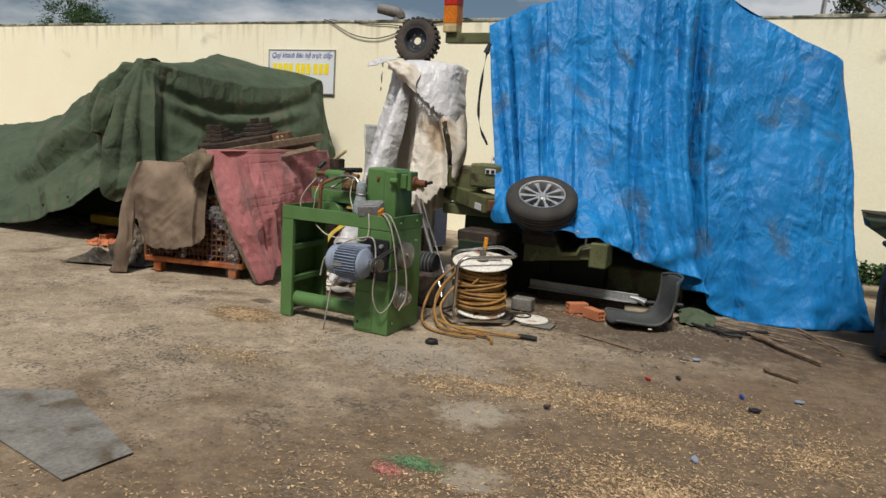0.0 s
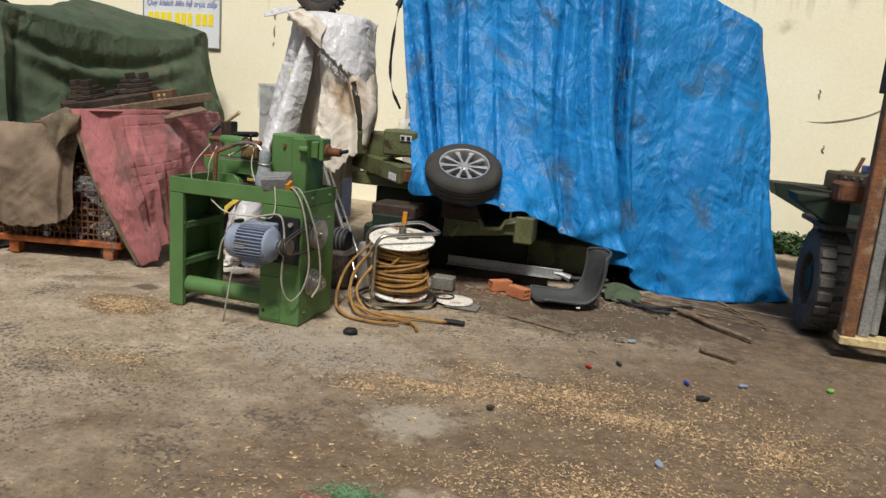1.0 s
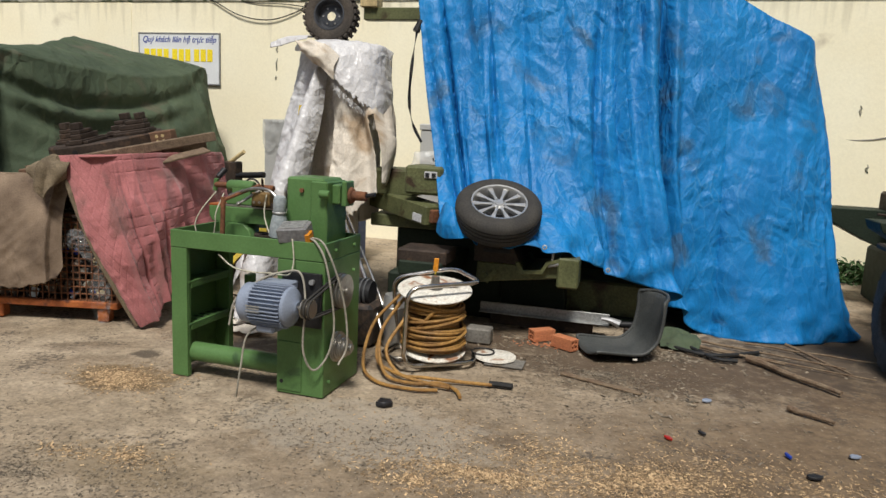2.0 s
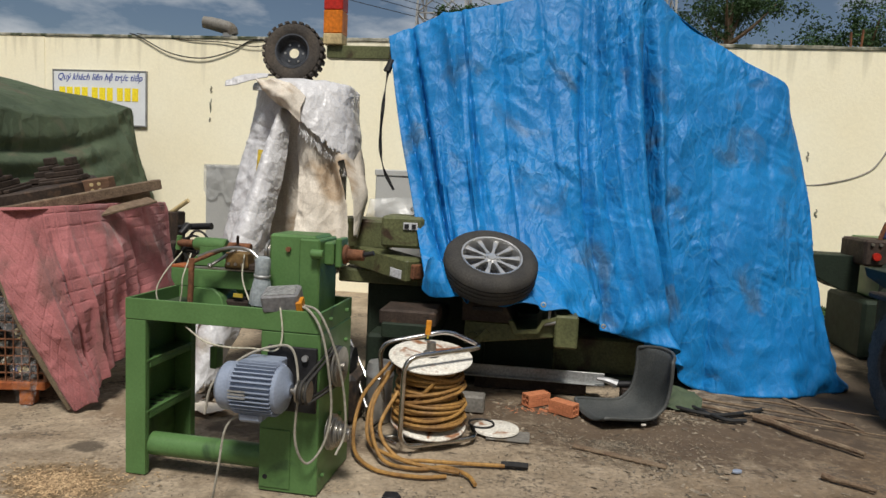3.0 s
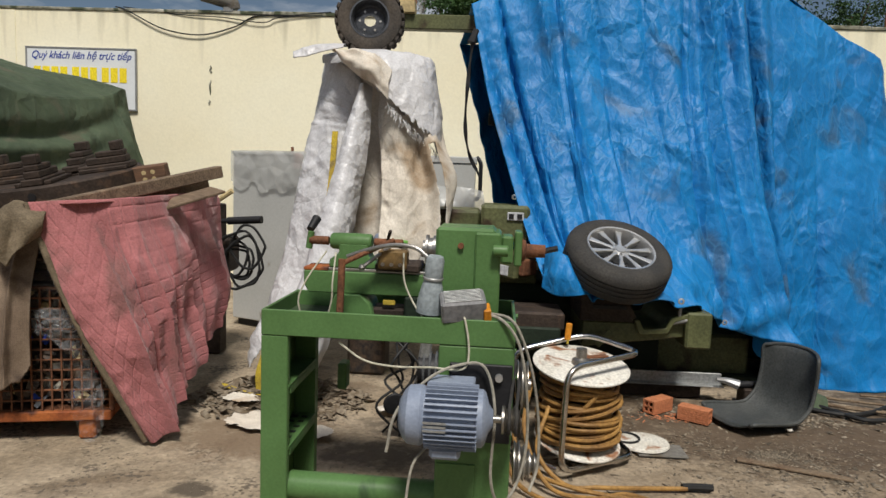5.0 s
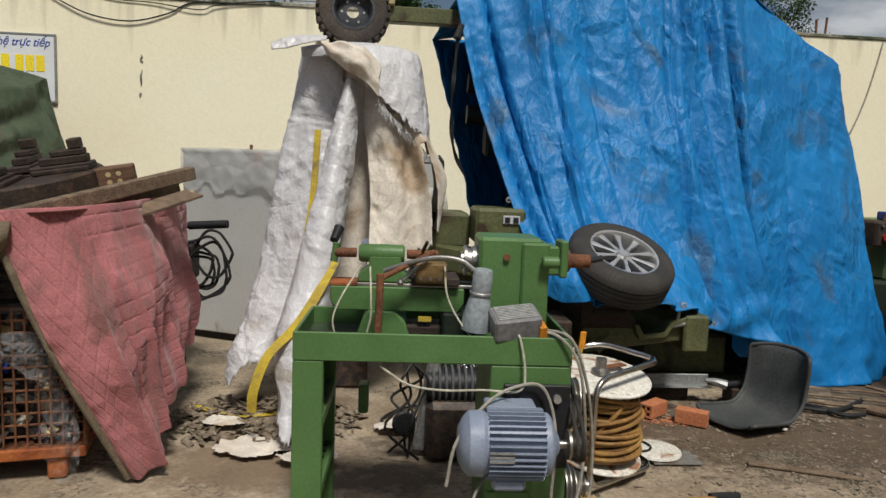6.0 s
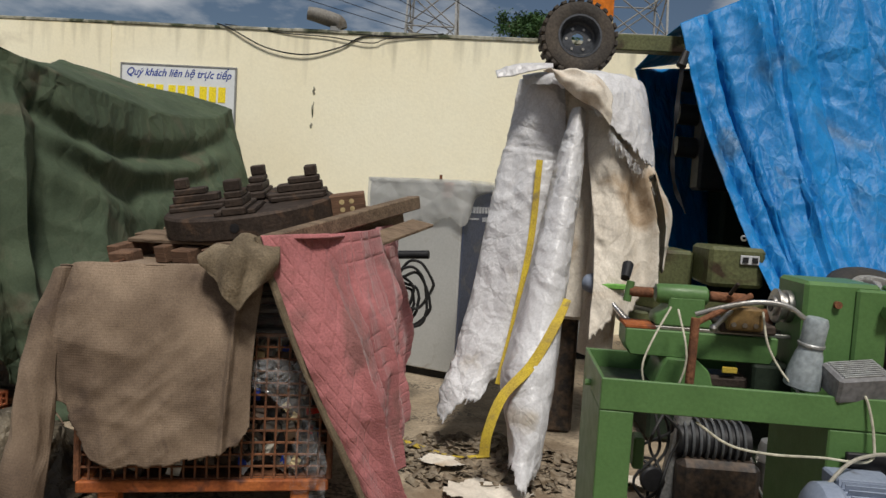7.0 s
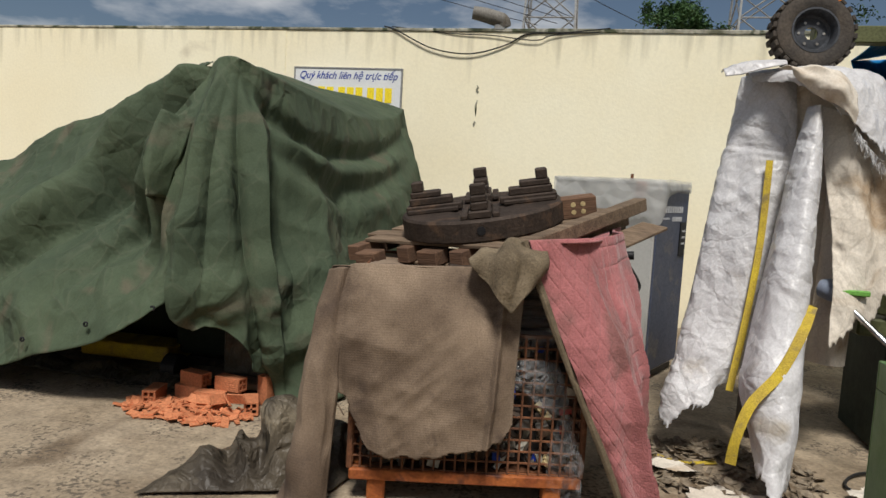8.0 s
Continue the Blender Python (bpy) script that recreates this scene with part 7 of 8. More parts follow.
# ---- cable reel ----
def cable_reel():
    c = thing("cable_reel", (-0.06, 5.41, 0), "ochre cable on a chipped white drum in chrome tube stand", "cable reel")
    top = part("flange", lathe([(0.03, 0.0), (0.228, 0.0), (0.238, 0.006), (0.238, 0.012), (0.228, 0.016), (0.03, 0.016)], pose(0, 0, 0.475, 9, 3, 0), 48, closed=True), M_SPOOL, c, "chipped white upper disc")
    part("flange", lathe([(0.03, 0.0), (0.205, 0.0), (0.215, 0.006), (0.215, 0.012), (0.205, 0.016), (0.03, 0.016)], pose(0, 0, 0.095, 8, 6, 0), 48, closed=True), M_SPOOL, c, "white lower disc")
    part("core", rod((0, 0, 0.11), (0, 0, 0.475), 0.07, seg=24), M_RUST, c)
    part("axle", rod((0, 0, 0.02), (0, 0, 0.56), 0.018, seg=14), M_STEEL, c)
    part("hub_nut", lathe([(0, 0), (0.05, 0), (0.045, 0.02), (0.028, 0.03), (0.026, 0.075), (0, 0.075)], pose(0, 0, 0.492), 16), M_STEEL, c)
    part("hub_strap", box(0.02, 0.15, -0.02, 0.02, 0.515, 0.525, 0.003, pose(0, 0, 0, 0, 0, 25)), M_RUST, c)
    rng = random.Random(17)
    for layer, (rad, n) in enumerate(((0.14, 18), (0.168, 19), (0.190, 22))):
        for k in range(n):
            z = 0.125 + 0.335 * (k + rng.uniform(-0.2, 0.2)) / n
            if layer == 2:
                z = 0.13 + 0.27 * rng.random() ** 1.5
            tilt, ph, rr = rng.uniform(-0.03, 0.03) * (1.6 if layer == 2 else 1), rng.uniform(0, 6.3), rad + rng.uniform(-0.012, 0.016) - 0.12 * max(0, z - 0.30)
            pts = [((rr + 0.006 * math.sin(3 * a + ph)) * math.cos(a), (rr + 0.006 * math.sin(2 * a + ph)) * math.sin(a), z + tilt * math.cos(a + ph)) for a in [j * 2 * math.pi / 12 for j in range(13)]]
            part("cable_turn", tube(pts, 0.0098, 7, 3), M_HOSE, c)
    part("cable_turn", tube([(-0.16, -0.09, 0.16), (-0.08, -0.17, 0.24), (0.03, -0.185, 0.36), (0.10, -0.15, 0.45)], 0.0105, 8, 8), M_HOSE, c, "loose diagonal turn")
    fr = [(-0.30, 0.20, 0.02), (-0.33, 0.14, 0.50), (0.06, 0.24, 0.585), (0.30, 0.02, 0.555), (-0.10, -0.26, 0.53), (-0.11, -0.27, 0.04), (0.28, -0.02, 0.04), (0.24, 0.16, 0.035)]
    part("tube_frame", tube(rounded(fr, 0.09, 6), 0.0145, 12, smooth=False), M_CHROME, c, "bent chrome tube frame")
    part("tube_frame", tube(rounded([(-0.30, 0.20, 0.03), (-0.34, -0.02, 0.03), (-0.12, -0.26, 0.05)], 0.07, 5), 0.0145, 12, smooth=False), M_CHROME, c)
    part("axle_bar", box(-0.28, 0.20, -0.012, 0.012, 0.018, 0.03, 0.003, pose(0, 0, 0, 0, 0, 20)), M_STEEL, c)
    t = thing("orange_tag", (-0.11, 5.58, 0.565), "small orange plastic tag tied to the reel frame", "tag")
    part("tag", box(-0.016, 0.016, -0.006, 0.006, 0.0, 0.09, 0.004, pose(0, 0, 0, 0, 4, 10)), M_ORANGE, t)
    part("tie", rod((0, 0, -0.02), (0.004, 0, 0.012), 0.006, seg=8), M_YELLOW, t)
    # loose cable ends trailing on the floor
    loose = (
        [(-0.30, 5.45, 0.42), (-0.42, 5.28, 0.25), (-0.40, 5.06, 0.06), (-0.25, 4.90, 0.015), (-0.02, 4.86, 0.015), (0.12, 4.90, 0.015)],
        [(-0.28, 5.5, 0.40), (-0.34, 5.2, 0.22), (-0.24, 5.0, 0.04), (-0.05, 4.95, 0.015), (0.10, 5.0, 0.02), (0.22, 4.93, 0.02), (0.27, 4.84, 0.015)],
        [(-0.22, 5.3, 0.30), (-0.28, 5.14, 0.14), (-0.16, 5.04, 0.03), (0.0, 5.03, 0.03), (0.22, 5.08, 0.016), (0.40, 5.10, 0.016)],
        [(-0.32, 5.50, 0.35), (-0.38, 5.34, 0.2), (-0.34, 5.15, 0.06), (-0.15, 5.0, 0.04), (0.05, 4.97, 0.02), (0.18, 4.95, 0.02)],
    )
    for pts in loose:
        o = thing("loose_cable", (0, 0, 0), "ochre cable end trailing over the floor", "cable", "loose cable ends")
        part("sheath", tube(pts, 0.0105, 8, 8), M_HOSE, o)
    o = thing("cable_plug", (0.44, 5.11, 0.018), "dark taped cable joint on the floor", "plug")
    part("joint", tube([(-0.06, 0, 0), (0, 0.005, 0.002), (0.08, 0.01, 0)], 0.018, 8, 4), M_CABLE_BLACK, o)
    # stainless canister behind
    b = thing("steel_canister", (-0.405, 5.65, 0), "dull stainless steel canister with a ringed lid", "canister")
    part("body", lathe([(0, 0), (0.075, 0), (0.08, 0.01), (0.08, 0.26), (0.086, 0.27), (0.086, 0.30), (0.08, 0.31), (0.08, 0.33), (0.07, 0.365), (0, 0.37)], seg=32), M_ALLOY, b)
    part("lid_ring", lathe([(0.084, 0.272), (0.09, 0.28), (0.084, 0.288)], seg=32, closed=True), M_STEEL, b)
    d = thing("pale_disc", (0.32, 5.62, 0.02), "round off-white lid lying on the ground", "lid")
    part("disc", lathe([(0, 0.012), (0.12, 0.014), (0.135, 0.010), (0.138, 0.0), (0, 0.0)], seg=40), M_SPOOL, d)
    part("ring_cable", tube([(-0.09 + 0.075 * math.cos(a), 0.02 + 0.075 * math.sin(a), 0.02) for a in [j * 0.55 for j in range(12)]], 0.006, 6, 4), M_CABLE_BLACK, d)
    part("under_sheet", box(-0.05, 0.20, -0.14, 0.02, -0.016, -0.008, 0.001), M_SHEET, d)


cable_reel()


# ---- floor pieces ----
def hollow_brick_mesh():
    L, W, H = 0.18, 0.082, 0.082
    bm = bmesh.new()
    t, rib = 0.012, 0.010
    join(bm, box(0, L, 0, W, 0, t, 0.001)), join(bm, box(0, L, 0, W, H - t, H, 0.001))
    join(bm, box(0.0005, L - 0.0005, 0, t, t, H - t, 0)), join(bm, box(0.0005, L - 0.0005, W - t, W, t, H - t, 0))
    join(bm, box(0.001, L - 0.001, t, W - t, H / 2 - rib / 2, H / 2 + rib / 2, 0)), join(bm, box(0.001, L - 0.001, W / 2 - rib / 2, W / 2 + rib / 2, t, H - t, 0))
    for k in range(5):
        for y in (-0.0012, W - 0.001):
            join(bm, box(0.002, L - 0.002, y, y + 0.0022, 0.012 + 0.0135 * k, 0.017 + 0.0135 * k, 0))
    bm.transform(Matrix.Translation((-L / 2, -W / 2, 0)))
    return mesh_of(bm, "brick", M_BRICK, 0)


BRICK = hollow_brick_mesh()


def brick(m, label="orange hollow clay brick", group="bricks in the pile"):
    b = new("hollow_brick", BRICK)
    b.matrix_world = m
    tagged(b, label, "brick", group)


for x, y, z, rz, ry in ((-4.80, 6.12, 0, -10, 0), (-4.62, 6.05, 0, 4, 0), (-4.34, 6.02, 0, -62, 0), (-4.78, 6.14, 0.083, -14, 0), (-4.53, 6.12, 0.083, -10, 0), (-4.97, 6.0, 0, -78, 0), (-4.60, 6.24, 0, -8, 0)):
    brick(pose(x, y, z, 0, ry, rz), "orange hollow clay brick stacked by the green canvas")
brick(pose(-4.36, 6.2, 0.09, 0, 90, -20), "orange hollow clay brick standing on end")
brick(pose(0.73, 6.08, 0.0, 0, 0, -34), "orange hollow clay brick lying on the earth", "bricks by the seat")
brick(pose(0.55, 6.22, 0.0, 0, 0, 38), "broken orange clay brick on the earth", "bricks by the seat")


def brick_rubble():
    rng = random.Random(9)
    bm = bmesh.new()
    for _ in range(230):
        a, r = rng.uniform(0, 6.3), rng.random() ** 0.6
        x, y = -4.70 + 0.42 * r * math.cos(a), 5.88 + 0.20 * r * math.sin(a)
        s = rng.uniform(0.008, 0.05)
        box(-s, s, -s * 0.5, s * 0.5, -0.005, 0.005, 0, pose(x, y, 0.008 + 0.05 * (1 - r) * rng.random(), rng.uniform(-25, 25), rng.uniform(-25, 25), rng.uniform(0, 360)), bm)
    for k in range(5):
        box(-0.07, 0.07, -0.03, 0.03, -0.005, 0.005, 0, pose(-4.62 + 0.06 * k, 5.92, 0.06 + 0.01 * k, 30 + 10 * k, 10, 40 * k), bm)
    solo("brick_rubble", bm, M_BRICK, "broken orange brick shards on the concrete", "rubble", kind="stuff", smooth=0)


brick_rubble()


def seat_shell():
    s = thing("seat_shell", (1.10, 6.10, 0.0), "charcoal plastic seat shell lying on the ground", "seat", turn=(0, 0, 24))
    prof = [(-0.26, 0.030), (-0.22, 0.05), (-0.05, 0.035), (0.08, 0.03), (0.17, 0.06), (0.22, 0.15), (0.245, 0.28), (0.275, 0.40), (0.30, 0.44)]
    cols = []
    for k, y in enumerate((-0.20, -0.17, -0.08, 0.0, 0.08, 0.17, 0.20)):
        e = (abs(y) / 0.20) ** 3
        cols.append([(x + (0.03 * e if i == 0 else -0.03 * e if i >= 7 else 0) - (0.03 * e if 3 < i else 0), y * (0.86 if i in (0, 8) else 1), z + 0.028 * e * (1 if i < 5 else 0) - (0.02 * e if i == 8 else 0)) for i, (x, z) in enumerate(prof)])
    ob = part("shell", drape(cols, 40, 60), M_SEAT, s)
    thicken(ob, 0.012)
    rim = [Vector(p) for p in cols[0]] + [Vector(c[-1]) for c in cols[1:-1]] + [Vector(p) for p in cols[-1][::-1]]
    part("rolled_rim", tube(rim, 0.011, 8, 5), M_SEAT, s)
    part("chip", box(0.02, 0.05, -0.215, -0.20, 0.02, 0.03, 0.002), M_SPOOL, s)


seat_shell()


def floor_clutter():
    b = thing("steel_strip", (0, 0, 0), "long grey steel strip propped along the machine base", "steel strip")
    part("strip", box(0.02, 1.02, 6.50, 6.515, 0.10, 0.175, 0.003, pose(0, 0, 0)), M_GALV, b)
    part("lip", box(0.02, 1.02, 6.44, 6.50, 0.10, 0.106, 0.001), M_GALV, b)
    part("rest", box(0.1, 0.9, 6.52, 6.6, 0.0, 0.10, 0.004), M_CAST, b)
    g = thing("grease_gun", (1.08, 6.42, 0.13), "dark bar with a crumpled foil end", "tool")
    part("barrel", rod((0, 0, 0), (0.32, 0.06, 0.01), 0.022, seg=12), M_BLACK, g)
    part("foil", tube([(-0.12, 0, 0.03), (-0.05, 0.01, 0.02), (0.02, 0, 0.0)], lambda k: 0.012 + 0.02 * k, 8, 4), M_ALLOY, g, "crumpled silver foil")
    part("prop", box(0.05, 0.25, -0.03, 0.1, -0.13, -0.02, 0.006), M_CAST, g)
    k = thing("concrete_block", (0.14, 5.98, 0.0), "small grey concrete block beside the reel", "block")
    part("block", box(-0.10, 0.08, -0.06, 0.06, 0, 0.11, 0.01), M_SHEET, k)
    s = thing("wood_slat", (0, 0, 0), "dark flat wooden slat lying on the earth", "slat")
    part("slat", box(-0.26, 0.26, -0.022, 0.022, 0.002, 0.014, 0.003, pose(1.01, 5.41, 0, 0, 0, -21)), M_BARK, s)
    rng = random.Random(13)
    for p, q, r in (((1.98, 6.28, 0.025), (2.43, 5.77, 0.022), 0.024), ((1.55, 6.5, 0.02), (2.2, 6.25, 0.02), 0.012), ((1.65, 6.62, 0.02), (2.6, 6.3, 0.03), 0.010), ((2.3, 6.75, 0.03), (2.62, 6.2, 0.02), 0.012), ((1.8, 6.45, 0.015), (2.75, 6.15, 0.015), 0.008), ((2.0, 6.7, 0.02), (2.9, 6.55, 0.02), 0.008), ((2.05, 5.38, 0.018), (2.27, 5.24, 0.018), 0.018)):
        p, q = Vector(p), Vector(q)
        pts = [p.lerp(q, t / 5) + Vector((rng.uniform(-1, 1), rng.uniform(-1, 1), 0)) * 0.014 for t in range(6)]
        solo("dead_branch", tube(pts, lambda t, r=r: r * (1 - 0.4 * t), 8, 5), M_BARK, "dry brown branch lying on the earth", "branch", "branches by the tarpaulin")
    for pts in ([(1.36, 6.5, 0.02), (1.55, 6.33, 0.02), (1.72, 6.27, 0.02), (1.9, 6.35, 0.02), (2.1, 6.5, 0.02)], [(1.4, 6.6, 0.03), (1.6, 6.42, 0.02), (1.75, 6.2, 0.02), (1.9, 6.2, 0.02)]):
        solo("rubber_hose", tube(pts, 0.014, 8, 8), M_CABLE_BLACK, "black rubber hose on the earth", "hose", "hoses by the tarpaulin")
    cl = (((1.36, 6.62, 0.06), (1.38, 6.50, 0.05), (1.40, 6.38, 0.005)), ((1.50, 6.62, 0.09), (1.52, 6.48, 0.08), (1.54, 6.34, 0.005)), ((1.66, 6.62, 0.05), (1.68, 6.48, 0.04), (1.66, 6.38, 0.005)))
    solo("green_rag", drape(cl, 30, 24, lambda u, v, p: 0.02 * ridged(p, 9, 1)), M_GREEN_TARP, "crumpled dark green rag on the earth", "rag")
    sh = bmesh.new()
    sh = prism([(-1.62, 2.50), (-1.294, 2.70), (-0.469, 2.36), (-0.51, 2.05), (-1.75, 2.28)], 0.004, 0.008, bm=sh)
    solo("rubber_sheet", sh, M_SHEET, "grey scuffed rubber sheet lying on the ground", "sheet", smooth=0)
    solo("dark_clod", prism([(-0.045, -0.02), (0.0, -0.04), (0.05, -0.02), (0.04, 0.03), (-0.02, 0.045)], 0, 0.03, pose(-0.10, 4.61, 0, 0, 0, 20), bevel=0.006), M_BLACK, "small black lump on the concrete", "debris", "bits of litter")
    for x, y, mat, s, lab in ((2.0, 4.52, M_BLACK, 0.05, "black plastic scrap on the earth"), (1.93, 4.72, M_BLUE_PLASTIC, 0.03, "blue plastic scrap on the earth"), (2.25, 4.83, M_MOTOR, 0.04, "grey plastic scrap on the earth"), (1.62, 5.35, M_MOTOR, 0.04, "grey plastic scrap on the earth"), (1.38, 4.72, M_RED, 0.03, "dark red scrap on the earth"), (1.55, 4.85, M_BLACK, 0.025, "black scrap on the earth"), (2.75, 5.0, M_GREEN_BRIGHT, 0.03, "green plastic scrap on the earth"), (1.75, 3.65, M_MOTOR, 0.035, "grey scrap on the earth"), (0.95, 3.9, M_CAST, 0.03, "brown scrap on the earth")):
        pts = [(s * rng.uniform(0.6, 1.1) * math.cos(a), s * 0.6 * rng.uniform(0.6, 1.1) * math.sin(a)) for a in (0.2, 1.3, 2.4, 3.5, 4.6, 5.7)]
        solo("litter_scrap", prism(pts, 0, 0.012, pose(x, y, 0.004, rng.uniform(-8, 8), rng.uniform(-8, 8), rng.uniform(0, 360)), bevel=0.002), mat, lab, "litter", "bits of litter")
    heap = []
    for i in range(7):
        row = []
        for j in range(6):
            x, y = -4.28 + 0.13 * i + 0.03 * j, 4.86 + 0.15 * j + 0.05 * i
            e = min(i, 6 - i) / 3 * min(j, 5 - j) / 2.5
            row.append((x, y, 0.012 + 0.27 * e * rng.uniform(0.4, 1.3)))
        heap.append(row[::-1])
    thicken(solo("oily_cloth", drape(heap, 90, 80, lambda u, v, p: 0.11 * ridged((p[0] + p[1] * 0.6, p[1] * 0.4, 0), 6, 3) * math.sin(math.pi * u) * math.sin(math.pi * v) + 0.05 * wrinkles(p, 0.12, 2, 0.8) * math.sin(math.pi * v)), M_CLOTH_DARK, "dark oily cloth heaped on the concrete", "cloth"), 0.006)
    flat = [[(-6.4 + 0.25 * i, 6.30 + 0.09 * j - 0.02 * i, 0.012 + 0.05 * (i % 2) * (1 if j in (1, 2) else 0)) for j in range(4)][::-1] for i in range(8)]
    thicken(solo("brown_rag", drape(flat, 60, 24, lambda u, v, p: 0.025 * ridged(p, 8, 2) * math.sin(math.pi * v)), M_CLOTH_DARK, "brown rag lying along the canvas edge", "rag"), 0.005)
    # torn bag scraps and litter below the wrapped column
    for k, (x, y, s) in enumerate(((-1.72, 5.62, 0.22), (-1.45, 5.48, 0.16), (-1.95, 5.95, 0.14), (-1.0, 5.9, 0.15))):
        g = [[(x + s * (i / 3 - 0.5) * 2, y + s * 0.6 * (j / 3 - 0.5) * 2, 0.015 + 0.03 * rng.random()) for j in range(4)][::-1] for i in range(4)]
        solo("bag_scrap", drape(g, 24, 20, lambda u, v, p: 0.015 * ridged(p, 9, k), lambda u, v: (u - 0.5) ** 2 + (v - 0.5) ** 2 < 0.20 + 0.10 * nz((math.atan2(v - 0.5, u - 0.5) * 2, k, 0), 1)), M_BAG_INNER, "torn white bag scrap on the floor", "scrap", "torn bag scraps")
    solo("yellow_strap", thicken_strip([(-2.2, 6.28, 0.01), (-2.0, 6.12, 0.02), (-1.85, 6.10, 0.01), (-1.7, 6.15, 0.012)], 0.03, 0.004, across=(0, 1, 0), twist=0.2), M_YELLOW, "yellow strap end lying on the floor", "strap")
    bm = bmesh.new()
    for _ in range(420):
        a, r = rng.uniform(0, 6.3), rng.random() ** 0.5
        x, y, L = -1.75 + 0.55 * r * math.cos(a), 6.05 + 0.42 * r * math.sin(a), rng.uniform(0.01, 0.05)
        box(-L, L, -L * 0.4, L * 0.4, -0.001, 0.001, 0, pose(x, y, 0.008 + rng.random() * 0.02, rng.uniform(-30, 30), rng.uniform(-30, 30), rng.uniform(0, 360)), bm)
    solo("dry_leaves", bm, material("dry_leaf_litter", (0.11, 0.08, 0.05), 0.95, second=(0.24, 0.20, 0.15), scale=25, bump=0), "dry leaves and paper crumbs on the floor", "leaf litter", kind="stuff", smooth=0)


floor_clutter()


# ---- forklift and the machine at the far end ----
def forklift():
    f = thing("forklift", (3.42, 6.35, 0), "old forklift with rust-streaked mast and block-tread tyres", "forklift")
    for x in (-0.47, 0.47):
        w = part("wheel", lathe([(0, 0.09), (0.10, 0.09), (0.12, 0.07), (0.20, 0.05), (0.20, -0.05), (0, -0.05)], pose(x, 0.06, 0.39, 0, 90 if x > 0 else -90, 0), 32), M_GREEN_DARK, f)
        body, lug = block_tyre(0.385, 0.21, 0.20, False, 22, 0.02)
        mt = pose(x, 0.06, 0.39, 0, 90, 0)
        body.transform(mt), lug.transform(mt)
        t = part("tyre", body, M_TYRE_GREY, w)
        part("tread", lug, M_TYRE_GREY, t)
    for s in (-1, 1):
        part("mast_channel", box(-0.045, 0.045, -0.07, 0.03, 0.12, 2.6, 0.008, pose(s * 0.42, -0.56, 0, -1)), M_MAST, f, "rust-brown mast channel")
        part("inner_channel", box(-0.035, 0.035, -0.05, 0.03, 0.16, 2.5, 0.006, pose(s * 0.32, -0.54, 0, -1)), M_GALV, f)
        part("lift_cylinder", rod((s * 0.25, -0.52, 0.18), (s * 0.25, -0.50, 1.5), 0.035, seg=16), M_GALV, f)
    part("bottom_plate", box(-0.47, 0.47, -0.64, -0.48, 0.10, 0.16, 0.008), M_CREAM, f)
    part("cross_head", box(-0.42, 0.42, -0.60, -0.50, 2.45, 2.58, 0.01), M_CAST, f)
    part("carriage", box(-0.28, 0.28, -0.64, -0.60, 0.62, 0.82, 0.008), M_GALV, f)
    part("carriage", box(-0.28, 0.28, -0.64, -0.60, 1.0, 1.12, 0.008), M_GALV, f)
    for k in range(4):
        part("hole", rod((-0.22 + 0.06 * k, -0.645, 0.76), (-0.22 + 0.06 * k, -0.638, 0.76), 0.016, seg=10), M_BLACK, f)
    part("backrest_board", box(-0.34, 0.34, -0.57, -0.54, 1.2, 2.3, 0.006), M_WOOD, f, "weathered board behind the mast")
    part("tilt_ram", rod((-0.3, -0.5, 0.35), (-0.24, 0.2, 0.55), 0.03, seg=12), M_BLACK, f)
    part("chassis", box(-0.20, 0.34, -0.3, 1.2, 0.22, 0.80, 0.04), M_GREEN_DARK, f)
    part("counterweight", box(-0.05, 0.42, 1.2, 1.6, 0.25, 1.0, 0.08), M_GREEN_DARK, f)
    for s in (-1, 1):
        part("fender", box(-0.13, 0.13, -0.30, 0.42, 0.80, 0.84, 0.01, pose(s * 0.46, 0.06, 0)), M_CAST, f)
        part("headlamp", lathe([(0, 0), (0.05, 0.0), (0.065, 0.03), (0.068, 0.05), (0.055, 0.058), (0, 0.062)], pose(s * 0.45, -0.54, 2.12, 90), 24), M_ALLOY, f, "round glass headlamp")
        part("lamp_bracket", box(-0.03, 0.03, -0.04, 0.05, 1.75, 2.08, 0.006, pose(s * 0.45, -0.5, 0)), M_CAST, f)
    part("valve_block", box(-0.58, -0.42, -0.4, -0.15, 1.02, 1.16, 0.02), M_RUST, f)
    part("mudguard_arm", rod((-0.85, -0.3, 1.10), (-0.45, -0.2, 1.06), 0.008, seg=8), M_CAST, f)
    part("step_tray", prism([(-0.80, 1.04), (-0.44, 1.04), (-0.44, 0.80), (-0.52, 0.82), (-0.78, 0.98)], -0.15, 0.15, pose(0, -0.05, 0, 90), bevel=0.005), M_GREEN_DARK, f, "dark green side tray")


forklift()


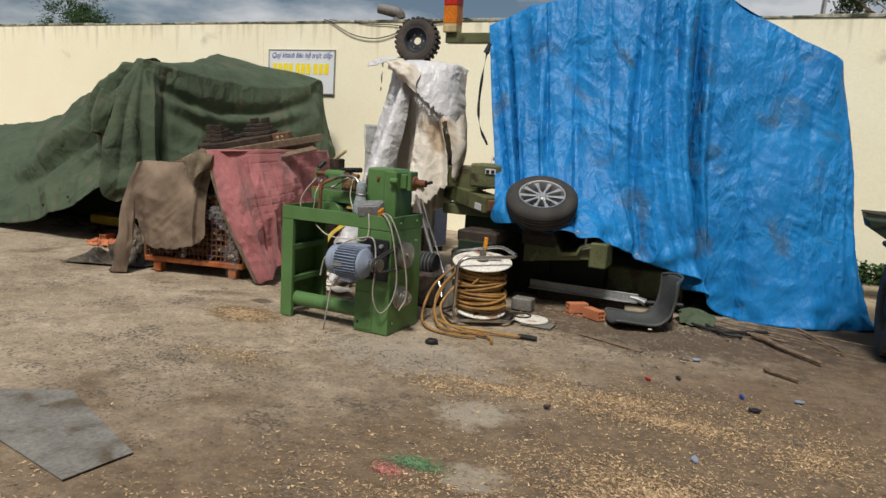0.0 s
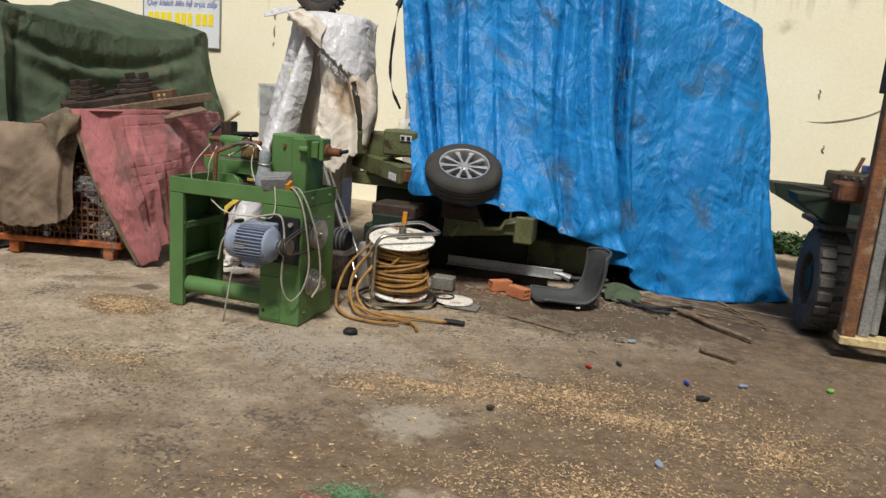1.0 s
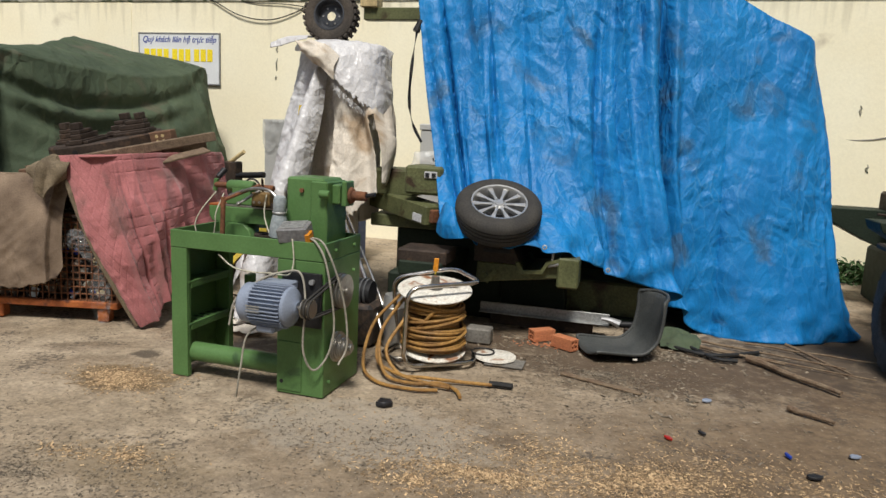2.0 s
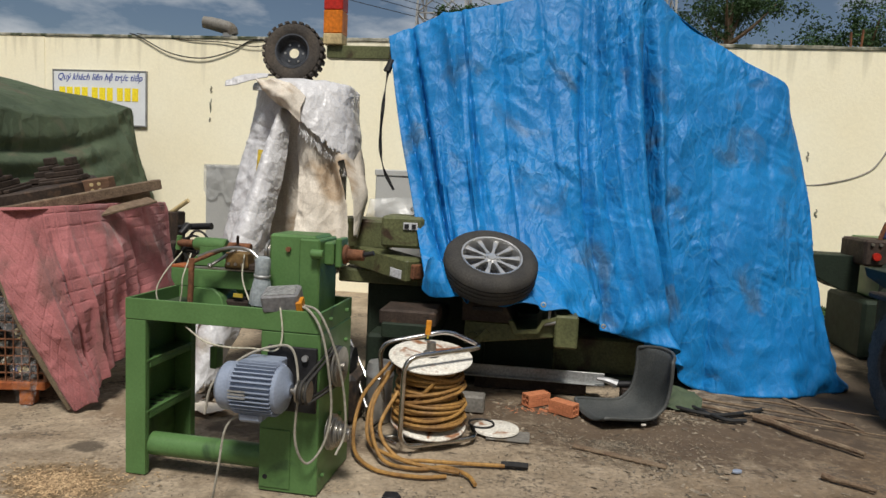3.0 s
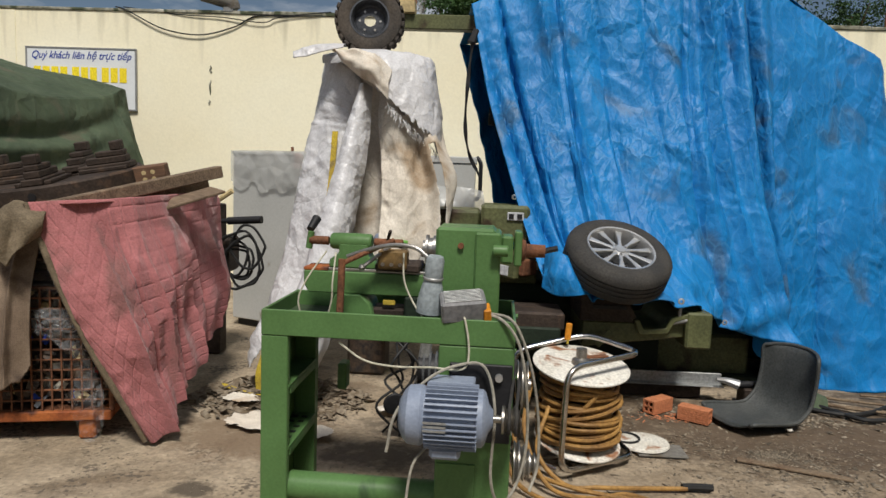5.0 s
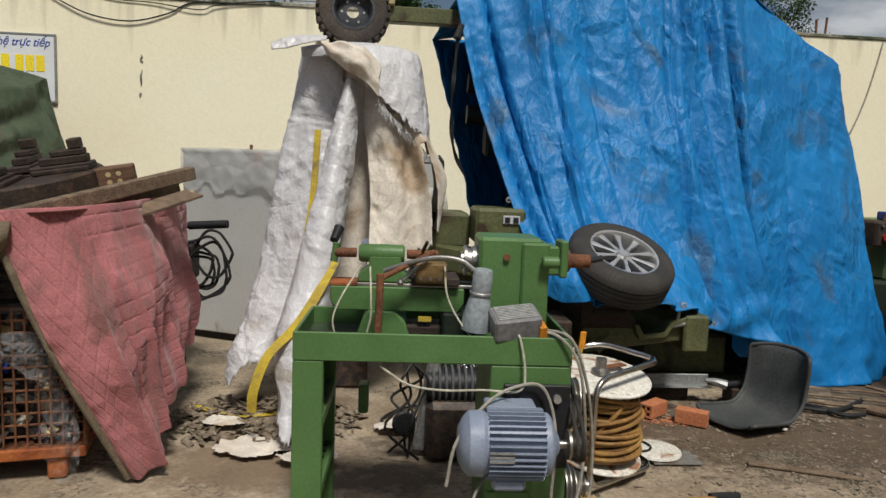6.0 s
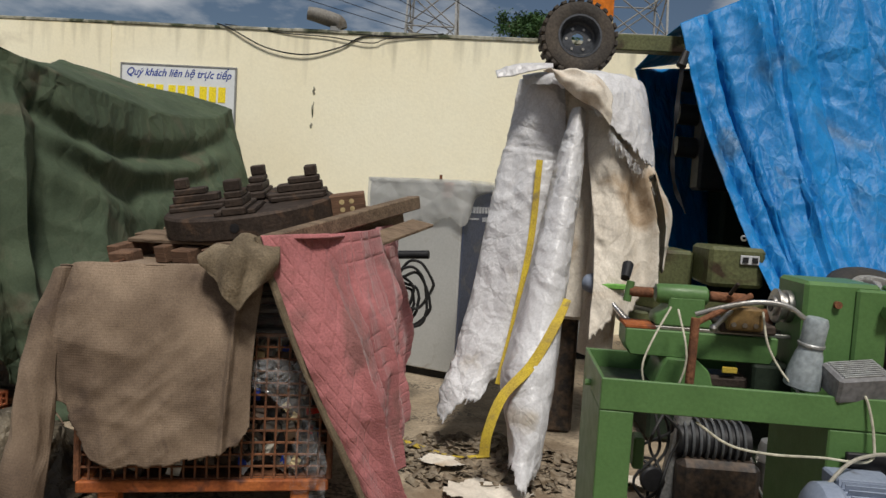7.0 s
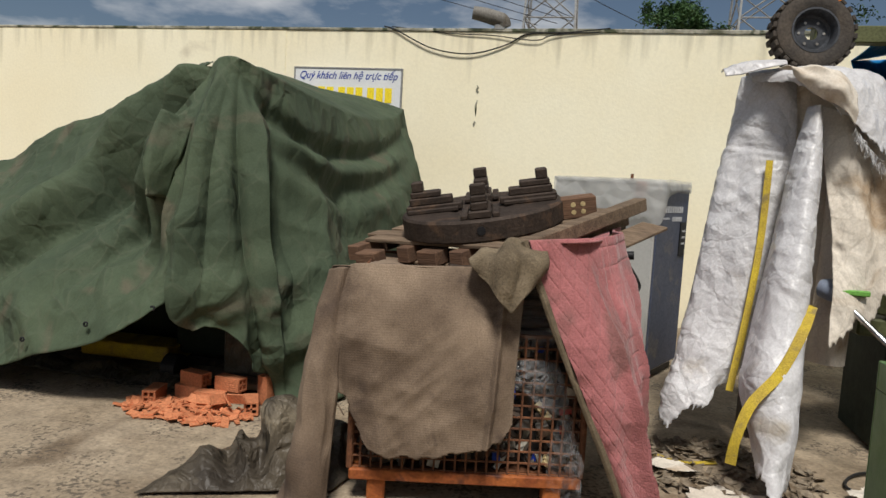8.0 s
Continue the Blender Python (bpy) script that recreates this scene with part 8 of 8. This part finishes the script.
def far_machine():
    m = thing("green_turret_machine", (3.85, 8.75, 0), "old dark green machine tool with knobs and a bin on top", "machine tool")
    part("base", box(-0.35, 0.6, -0.35, 0.5, 0.0, 0.55, 0.03), M_GREEN_DARK, m)
    part("column", box(-0.2, 0.55, -0.30, 0.45, 0.55, 1.12, 0.02), M_GREEN, m)
    part("front_box", box(-0.42, -0.12, -0.42, 0.1, 0.88, 1.12, 0.02), M_CAST, m)
    for k in range(4):
        part("knob", rod((-0.36 + 0.07 * k, -0.44, 1.08), (-0.36 + 0.07 * k, -0.42, 1.08), 0.014, seg=10), M_STEEL, m)
    part("stop_button", rod((-0.32, -0.45, 0.97), (-0.32, -0.42, 0.97), 0.035, seg=16), M_RED, m)
    part("chip_chute", prism([(-0.95, 0.95), (-0.35, 0.95), (-0.35, 0.60), (-0.5, 0.62), (-0.9, 0.82)], -0.2, 0.2, pose(0, 0, 0, 90), bevel=0.006), M_GREEN_DARK, m)
    part("green_door", box(0.05, 0.40, -0.315, -0.30, 0.60, 0.95, 0.006), M_GREEN_BRIGHT, m)
    part("bin", box(-0.12, 0.02, -0.2, 0.0, 1.121, 1.20, 0.008), M_BLUE_PLASTIC, m, "blue plastic bin")
    part("bin", box(0.04, 0.14, -0.2, -0.05, 1.121, 1.23, 0.008), M_BLUE_PLASTIC, m, "blue plastic bin")
    part("fitting", box(0.15, 0.36, -0.22, 0.0, 1.121, 1.19, 0.01), M_GALV, m)
    part("bucket", lathe([(0, 0), (0.07, 0), (0.10, 0.16), (0.095, 0.16), (0.066, 0.01), (0, 0.01)], pose(0.38, -0.1, 1.13, 20, 15, 0), 20), M_GREEN_BRIGHT, m, "green tin cup")
    part("lever", rod((-0.25, -0.3, 1.12), (-0.20, -0.3, 1.28), 0.02, seg=8), M_RUST, m)


far_machine()


# ---- weeds, shavings and grit ----
def weeds():
    rng = random.Random(31)
    vs, fs = [], []
    for _ in range(1300):
        x, y = rng.uniform(2.9, 4.2), 10.05 + rng.gauss(0, 0.10)
        o = Vector((x, min(y, 10.24), rng.uniform(0.0, 0.30) ** 1.2))
        m = Euler((rng.uniform(-0.9, 0.9), rng.uniform(-0.9, 0.9), rng.uniform(0, 6.3))).to_matrix()
        L, w = rng.uniform(0.04, 0.10), rng.uniform(0.012, 0.03)
        i = len(vs)
        vs += [o, o + m @ Vector((L * 0.5, w, 0.01)), o + m @ Vector((L, 0, -0.015)), o + m @ Vector((L * 0.5, -w, 0.01))]
        fs.append((i, i + 1, i + 2, i + 3))
    me = bpy.data.meshes.new("weeds")
    me.from_pydata(vs, [], fs)
    me.materials.append(M_LEAF)
    tagged(new("weeds", me), "low green weeds along the foot of the wall", "weeds", kind="stuff")


def flakes(name, mat, spots, size, label, category, seed):
    rng = random.Random(seed)
    vs, fs = [], []
    for x0, y0, rx, ry, n in spots:
        k = 0
        while k < n:
            a, r = rng.uniform(0, 6.3), abs(rng.gauss(0, 0.5))
            x, y = x0 + rx * r * math.cos(a), y0 + ry * r * math.sin(a)
            if noise.noise(Vector((x * 3.2, y * 3.2, seed))) + 0.5 * noise.noise(Vector((x * 9, y * 9, seed))) < rng.uniform(-0.5, 0.25):
                if rng.random() < 0.8:
                    k += 0.25
                    continue
            k += 1
            s = size * rng.uniform(0.3, 1.5)
            w = s * rng.uniform(0.15, 0.5)
            m = Euler((rng.uniform(-0.3, 0.3), rng.uniform(-0.3, 0.3), rng.uniform(0, 6.3))).to_matrix()
            o = Vector((x, y, 0.010 * noise.noise(Vector((x * 0.9, y * 0.9, 3))) - 0.005 + rng.random() * 0.004))
            i = len(vs)
            h = s * 0.10
            vs += [o + m @ Vector(q) for q in ((-s, -w, 0), (s, -w, 0), (s, w, 0), (-s, w, 0), (0, 0, h))]
            fs += [(i, i + 1, i + 4), (i + 1, i + 2, i + 4), (i + 2, i + 3, i + 4), (i + 3, i, i + 4)]
    me = bpy.data.meshes.new(name)
    me.from_pydata(vs, [], fs)
    me.materials.append(mat)
    tagged(new(name, me), label, category, kind="stuff")


weeds()
flakes("wood_shavings", M_CHIP, [(1.3, 4.25, 1.5, 0.5, 10000), (1.7, 3.2, 1.4, 0.7, 11000), (2.3, 4.0, 0.9, 0.9, 4000), (1.0, 2.5, 1.3, 0.8, 10000), (-1.62, 4.45, 0.34, 0.22, 5200), (-0.95, 3.66, 0.30, 0.16, 600), (0.3, 3.9, 0.4, 0.22, 900), (0.0, 1.7, 1.6, 0.8, 7000), (-1.25, 3.62, 0.16, 0.08, 220), (0.55, 4.05, 0.5, 0.12, 2600), (1.6, 4.1, 0.7, 0.16, 4200), (-1.62, 4.42, 0.22, 0.14, 3800)], 0.0070, "pale wood shavings scattered over the yard floor", "wood shavings", 7)
flakes("grit", M_STONE, [(0.0, 4.2, 4.0, 2.0, 7000), (1.0, 5.6, 1.6, 0.8, 6000), (-1.2, 3.4, 2.0, 0.8, 6000), (-3.5, 4.2, 2.4, 1.0, 2500)], 0.0055, "loose grit and crumbs on the concrete", "grit", 8)
flakes("rubble_crumbs", M_STONE, [(0.75, 6.25, 0.7, 0.25, 500), (1.5, 6.2, 0.9, 0.4, 450), (0.3, 5.7, 0.7, 0.4, 260), (1.2, 5.3, 1.4, 0.7, 300)], 0.016, "broken mortar crumbs and small stones on the earth", "rubble", 12)
flakes("clay_crumbs", M_BRICK, [(0.62, 6.12, 0.35, 0.14, 120)], 0.012, "orange brick crumbs on the earth", "rubble", 14)
flakes("green_powder", M_GREEN_POWDER, [(0.62, 2.93, 0.16, 0.07, 1500)], 0.006, "spilled green powder on the earth", "powder", 9)
flakes("pink_powder", M_PINK_POWDER, [(0.55, 2.82, 0.09, 0.06, 900)], 0.006, "spilled pink powder on the earth", "powder", 10)
